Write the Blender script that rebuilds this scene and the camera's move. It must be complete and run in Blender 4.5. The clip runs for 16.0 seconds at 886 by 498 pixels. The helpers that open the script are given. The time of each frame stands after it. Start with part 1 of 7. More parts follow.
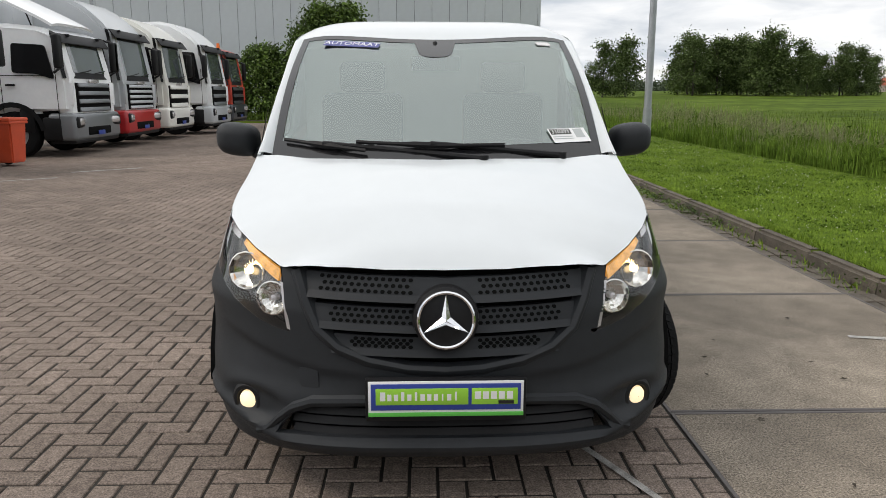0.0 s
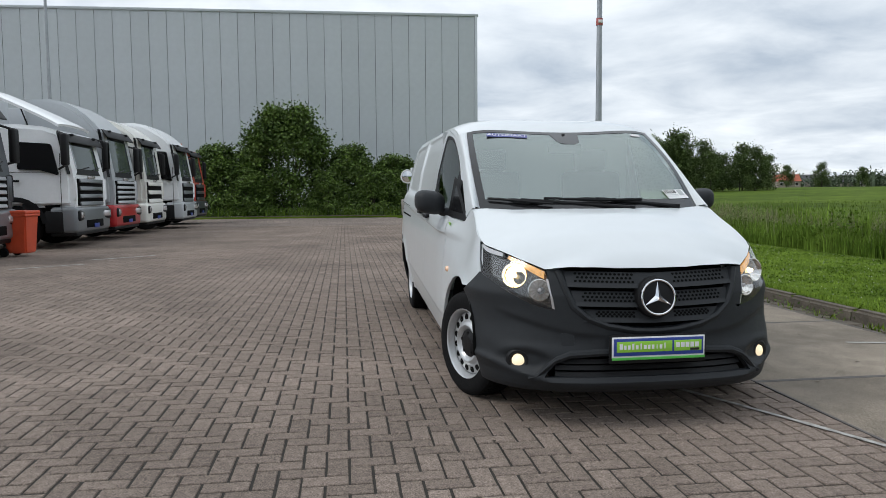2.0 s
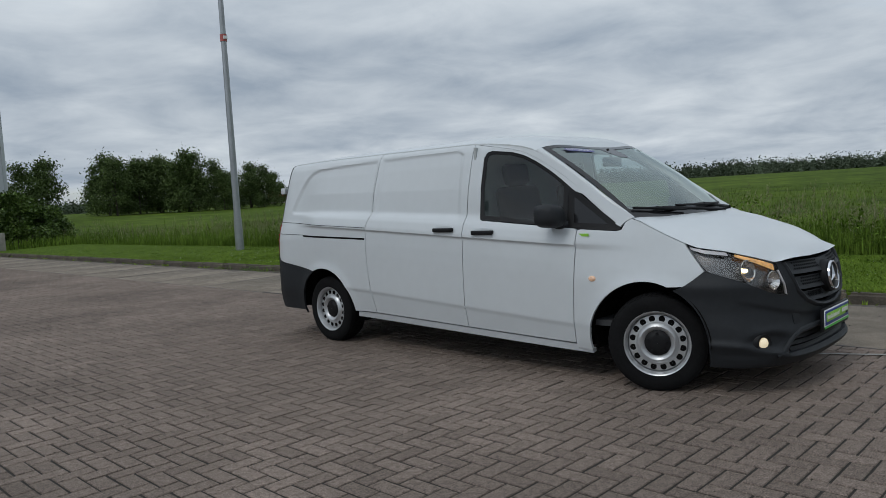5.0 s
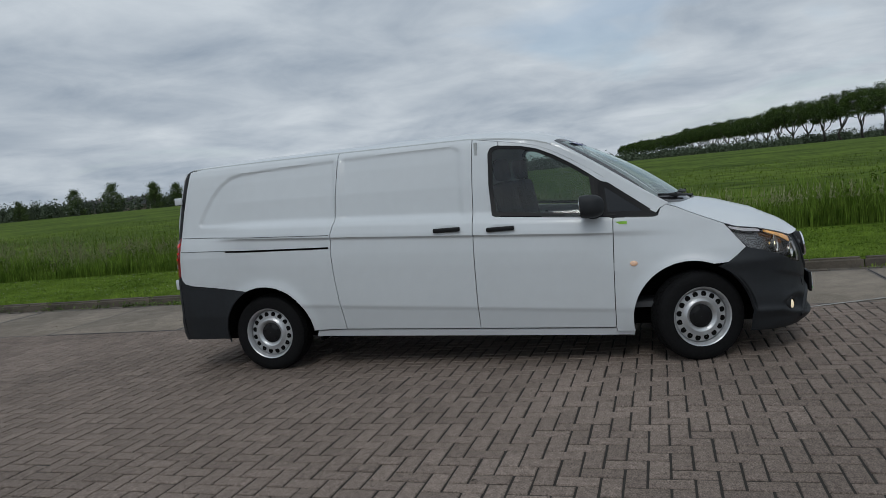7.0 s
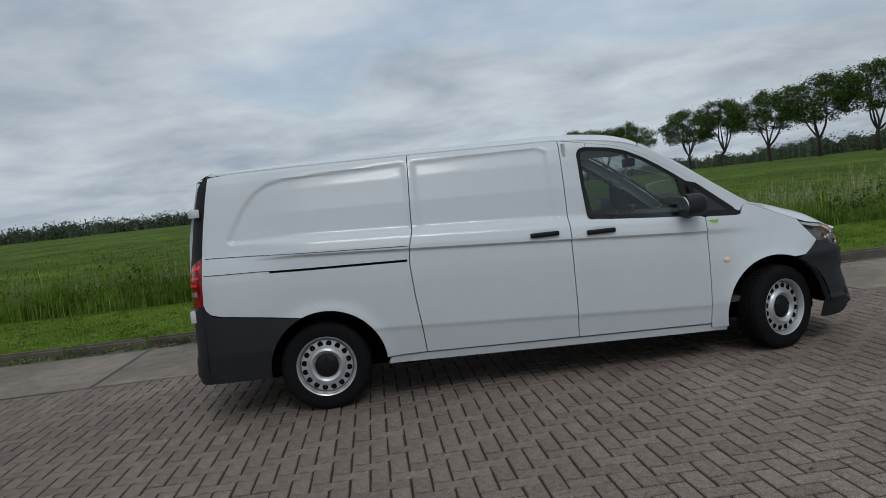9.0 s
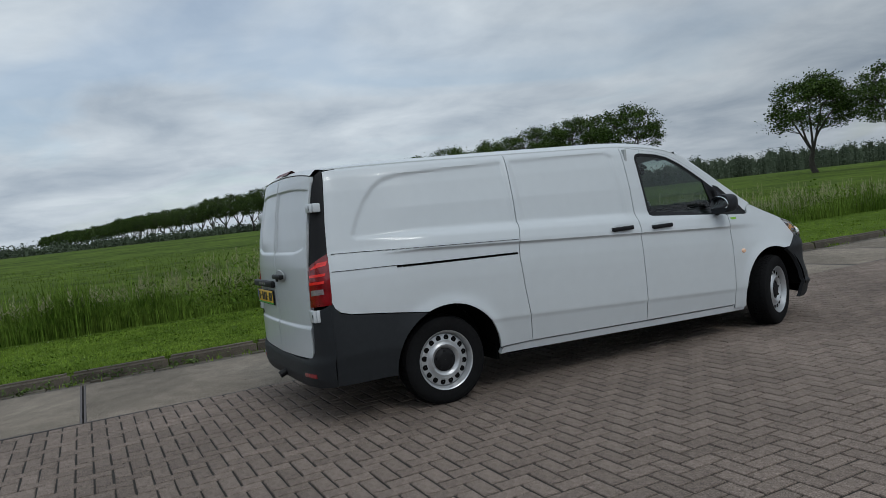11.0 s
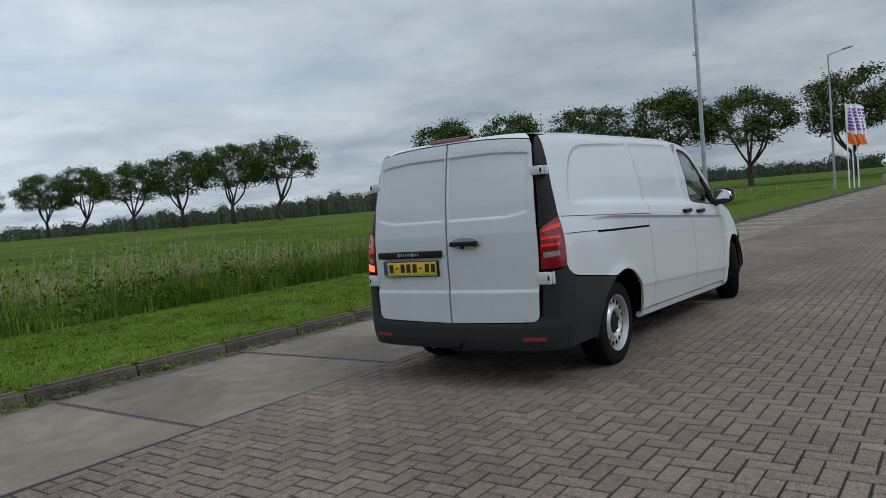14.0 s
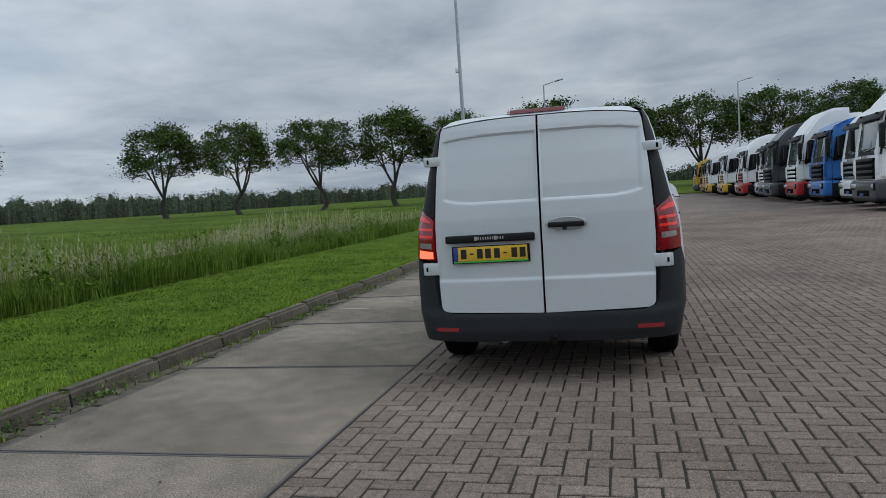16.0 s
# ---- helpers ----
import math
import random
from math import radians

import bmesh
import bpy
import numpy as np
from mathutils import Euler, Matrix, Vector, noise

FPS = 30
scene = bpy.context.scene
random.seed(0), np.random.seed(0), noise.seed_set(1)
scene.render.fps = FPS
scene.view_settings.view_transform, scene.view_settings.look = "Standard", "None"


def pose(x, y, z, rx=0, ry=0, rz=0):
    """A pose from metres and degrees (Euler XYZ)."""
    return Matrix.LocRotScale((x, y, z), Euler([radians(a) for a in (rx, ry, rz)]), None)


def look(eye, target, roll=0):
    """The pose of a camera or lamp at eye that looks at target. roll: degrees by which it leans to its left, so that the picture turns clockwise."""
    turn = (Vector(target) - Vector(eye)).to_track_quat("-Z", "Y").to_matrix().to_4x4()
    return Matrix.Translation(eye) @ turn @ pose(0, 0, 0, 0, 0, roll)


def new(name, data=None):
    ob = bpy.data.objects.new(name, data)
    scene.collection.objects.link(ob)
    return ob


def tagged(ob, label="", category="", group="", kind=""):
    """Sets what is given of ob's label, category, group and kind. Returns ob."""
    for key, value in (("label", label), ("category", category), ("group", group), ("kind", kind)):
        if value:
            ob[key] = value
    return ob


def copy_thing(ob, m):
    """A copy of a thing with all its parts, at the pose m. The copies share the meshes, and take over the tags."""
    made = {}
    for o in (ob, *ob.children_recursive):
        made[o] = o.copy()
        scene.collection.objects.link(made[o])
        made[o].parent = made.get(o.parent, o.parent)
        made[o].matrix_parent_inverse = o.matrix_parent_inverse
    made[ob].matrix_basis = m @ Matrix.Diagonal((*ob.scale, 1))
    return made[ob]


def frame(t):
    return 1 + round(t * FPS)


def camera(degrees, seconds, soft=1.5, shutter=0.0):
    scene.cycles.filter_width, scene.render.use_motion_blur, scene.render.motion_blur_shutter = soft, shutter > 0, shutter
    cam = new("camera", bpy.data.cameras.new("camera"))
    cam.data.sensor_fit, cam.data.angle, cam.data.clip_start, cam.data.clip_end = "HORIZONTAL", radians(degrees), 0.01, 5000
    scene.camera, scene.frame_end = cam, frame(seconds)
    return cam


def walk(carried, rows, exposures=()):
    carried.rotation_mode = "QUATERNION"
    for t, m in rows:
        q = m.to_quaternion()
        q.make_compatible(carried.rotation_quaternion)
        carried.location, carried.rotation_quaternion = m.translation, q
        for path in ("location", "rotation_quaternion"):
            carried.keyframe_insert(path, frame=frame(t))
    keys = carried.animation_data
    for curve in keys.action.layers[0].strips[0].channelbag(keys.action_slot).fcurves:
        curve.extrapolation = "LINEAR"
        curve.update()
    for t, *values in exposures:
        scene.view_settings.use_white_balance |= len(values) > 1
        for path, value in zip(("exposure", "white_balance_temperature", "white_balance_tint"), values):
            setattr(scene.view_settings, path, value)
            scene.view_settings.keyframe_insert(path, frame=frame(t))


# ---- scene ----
cam = camera(62.3, 16.0, soft=0.4)
PATH = [
    (0, (-0.079, -3.058, 1.406), (-0.026, -1.102, 0.99), 0.1),
    (0.5, (-0.108, -3.748, 1.303), (-0.041, -1.77, 1.017), 0.3),
    (1, (-0.326, -4.22, 1.229), (-0.227, -2.234, 1.014), 0.1),
    (1.5, (-0.916, -4.38, 1.237), (-0.755, -2.395, 1.06), -0.1),
    (2, (-1.611, -4.395, 1.247), (-1.345, -2.419, 1.092), -0.4),
    (2.5, (-2.3, -4.279, 1.283), (-1.814, -2.346, 1.123), -0.9),
    (3, (-3.028, -4.078, 1.319), (-2.338, -2.207, 1.156), -1.6),
    (3.5, (-3.678, -3.796, 1.354), (-2.808, -2.003, 1.188), -2.1),
    (3.7, (-3.908, -3.639, 1.361), (-2.96, -1.885, 1.201), -2.0),
    (5.8, (-5.861, -1.367, 1.372), (-4.192, -0.276, 1.206), -4.6),
    (6, (-5.99, -1.113, 1.383), (-4.27, -0.106, 1.211), -4.8),
    (6.5, (-6.2, -0.466, 1.403), (-4.372, 0.326, 1.222), -5.3),
    (7, (-6.353, 0.221, 1.452), (-4.447, 0.8, 1.271), -5.6),
    (7.5, (-6.384, 0.906, 1.427), (-4.429, 1.298, 1.271), -5.9),
    (8, (-6.347, 1.621, 1.406), (-4.363, 1.83, 1.266), -6.1),
    (8.5, (-6.255, 2.333, 1.401), (-4.26, 2.344, 1.269), -6.2),
    (9, (-6.174, 3.036, 1.416), (-4.187, 2.855, 1.282), -6.3),
    (9.5, (-6.072, 3.739, 1.383), (-4.113, 3.351, 1.262), -6.4),
    (10, (-5.963, 4.429, 1.373), (-4.047, 3.864, 1.259), -6.4),
    (10.2, (-5.911, 4.693, 1.377), (-4.017, 4.06, 1.266), -6.5),
    (12.3, (-4.867, 7.318, 1.358), (-3.297, 6.084, 1.25), -5.6),
    (12.5, (-4.703, 7.541, 1.348), (-3.177, 6.252, 1.233), -5.5),
    (13, (-4.235, 8.001, 1.338), (-2.825, 6.587, 1.225), -5.4),
    (13.5, (-3.707, 8.418, 1.319), (-2.427, 6.885, 1.207), -5.1),
    (14, (-3.14, 8.755, 1.309), (-1.966, 7.139, 1.196), -4.9),
    (14.5, (-2.542, 8.999, 1.297), (-1.506, 7.292, 1.178), -4.5),
    (15, (-1.895, 9.154, 1.279), (-1.016, 7.362, 1.157), -4.5),
    (15.5, (-1.249, 9.229, 1.258), (-0.564, 7.355, 1.128), -4.2),
    (16, (-0.552, 9.225, 1.253), (-0.074, 7.288, 1.116), -3.8),
]
walk(cam, [(t, look(e, g, r)) for t, e, g, r in PATH],
     [(0, 0.76, 7050, 12), (0.5, 0.68, 6850, 11), (1.5, 0.61, 6520, 9), (2.5, 0.53, 6450, 9), (3.0, 0.34, 6400, 8), (3.5, 0.19, 6350, 8), (6, -0.16, 6250, 8), (8, -0.17, 6250, 8), (10, -0.15, 6200, 7), (12.5, 0.02, 6150, 7), (14.5, 0.14, 6150, 7), (16, 0.22, 6150, 7)])

# ---- light ----
world = bpy.data.worlds.new("world")
scene.world = world
world.use_nodes = True


def sky_nodes():
    """A clouded daylight sky: a Nishita sky behind two layers of broken cloud."""
    nt = world.node_tree
    nt.nodes.clear()
    N, L = nt.nodes.new, nt.links.new
    out, bg = N("ShaderNodeOutputWorld"), N("ShaderNodeBackground")
    sky = N("ShaderNodeTexSky")
    sky.sky_type, sky.sun_disc = "NISHITA", False
    sky.sun_elevation, sky.sun_rotation = radians(47), radians(265)
    # the clouds lie on a flat layer overhead
    coord, sep = N("ShaderNodeTexCoord"), N("ShaderNodeSeparateXYZ")
    L(coord.outputs["Generated"], sep.inputs[0])
    up, lay = N("ShaderNodeMath"), N("ShaderNodeVectorMath")
    up.operation, up.use_clamp = "ADD", False
    up.inputs[1].default_value = 0.16
    lay.operation = "DIVIDE"
    flat = N("ShaderNodeCombineXYZ")
    for axis in "XYZ":
        L(up.outputs[0], flat.inputs[axis])
    top = N("ShaderNodeMath")
    top.operation = "MAXIMUM"
    top.inputs[1].default_value = 0.0
    L(sep.outputs["Z"], top.inputs[0])
    L(top.outputs[0], up.inputs[0])
    L(coord.outputs["Generated"], lay.inputs[0])
    L(flat.outputs[0], lay.inputs[1])
    big, small = N("ShaderNodeTexNoise"), N("ShaderNodeTexNoise")
    big.inputs["Scale"].default_value, big.inputs["Detail"].default_value = 0.62, 4
    big.inputs["Distortion"].default_value = 0.5
    small.inputs["Scale"].default_value, small.inputs["Detail"].default_value = 1.9, 7
    small.inputs["Roughness"].default_value = 0.56
    small.inputs["Distortion"].default_value = 0.3
    L(lay.outputs[0], big.inputs["Vector"])
    L(lay.outputs[0], small.inputs["Vector"])
    tone = N("ShaderNodeValToRGB")
    e = tone.color_ramp.elements
    e[0].position, e[0].color = 0.36, (*SKY_DARK, 1)
    e[1].position, e[1].color = 0.64, (*SKY_LIGHT, 1)
    mixn = N("ShaderNodeMix")
    mixn.data_type = "FLOAT"
    mixn.inputs[0].default_value = 0.5
    L(big.outputs["Fac"], mixn.inputs[2])
    L(small.outputs["Fac"], mixn.inputs[3])
    # the cloud overhead is evener
    even, calm = N("ShaderNodeMapRange"), N("ShaderNodeMix")
    even.interpolation_type = "SMOOTHSTEP"
    even.inputs[1].default_value, even.inputs[2].default_value = 0.45, 0.85
    even.inputs[3].default_value, even.inputs[4].default_value = 0.0, 0.8
    calm.data_type = "FLOAT"
    calm.inputs[3].default_value = 0.55
    L(sep.outputs["Z"], even.inputs[0])
    L(even.outputs[0], calm.inputs[0])
    L(mixn.outputs[0], calm.inputs[2])
    L(calm.outputs[0], tone.inputs["Fac"])
    gap = N("ShaderNodeValToRGB")
    g = gap.color_ramp.elements
    g[0].position, g[0].color = 0.60, (0, 0, 0, 1)
    g[1].position, g[1].color = 0.70, (0.45, 0.45, 0.45, 1)
    L(big.outputs["Fac"], gap.inputs["Fac"])
    scale = N("ShaderNodeVectorMath")
    scale.operation = "SCALE"
    scale.inputs["Scale"].default_value = 0.11
    L(sky.outputs[0], scale.inputs[0])
    mix = N("ShaderNodeMix")
    mix.data_type = "RGBA"
    L(gap.outputs["Color"], mix.inputs[0])
    L(tone.outputs["Color"], mix.inputs[6])
    L(scale.outputs[0], mix.inputs[7])
    # an overcast sky is brightest overhead
    lift = N("ShaderNodeMapRange")
    lift.interpolation_type = "SMOOTHSTEP"
    lift.inputs[1].default_value, lift.inputs[2].default_value = 0.05, 0.8
    lift.inputs[3].default_value, lift.inputs[4].default_value = SKY_LOW, SKY_HIGH
    L(sep.outputs["Z"], lift.inputs[0])
    fac = N("ShaderNodeVectorMath")
    fac.operation = "SCALE"
    # and somewhat darker low in the south and east, where the cloud is thicker
    south, times = N("ShaderNodeMapRange"), N("ShaderNodeMath")
    south.inputs[1].default_value, south.inputs[2].default_value = -1.0, -0.42
    south.inputs[3].default_value, south.inputs[4].default_value = 0.56, 1.0
    L(sep.outputs["Y"], south.inputs[0])
    north, both_ends = N("ShaderNodeMapRange"), N("ShaderNodeMath")
    north.inputs[1].default_value, north.inputs[2].default_value = 0.5, 1.0
    north.inputs[3].default_value, north.inputs[4].default_value = 1.10, 0.96
    L(sep.outputs["Y"], north.inputs[0])
    east, all_ends = N("ShaderNodeMapRange"), N("ShaderNodeMath")
    east.inputs[1].default_value, east.inputs[2].default_value = 0.1, 0.95
    east.inputs[3].default_value, east.inputs[4].default_value = 1.0, 0.86
    L(sep.outputs["X"], east.inputs[0])
    all_ends.operation = "MULTIPLY"
    times.operation = both_ends.operation = "MULTIPLY"
    L(south.outputs[0], both_ends.inputs[0])
    L(north.outputs[0], both_ends.inputs[1])
    L(lift.outputs[0], times.inputs[0])
    L(both_ends.outputs[0], all_ends.inputs[0])
    L(east.outputs[0], all_ends.inputs[1])
    L(all_ends.outputs[0], times.inputs[1])
    L(mix.outputs[2], fac.inputs[0])
    L(times.outputs[0], fac.inputs["Scale"])
    L(fac.outputs[0], bg.inputs["Color"])
    bg.inputs["Strength"].default_value = SKY_STRENGTH
    L(bg.outputs[0], out.inputs["Surface"])


SKY_DARK, SKY_LIGHT, SKY_STRENGTH = (0.37, 0.43, 0.51), (0.76, 0.80, 0.84), 1.0
SKY_LOW, SKY_HIGH = 0.94, 1.14
sky_nodes()
sun = new("sun", bpy.data.lights.new("sun", "SUN"))
sun.data.energy, sun.data.angle, sun.data.color = 0.72, radians(18), (1.0, 0.96, 0.9)
sun.matrix_world = look((-42, -4, 46), (0, 0, 0))


# ---- materials ----
def mat(name, color, rough=0.5, metal=0.0, vary=0.0, scale=8.0, bump=0.0, bscale=60.0, emit=None, power=0.0,
        coat=0.0, grit=0.0, second=None, random_tint=0.0, island=0.0, specular=0.5, alpha=1.0, transmission=0.0, stain=0.0):
    """A procedural surface: colour with large and fine variation, roughness, fine relief."""
    m = bpy.data.materials.new(name)
    m.use_nodes = True
    nt = m.node_tree
    p = nt.nodes["Principled BSDF"]
    N, L = nt.nodes.new, nt.links.new
    p.inputs["Base Color"].default_value = (*color, 1)
    p.inputs["Roughness"].default_value = rough
    p.inputs["Metallic"].default_value = metal
    p.inputs["Coat Weight"].default_value = coat
    p.inputs["Coat Roughness"].default_value = 0.06
    p.inputs["Specular IOR Level"].default_value = specular
    p.inputs["Transmission Weight"].default_value = transmission
    p.inputs["Alpha"].default_value = alpha
    if emit:
        p.inputs["Emission Color"].default_value = (*emit, 1)
        p.inputs["Emission Strength"].default_value = power
    coord = N("ShaderNodeTexCoord")
    if vary or second or random_tint or island or stain:
        n1, n2 = N("ShaderNodeTexNoise"), N("ShaderNodeTexNoise")
        n1.inputs["Scale"].default_value, n1.inputs["Detail"].default_value = scale, 6
        n2.inputs["Scale"].default_value, n2.inputs["Detail"].default_value = scale * 9, 4
        L(coord.outputs["Object"], n1.inputs["Vector"])
        L(coord.outputs["Object"], n2.inputs["Vector"])
        ramp = N("ShaderNodeValToRGB")
        dark = [c * (1 - vary) for c in color]
        light = list(second) if second else [min(1, c * (1 + vary)) for c in color]
        ramp.color_ramp.elements[0].position, ramp.color_ramp.elements[0].color = 0.35, (*dark, 1)
        ramp.color_ramp.elements[1].position, ramp.color_ramp.elements[1].color = 0.65, (*light, 1)
        mx = N("ShaderNodeMix")
        mx.data_type = "FLOAT"
        mx.inputs[0].default_value = 0.45
        L(n1.outputs["Fac"], mx.inputs[2])
        L(n2.outputs["Fac"], mx.inputs[3])
        L(mx.outputs[0], ramp.inputs["Fac"])
        last = ramp.outputs["Color"]
        if grit:
            # pale sand grains and dark pores in the surface
            n4, r4, h4 = N("ShaderNodeTexNoise"), N("ShaderNodeMapRange"), N("ShaderNodeHueSaturation")
            n4.inputs["Scale"].default_value, n4.inputs["Detail"].default_value, n4.inputs["Roughness"].default_value = 120, 3, 0.75
            L(coord.outputs["Object"], n4.inputs["Vector"])
            r4.inputs[1].default_value, r4.inputs[2].default_value = 0.36, 0.66
            r4.inputs[3].default_value, r4.inputs[4].default_value = 1 - grit, 1 + grit * 1.2
            L(n4.outputs["Fac"], r4.inputs[0])
            L(r4.outputs[0], h4.inputs["Value"])
            L(last, h4.inputs["Color"])
            last = h4.outputs["Color"]
        if random_tint or island:
            hsv = N("ShaderNodeHueSaturation")
            rnd = N("ShaderNodeMapRange")
            amount = random_tint or island
            rnd.inputs[3].default_value, rnd.inputs[4].default_value = 1 - amount, 1 + amount
            if island:
                L(N("ShaderNodeNewGeometry").outputs["Random Per Island"], rnd.inputs[0])
            else:
                L(N("ShaderNodeObjectInfo").outputs["Random"], rnd.inputs[0])
            L(rnd.outputs[0], hsv.inputs["Value"])
            L(last, hsv.inputs["Color"])
            last = hsv.outputs["Color"]
        if stain:
            n3 = N("ShaderNodeTexNoise")
            n3.inputs["Scale"].default_value, n3.inputs["Detail"].default_value = 0.55, 5
            L(coord.outputs["Object"], n3.inputs["Vector"])
            r3 = N("ShaderNodeMapRange")
            r3.inputs[1].default_value, r3.inputs[2].default_value = 0.35, 0.65
            r3.inputs[3].default_value, r3.inputs[4].default_value = 1 - stain, 1 + stain * 0.4
            L(n3.outputs["Fac"], r3.inputs[0])
            h3 = N("ShaderNodeHueSaturation")
            L(r3.outputs[0], h3.inputs["Value"])
            L(last, h3.inputs["Color"])
            last = h3.outputs["Color"]
        L(last, p.inputs["Base Color"])
    if bump:
        nb, b = N("ShaderNodeTexNoise"), N("ShaderNodeBump")
        nb.inputs["Scale"].default_value, nb.inputs["Detail"].default_value = bscale, 5
        b.inputs["Strength"].default_value, b.inputs["Distance"].default_value = bump, 0.01
        L(coord.outputs["Object"], nb.inputs["Vector"])
        L(nb.outputs["Fac"], b.inputs["Height"])
        L(b.outputs["Normal"], p.inputs["Normal"])
    return m


def glass(name, tint, rough=0.0, mix=0.35, sheen=(1, 1, 1)):
    """Thin window glass: part clear, part glossy by Fresnel, tinted."""
    m = bpy.data.materials.new(name)
    m.use_nodes = True
    nt = m.node_tree
    nt.nodes.clear()
    N, L = nt.nodes.new, nt.links.new
    out, tr, gl, mx = N("ShaderNodeOutputMaterial"), N("ShaderNodeBsdfTransparent"), N("ShaderNodeBsdfGlossy"), N("ShaderNodeMixShader")
    tr.inputs["Color"].default_value = (*tint, 1)
    gl.inputs["Roughness"].default_value = rough
    gl.inputs["Color"].default_value = (*sheen, 1)
    face, power, grow = N("ShaderNodeLayerWeight"), N("ShaderNodeMath"), N("ShaderNodeMapRange")
    face.inputs["Blend"].default_value = 0.5
    power.operation = "POWER"
    power.inputs[1].default_value = 5.0
    grow.inputs[3].default_value, grow.inputs[4].default_value = ((0.5 + mix) / (2.5 + mix)) ** 2, 1.0
    L(face.outputs["Facing"], power.inputs[0])
    L(power.outputs[0], grow.inputs[0])
    L(grow.outputs[0], mx.inputs[0])
    L(tr.outputs[0], mx.inputs[1])
    L(gl.outputs[0], mx.inputs[2])
    L(mx.outputs[0], out.inputs["Surface"])
    return m


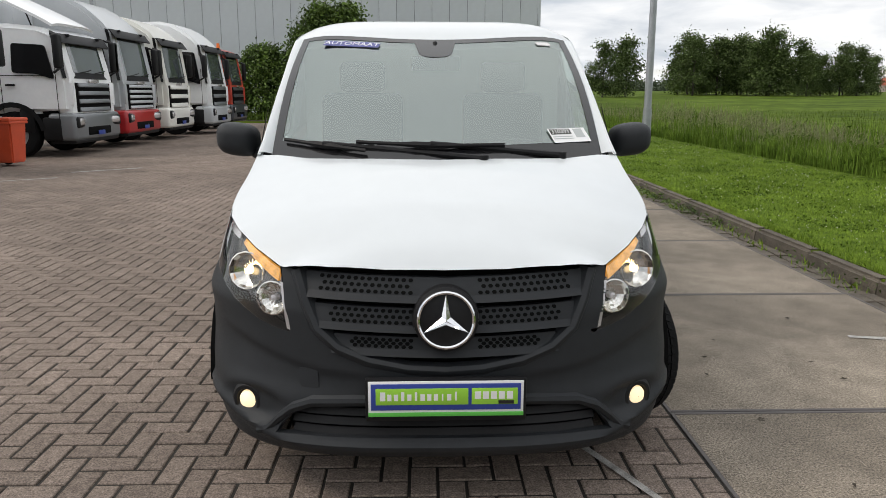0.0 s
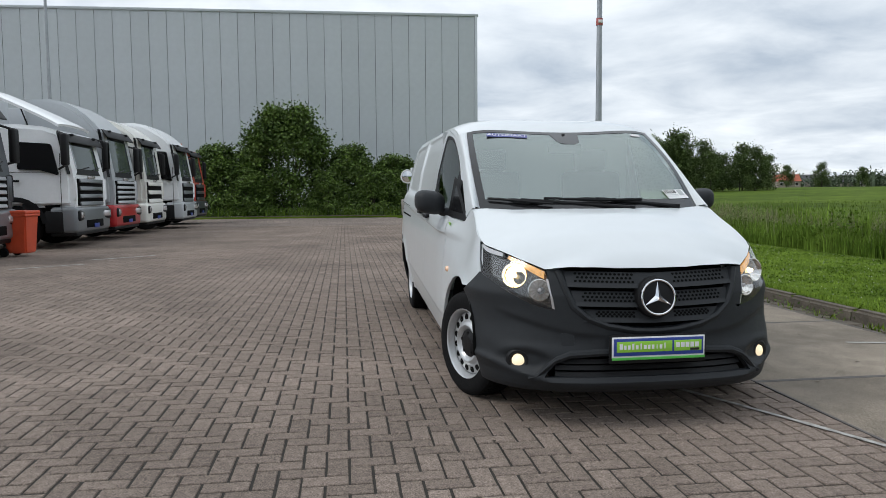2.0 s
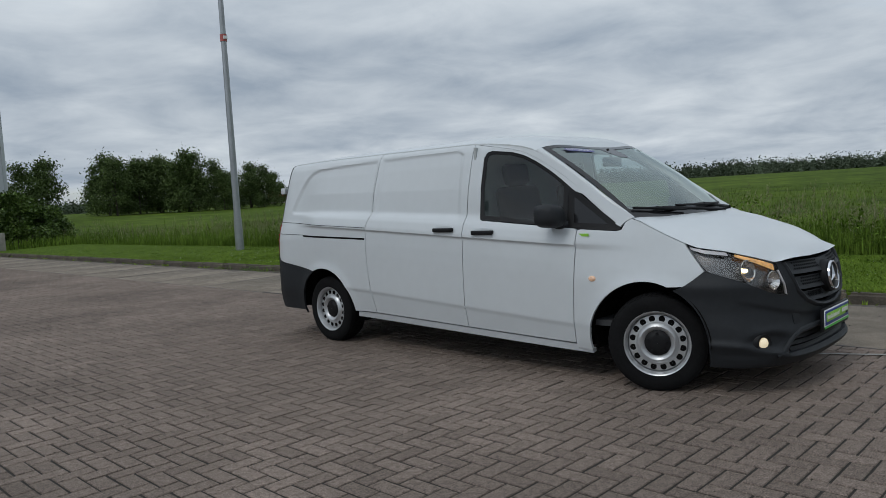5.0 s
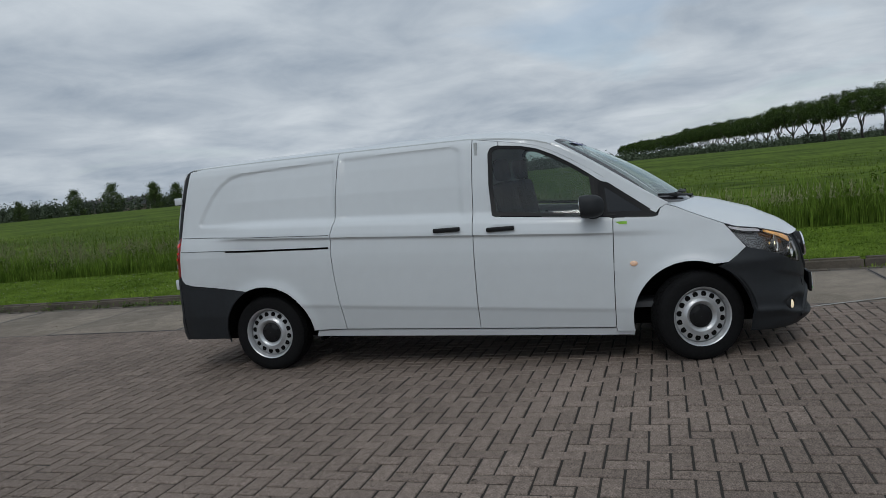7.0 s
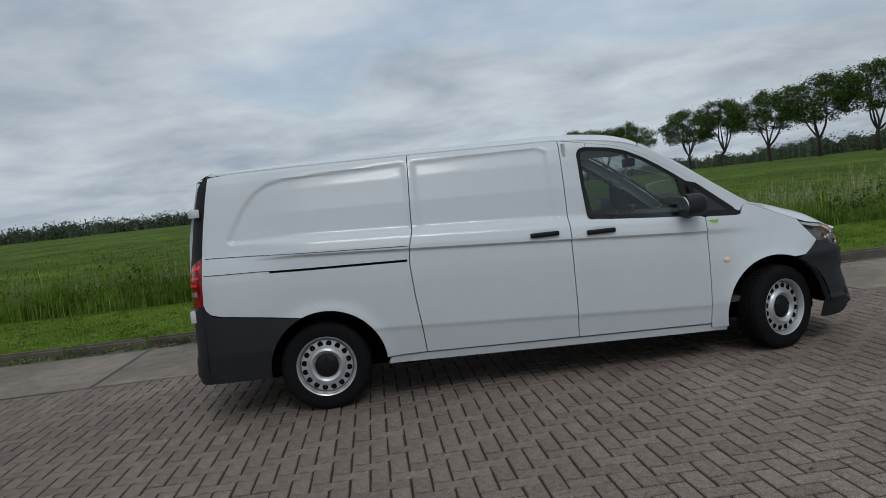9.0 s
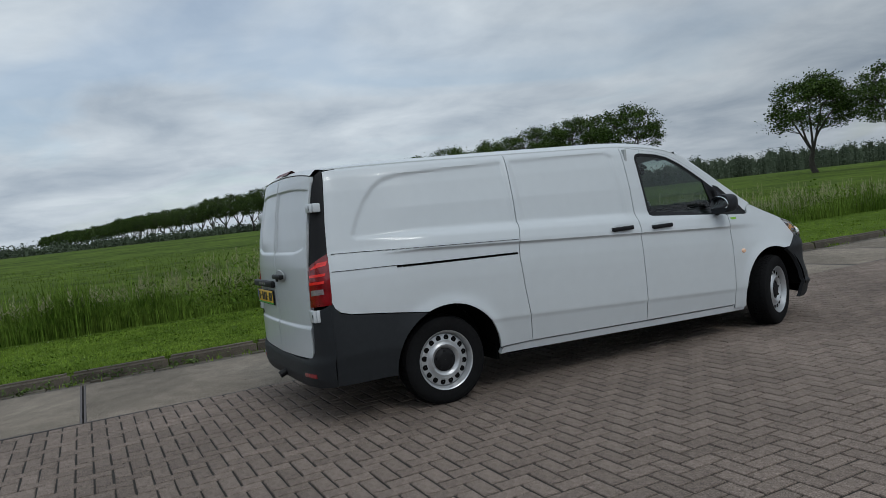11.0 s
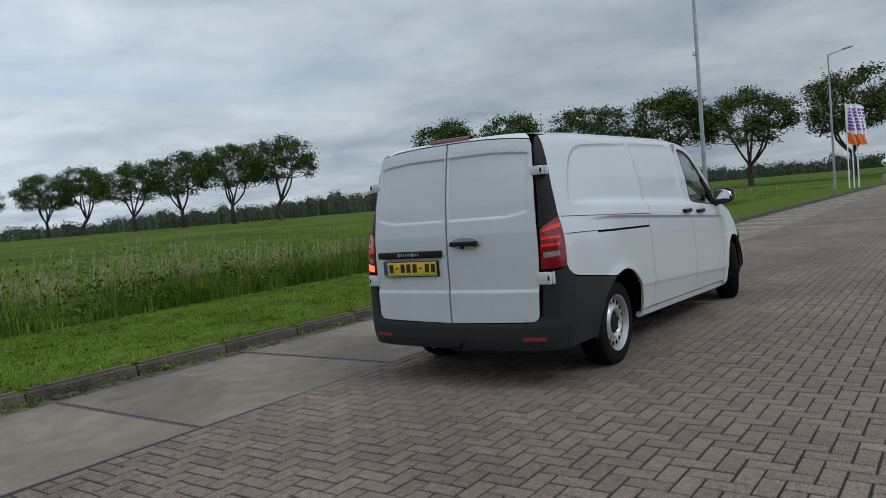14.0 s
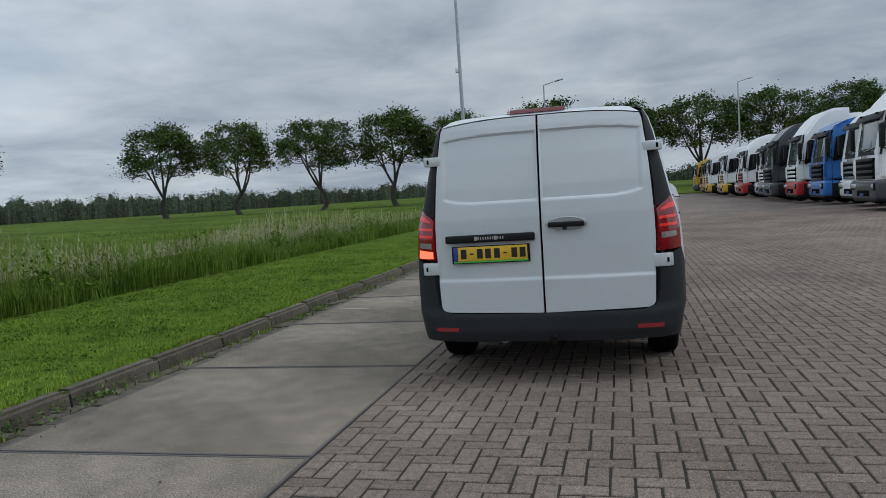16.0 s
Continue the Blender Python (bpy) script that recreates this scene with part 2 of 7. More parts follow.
M = {
    "white": mat("white_paint", (0.59, 0.62, 0.638), 0.30, vary=0.02, scale=1.2, coat=0.5, bump=0.004, bscale=6),
    "plastic": mat("grey_bumper_plastic", (0.021, 0.0232, 0.0262), 0.55, specular=0.26, vary=0.12, scale=3, bump=0.12, bscale=500),
    "black": mat("black_plastic", (0.010, 0.010, 0.011), 0.50, specular=0.22, vary=0.15, scale=6, bump=0.05, bscale=300),
    "gloss_black": mat("gloss_black", (0.012, 0.012, 0.013), 0.12),
    # near-black: stands in for shade in openings; also liners, joints and underbody
    "dark": mat("dark_parts_and_shade", (0.005, 0.005, 0.005), 0.95, specular=0.1),
    "rubber": mat("tyre_rubber", (0.009, 0.009, 0.0095), 0.85, specular=0.12, vary=0.25, scale=6, bump=0.2, bscale=90),
    "silver": mat("silver_wheel_paint", (0.50, 0.51, 0.52), 0.35, 0.55, vary=0.08, scale=12),
    "chrome": mat("chrome", (0.75, 0.76, 0.78), 0.10, 1.0),
    "steel": mat("galvanised_steel", (0.36, 0.38, 0.40), 0.45, 0.6, vary=0.12, scale=5),
    "red_lens": mat("red_lamp_lens", (0.13, 0.003, 0.006), 0.12, coat=0.6, vary=0.7, scale=16, emit=(1.0, 0.02, 0.02), power=0.03),
    "red_lit": mat("red_lamp_lit", (0.45, 0.01, 0.012), 0.15, coat=0.5, vary=0.5, scale=30, emit=(1.0, 0.05, 0.03), power=0.20),
    "pale_lens": mat("pale_lamp_lens", (0.30, 0.27, 0.27), 0.15, 0.2, coat=0.8, vary=0.35, scale=40),
    "amber": mat("amber_lamp_lit", (0.7, 0.16, 0.03), 0.15, emit=(1.0, 0.30, 0.03), power=1.1, vary=0.4, scale=25),
    "clear_lens": mat("clear_lamp_lens", (0.55, 0.52, 0.52), 0.12, 0.3, coat=1.0),
    "lamp_warm": mat("lit_lamp_bulb", (0.9, 0.8, 0.6), 0.2, emit=(1.0, 0.78, 0.42), power=4.0),
    "reflector": mat("lamp_reflector", (0.78, 0.75, 0.70), 0.10, 1.0, vary=0.25, scale=40),
    "mirror": mat("mirror_glass", (0.8, 0.82, 0.84), 0.03, 1.0),
    "glass": glass("window_glass", (0.52, 0.60, 0.57), mix=0.10),
    "glass_front": glass("windscreen_glass", (0.80, 0.86, 0.83), rough=0.0, mix=1.55, sheen=(0.86, 0.95, 0.92)),
    "glass_lamp": glass("lamp_cover", (0.93, 0.94, 0.95), mix=0.0),
    "seat": mat("seat_fabric", (0.007, 0.007, 0.008), 0.95, vary=0.0, specular=0.1),
    "dash": mat("dashboard_plastic", (0.05, 0.052, 0.056), 0.7, vary=0.1, scale=8, bump=0.1, bscale=300),
    "panel_grey": mat("grey_partition", (0.42, 0.44, 0.44), 0.7, vary=0.05, scale=3),
    "plate_yellow": mat("plate_yellow", (0.75, 0.47, 0.03), 0.35, vary=0.05, scale=9),
    "plate_blue": mat("plate_blue", (0.03, 0.06, 0.30), 0.35, vary=0.05, scale=9),
    "plate_green": mat("plate_green", (0.30, 0.62, 0.06), 0.35, vary=0.05, scale=9),
    "green_edge": mat("plate_edge_green", (0.10, 0.48, 0.08), 0.35, vary=0.05, scale=9),
    "white_plain": mat("white_print", (0.80, 0.80, 0.80), 0.5, vary=0.03, scale=20),
    "ink": mat("black_print", (0.015, 0.014, 0.013), 0.5),
    "sticker_blue": mat("sticker_blue", (0.06, 0.07, 0.26), 0.4, vary=0.05, scale=20),
    "brick": mat("paving_brick", (0.178, 0.140, 0.117), 0.9, vary=0.22, scale=30, bump=0.4, bscale=220, grit=0.42, random_tint=0.13, second=(0.258, 0.208, 0.176), specular=0.15, stain=0.25),
    "brick_mass": mat("paving_brick_joined", (0.178, 0.140, 0.117), 0.9, vary=0.22, scale=30, bump=0.4, bscale=220, grit=0.42, island=0.13, second=(0.258, 0.208, 0.176), specular=0.15, stain=0.25),
    "joint": mat("joint_sand", (0.021, 0.018, 0.014), 0.95, vary=0.3, scale=20, bump=0.3, bscale=120),
    "concrete": mat("slab_concrete", (0.225, 0.192, 0.155), 0.9, grit=0.60, vary=0.26, scale=5, bump=0.5, bscale=220, random_tint=0.08, stain=0.30, specular=0.15),
    "kerb": mat("kerb_concrete", (0.090, 0.075, 0.058), 0.9, grit=0.35, vary=0.35, scale=7, bump=0.4, bscale=90, random_tint=0.12, stain=0.2),
    "steel_edge": mat("slab_steel_edge", (0.095, 0.085, 0.082), 0.8, 0.0, vary=0.2, scale=12),
    "paint_line": mat("worn_road_paint", (0.30, 0.29, 0.27), 0.85, vary=0.5, scale=18),
    "lawn": mat("lawn_ground", (0.050, 0.095, 0.009), 0.95, specular=0.05, vary=0.45, scale=6, second=(0.115, 0.175, 0.022)),
    "field": mat("meadow", (0.058, 0.104, 0.009), 0.95, specular=0.05, vary=0.4, scale=0.08, stain=0.35, second=(0.112, 0.165, 0.021)),
    "blade": mat("short_grass", (0.124, 0.214, 0.018), 0.85, specular=0.1, vary=0.45, scale=0.9, second=(0.252, 0.368, 0.050), island=0.45),
    "tall": mat("tall_grass", (0.078, 0.154, 0.014), 0.85, specular=0.08, vary=0.45, scale=0.7, second=(0.188, 0.282, 0.046), island=0.5),
    "seed": mat("grass_seed_heads", (0.30, 0.295, 0.165), 0.9, vary=0.2, scale=2, island=0.25),
    "meadow_blade": mat("meadow_grass", (0.066, 0.112, 0.010), 0.9, specular=0.1, vary=0.35, scale=0.3, second=(0.115, 0.165, 0.024), island=0.3),
    "weed": mat("weed_leaves", (0.055, 0.110, 0.012), 0.85, specular=0.08, vary=0.35, scale=1.0, second=(0.115, 0.185, 0.026), island=0.4),
    "clover": mat("clover_flowers", (0.48, 0.49, 0.42), 0.9, vary=0.2, scale=2),
    "leaf": mat("tree_leaves", (0.040, 0.078, 0.012), 0.7, specular=0.2, vary=0.3, scale=0.6, second=(0.070, 0.110, 0.020), island=0.4),
    "leaf_bush": mat("bush_leaves", (0.034, 0.074, 0.012), 0.55, specular=0.25, vary=0.35, scale=1.0, second=(0.125, 0.195, 0.038), island=0.6),
    # lighter copy of the tree leaves, with the copse's haze painted in
    "leaf_copse_hazed": mat("copse_leaves_hazed", (0.062, 0.098, 0.030), 0.7, specular=0.1, vary=0.3, scale=0.3, second=(0.105, 0.145, 0.050), island=0.4),
    # greyer and paler than near leaves: distance haze is mixed into this colour
    "leaf_far_hazed": mat("far_wood_leaves_hazed", (0.070, 0.092, 0.060), 0.8, vary=0.3, scale=0.05, specular=0.05, second=(0.105, 0.130, 0.090), island=0.35),
    "bark": mat("bark", (0.055, 0.048, 0.040), 0.95, vary=0.3, scale=4, bump=0.6, bscale=30),
    "clad": mat("grey_cladding", (0.52, 0.555, 0.58), 0.5, vary=0.04, scale=0.4, random_tint=0.03),
    "clad_seam": mat("cladding_joint", (0.10, 0.11, 0.12), 0.6),
    "roof_red": mat("red_roof_tiles", (0.32, 0.09, 0.05), 0.8, vary=0.2, scale=1),
    "roof_dark": mat("dark_roof", (0.06, 0.06, 0.065), 0.8, vary=0.2, scale=1),
    "house_wall": mat("house_wall", (0.35, 0.30, 0.26), 0.85, vary=0.15, scale=1),
    # base colour lifted to stand for reflected sky and the cab behind
    "truck_glass": mat("truck_glass_pale_sheen", (0.075, 0.092, 0.094), 0.05, specular=0.9, coat=1.0, vary=0.3, scale=1.5),
    "orange": mat("orange_plastic", (0.55, 0.07, 0.025), 0.45, vary=0.1, scale=4),
    "block": mat("concrete_block", (0.30, 0.28, 0.25), 0.9, vary=0.25, scale=5, bump=0.4, bscale=50),
}


# ---- building blocks ----
def finish(name, bm, material, parent=None, label="", sharp=35, smooth=True):
    me = bpy.data.meshes.new(name)
    bmesh.ops.recalc_face_normals(bm, faces=bm.faces)
    bm.to_mesh(me)
    bm.free()
    if smooth:
        me.polygons.foreach_set("use_smooth", [True] * len(me.polygons))
        me.set_sharp_from_angle(angle=radians(sharp))
    for m in (material if isinstance(material, (list, tuple)) else [material]):
        me.materials.append(M[m] if isinstance(m, str) else m)
    ob = new(name, me)
    if parent:
        ob.parent = parent
    if label:
        ob["label"] = label
    return ob


def part(name, bm, material, parent, label="", sharp=35, smooth=True):
    """One mesh object under a thing or a part."""
    return finish(name, bm, material, parent, label, sharp, smooth)


def raw(name, verts, faces, material, parent=None, label="", smooth=False):
    me = bpy.data.meshes.new(name)
    me.from_pydata(verts, [], faces)
    me.update()
    if smooth:
        me.polygons.foreach_set("use_smooth", [True] * len(me.polygons))
    me.materials.append(M[material] if isinstance(material, str) else material)
    ob = new(name, me)
    if parent:
        ob.parent = parent
    if label:
        ob["label"] = label
    return ob


def add_box(bm, c, s, bevel=0.0, rot=None, seg=2):
    m = Matrix.Translation(c) @ (rot or Matrix.Identity(4)) @ Matrix.Diagonal((*s, 1))
    r = bmesh.ops.create_cube(bm, size=1, matrix=m)
    if bevel:
        es = {e for v in r["verts"] for e in v.link_edges}
        bmesh.ops.bevel(bm, geom=list(es), offset=bevel, segments=seg, affect="EDGES", profile=0.5)
    return bm


def box(c, s, bevel=0.0, rot=None, seg=2):
    return add_box(bmesh.new(), c, s, bevel, rot, seg)


def add_cyl(bm, a, b, r1, r2=None, seg=16, caps=True):
    a, b = Vector(a), Vector(b)
    d = b - a
    m = Matrix.Translation((a + b) / 2) @ d.to_track_quat("Z", "Y").to_matrix().to_4x4()
    bmesh.ops.create_cone(bm, cap_ends=caps, segments=seg, radius1=r1, radius2=r1 if r2 is None else r2, depth=d.length, matrix=m)
    return bm


def cyl(a, b, r1, r2=None, seg=16, caps=True):
    return add_cyl(bmesh.new(), a, b, r1, r2, seg, caps)


def add_lathe(bm, profile, m=None, seg=48, closed=False):
    """Turn (radius, height) points round local z, placed by m."""
    m = m or Matrix.Identity(4)
    rings = [[bm.verts.new(m @ Vector((r * math.cos(2 * math.pi * k / seg), r * math.sin(2 * math.pi * k / seg), h))) for k in range(seg)] for r, h in profile]
    pairs = list(zip(rings, rings[1:])) + ([(rings[-1], rings[0])] if closed else [])
    for a, b in pairs:
        for k in range(seg):
            bm.faces.new((a[k], a[(k + 1) % seg], b[(k + 1) % seg], b[k]))
    return bm


def grid(fn, nu, nv, bm=None):
    """A surface from fn(u, v), u and v from 0 to 1."""
    bm = bm or bmesh.new()
    vs = [[bm.verts.new(fn(i / nu, j / nv)) for j in range(nv + 1)] for i in range(nu + 1)]
    for i in range(nu):
        for j in range(nv):
            bm.faces.new((vs[i][j], vs[i + 1][j], vs[i + 1][j + 1], vs[i][j + 1]))
    return bm


def lerp(a, b, t):
    return a + (b - a) * t


def smooth01(t):
    t = max(0.0, min(1.0, t))
    return t * t * (3 - 2 * t)


def table(pts, v):
    """Piecewise-linear lookup in rising (key, value) pairs."""
    if v <= pts[0][0]:
        return pts[0][1]
    for (a, x), (b, y) in zip(pts, pts[1:]):
        if v <= b:
            return x + (y - x) * (v - a) / (b - a)
    return pts[-1][1]


def rounded(pts, r=0.03, n=4):
    """Round every corner of a 2D outline."""
    out = []
    k = len(pts)
    for i in range(k):
        p0, p1, p2 = Vector(pts[i - 1]), Vector(pts[i]), Vector(pts[(i + 1) % k])
        rr = min(r, (p0 - p1).length * 0.45, (p2 - p1).length * 0.45)
        a, b = p1 + (p0 - p1).normalized() * rr, p1 + (p2 - p1).normalized() * rr
        for j in range(n + 1):
            t = j / n
            out.append(tuple((1 - t) ** 2 * a + 2 * t * (1 - t) * p1 + t * t * b))
    return out


def inset(pts, d):
    """Move a 2D outline inwards by d."""
    k = len(pts)
    area = sum(pts[i - 1][0] * pts[i][1] - pts[i][0] * pts[i - 1][1] for i in range(k))
    s = 1 if area > 0 else -1
    out = []
    for i in range(k):
        p0, p1, p2 = Vector(pts[i - 1]), Vector(pts[i]), Vector(pts[(i + 1) % k])
        e1, e2 = (p1 - p0), (p2 - p1)
        if e1.length < 1e-6 or e2.length < 1e-6:
            out.append(tuple(p1))
            continue
        n1, n2 = Vector((-e1.y, e1.x)).normalized() * s, Vector((-e2.y, e2.x)).normalized() * s
        b = n1 + n2
        b = b / max(0.5, b.length_squared / 2) if b.length > 1e-6 else n1
        out.append(tuple(p1 + b * d))
    return out


def clip(poly, i, v, keep_high):
    """The part of a 2D outline on one side of a coordinate line."""
    out = []
    for k in range(len(poly)):
        p, q = poly[k - 1], poly[k]
        a, b = (p[i] - v, q[i] - v) if keep_high else (v - p[i], v - q[i])
        if (a < 0) != (b < 0) and a != b:
            t = a / (a - b)
            c = [p[0] + (q[0] - p[0]) * t, p[1] + (q[1] - p[1]) * t]
            c[i] = v
            out.append(tuple(c))
        if b >= 0:
            out.append(tuple(q))
    return out


def patch(outline, fn, sa=0.04, sb=0.03, rim=0.02, gap=0.0, mirror=False, inward=None, cuts=()):
    """A curved panel: a 2D outline cut by a fine grid, laid on the surface fn(a, b), with a turned-in edge."""
    pts = inset(outline, gap) if gap else [tuple(p) for p in outline]
    bm = bmesh.new()
    at, where = {}, {}

    def lines(i, step, more=()):
        lo, hi = min(p[i] for p in pts), max(p[i] for p in pts)
        own = [k * step for k in range(math.floor(lo / step), math.ceil(hi / step) + 1)]
        own = [v for v in own if all(abs(v - m) > 0.35 * step for m in more)]
        return sorted(own + [m for m in more if lo - step < m < hi + step])

    def vert(p):
        key = (round(p[0], 5), round(p[1], 5))
        if key not in at:
            c = fn(p[0], p[1])
            at[key] = bm.verts.new((-c[0], c[1], c[2]) if mirror else c)
            where[at[key]] = p
        return at[key]
    la, lb = lines(0, sa), lines(1, sb, cuts)
    for b0, b1 in zip(lb, lb[1:]):
        row = clip(clip(pts, 1, b0, True), 1, b1, False)
        if len(row) < 3:
            continue
        r0, r1 = min(p[0] for p in row), max(p[0] for p in row)
        for a0, a1 in zip(la, la[1:]):
            if a1 <= r0 or a0 >= r1:
                continue
            cell = clip(clip(row, 0, a0, True), 0, a1, False)
            if len(cell) < 3 or abs(sum(cell[k - 1][0] * cell[k][1] - cell[k][0] * cell[k - 1][1] for k in range(len(cell)))) < 1e-8:
                continue
            loop = []
            for v in [vert(p) for p in cell] + [None]:
                if v in loop or v is None:
                    k = loop.index(v) if v else 0
                    ring = loop[k:]
                    loop = loop[:k + 1]
                    if len(ring) > 2:
                        try:
                            bm.faces.new(ring)
                        except ValueError:
                            pass
                else:
                    loop.append(v)
    bmesh.ops.triangulate(bm, faces=[f for f in bm.faces if len(f.verts) > 4], ngon_method="EAR_CLIP")
    bmesh.ops.recalc_face_normals(bm, faces=bm.faces)
    if rim:
        def on_edge(e):
            (x0, y0), (x1, y1) = where[e.verts[0]], where[e.verts[1]]
            x, y = (x0 + x1) / 2, (y0 + y1) / 2
            for k in range(len(pts)):
                (ax, ay), (bx, by) = pts[k - 1], pts[k]
                d = (bx - ax) ** 2 + (by - ay) ** 2
                t = max(0.0, min(1.0, ((x - ax) * (bx - ax) + (y - ay) * (by - ay)) / d)) if d > 0 else 0.0
                if math.hypot(x - ax - t * (bx - ax), y - ay - t * (by - ay)) < 2e-5:
                    return True
            return False
        edges = [e for e in bm.edges if e.is_boundary and on_edge(e)]
        r = bmesh.ops.extrude_edge_only(bm, edges=edges)
        c = Vector(inward) if inward else Vector((0, 1.8, 0.9))
        for v in [g for g in r["geom"] if isinstance(g, bmesh.types.BMVert)]:
            d = Vector((c.x - v.co.x, (c.y - v.co.y) * (0.0 if not inward else 1), (c.z - v.co.z) * 0.3)).normalized()
            v.co += d * rim
    return bm


def writing(name, text, size, material, m, parent, label=""):
    """Flat lettering in the built-in font, as a mesh."""
    cu = bpy.data.curves.new(name, "FONT")
    cu.body, cu.size, cu.align_x, cu.align_y, cu.extrude = text, size, "CENTER", "CENTER", 0.0005
    tmp = new(name, cu)
    me = bpy.data.meshes.new_from_object(tmp)
    bpy.data.objects.remove(tmp)
    me.materials.clear()
    me.materials.append(M[material])
    ob = new(name, me)
    ob.parent = parent
    ob.matrix_local = m
    if label:
        ob["label"] = label
    return ob


# ---- ground and yard ----
KERB_X, NORTH, SOUTH = 3.20, 32.6, -76.0


def ground_height(x, y):
    if x < KERB_X + 0.05 and SOUTH < y < NORTH:
        return -0.07
    d = max(x - KERB_X, 0.0) if SOUTH < y < NORTH else max(y - NORTH, SOUTH - y, x - KERB_X, 0.0)
    z = table([(0, 0.085), (1.5, 0.10), (3.4, 0.11), (4.2, 0.02), (5.2, -0.32), (6.2, -0.30), (8, -0.10), (14, -0.08), (50, 0.35), (110, 1.4), (200, 2.1), (400, 2.9), (800, 4.0), (1600, 4.0)], d)
    return z


def build_ground():
    xs = [-1500, -700, -400, -200, -100, -60, -30, -12, 0, 3.2, 3.26, 4, 4.7, 5.4, 6, 6.6, 7, 7.4, 7.8, 8.4, 9, 9.6, 10.5, 11.5, 13, 15, 17, 25, 40, 60, 90, 130, 180, 250, 320, 400, 560, 800, 1500]
    ys = [-1500, -800, -480, -400, -300, -200, -140, -110, -92, -86, -82, -80, -78, -76.06, -76, -75.95, -60, -45, -30, -20, -12, -6, 0, 6, 12, 20, 32.55, 32.6, 32.66, 34, 36.5, 38, 42, 60, 100, 180, 300, 430, 800, 1500]
    verts = [(x, y, ground_height(x, y)) for x in xs for y in ys]
    n = len(ys)
    faces = [(i * n + j, (i + 1) * n + j, (i + 1) * n + j + 1, i * n + j + 1) for i in range(len(xs) - 1) for j in range(n - 1)]
    g = raw("ground", verts, faces, "field")
    tagged(g, "wide green meadow ground with a shallow ditch beside the yard", "ground", kind="structure")


build_ground()


def paving_far_material():
    m = mat("paving_far", (0.135, 0.112, 0.100), 0.88, bump=0.2, bscale=100)
    nt = m.node_tree
    N, L = nt.nodes.new, nt.links.new
    p = nt.nodes["Principled BSDF"]
    coord, br = N("ShaderNodeTexCoord"), N("ShaderNodeTexBrick")
    br.inputs["Scale"].default_value = 1.0
    br.inputs["Brick Width"].default_value, br.inputs["Row Height"].default_value = 0.21, 0.105
    br.inputs["Mortar Size"].default_value = 0.009
    br.inputs["Color1"].default_value, br.inputs["Color2"].default_value = (0.152, 0.117, 0.097, 1), (0.235, 0.185, 0.156, 1)
    br.inputs["Mortar"].default_value = (0.03, 0.026, 0.021, 1)
    nz, mr, hs = N("ShaderNodeTexNoise"), N("ShaderNodeMapRange"), N("ShaderNodeHueSaturation")
    nz.inputs["Scale"].default_value, nz.inputs["Detail"].default_value = 0.35, 6
    mr.inputs[1].default_value, mr.inputs[2].default_value, mr.inputs[3].default_value, mr.inputs[4].default_value = 0.35, 0.65, 0.72, 1.12
    L(coord.outputs["Object"], br.inputs["Vector"])
    L(coord.outputs["Object"], nz.inputs["Vector"])
    L(nz.outputs["Fac"], mr.inputs[0])
    L(mr.outputs[0], hs.inputs["Value"])
    L(br.outputs["Color"], hs.inputs["Color"])
    L(hs.outputs["Color"], p.inputs["Base Color"])
    return m


M["paving_far"] = paving_far_material()
SLAB0, SLAB1 = 1.026, 2.97
NEAR = (-10.006, 1.02, -20.0, 24.0)     # the bricks laid one by one
yard = raw("pavement", [(-60, SOUTH, -0.006), (NEAR[0], SOUTH, -0.006), (NEAR[0], NORTH, -0.006), (-60, NORTH, -0.006),
                        (SLAB0 - 0.005, SOUTH, -0.006), (SLAB0 - 0.005, NEAR[2], -0.006), (NEAR[0], NEAR[2], -0.006),
                        (NEAR[0], NEAR[3], -0.006), (SLAB0 - 0.005, NEAR[3], -0.006), (SLAB0 - 0.005, NORTH, -0.006)],
           [(0, 1, 6, 7, 2, 3), (1, 4, 5, 6), (7, 8, 9, 2)], "paving_far")
tagged(yard, "brown-grey herringbone brick paving of a truck yard", "paving", kind="structure")
bed = raw("joint_bed", [(NEAR[0], NEAR[2], -0.0065), (SLAB0, NEAR[2], -0.0065), (SLAB0, NEAR[3], -0.0065), (NEAR[0], NEAR[3], -0.0065)], [(0, 1, 2, 3)], "joint", yard, "dark sand in the joints")


def brick_shape(lx, ly, h=0.03, c=0.004):
    """A paving brick with a small chamfer: top at z = 0."""
    x, y = lx / 2, ly / 2
    v = [(sx * (x - c), sy * (y - c), 0) for sx, sy in ((-1, -1), (1, -1), (1, 1), (-1, 1))]
    v += [(sx * x, sy * y, -c) for sx, sy in ((-1, -1), (1, -1), (1, 1), (-1, 1))]
    v += [(sx * x, sy * y, -h) for sx, sy in ((-1, -1), (1, -1), (1, 1), (-1, 1))]
    f = [(0, 1, 2, 3)]
    for a in (0, 4):
        f += [(a + i, a + 4 + i, a + 4 + (i + 1) % 4, a + (i + 1) % 4) for i in range(4)]
    return v, f


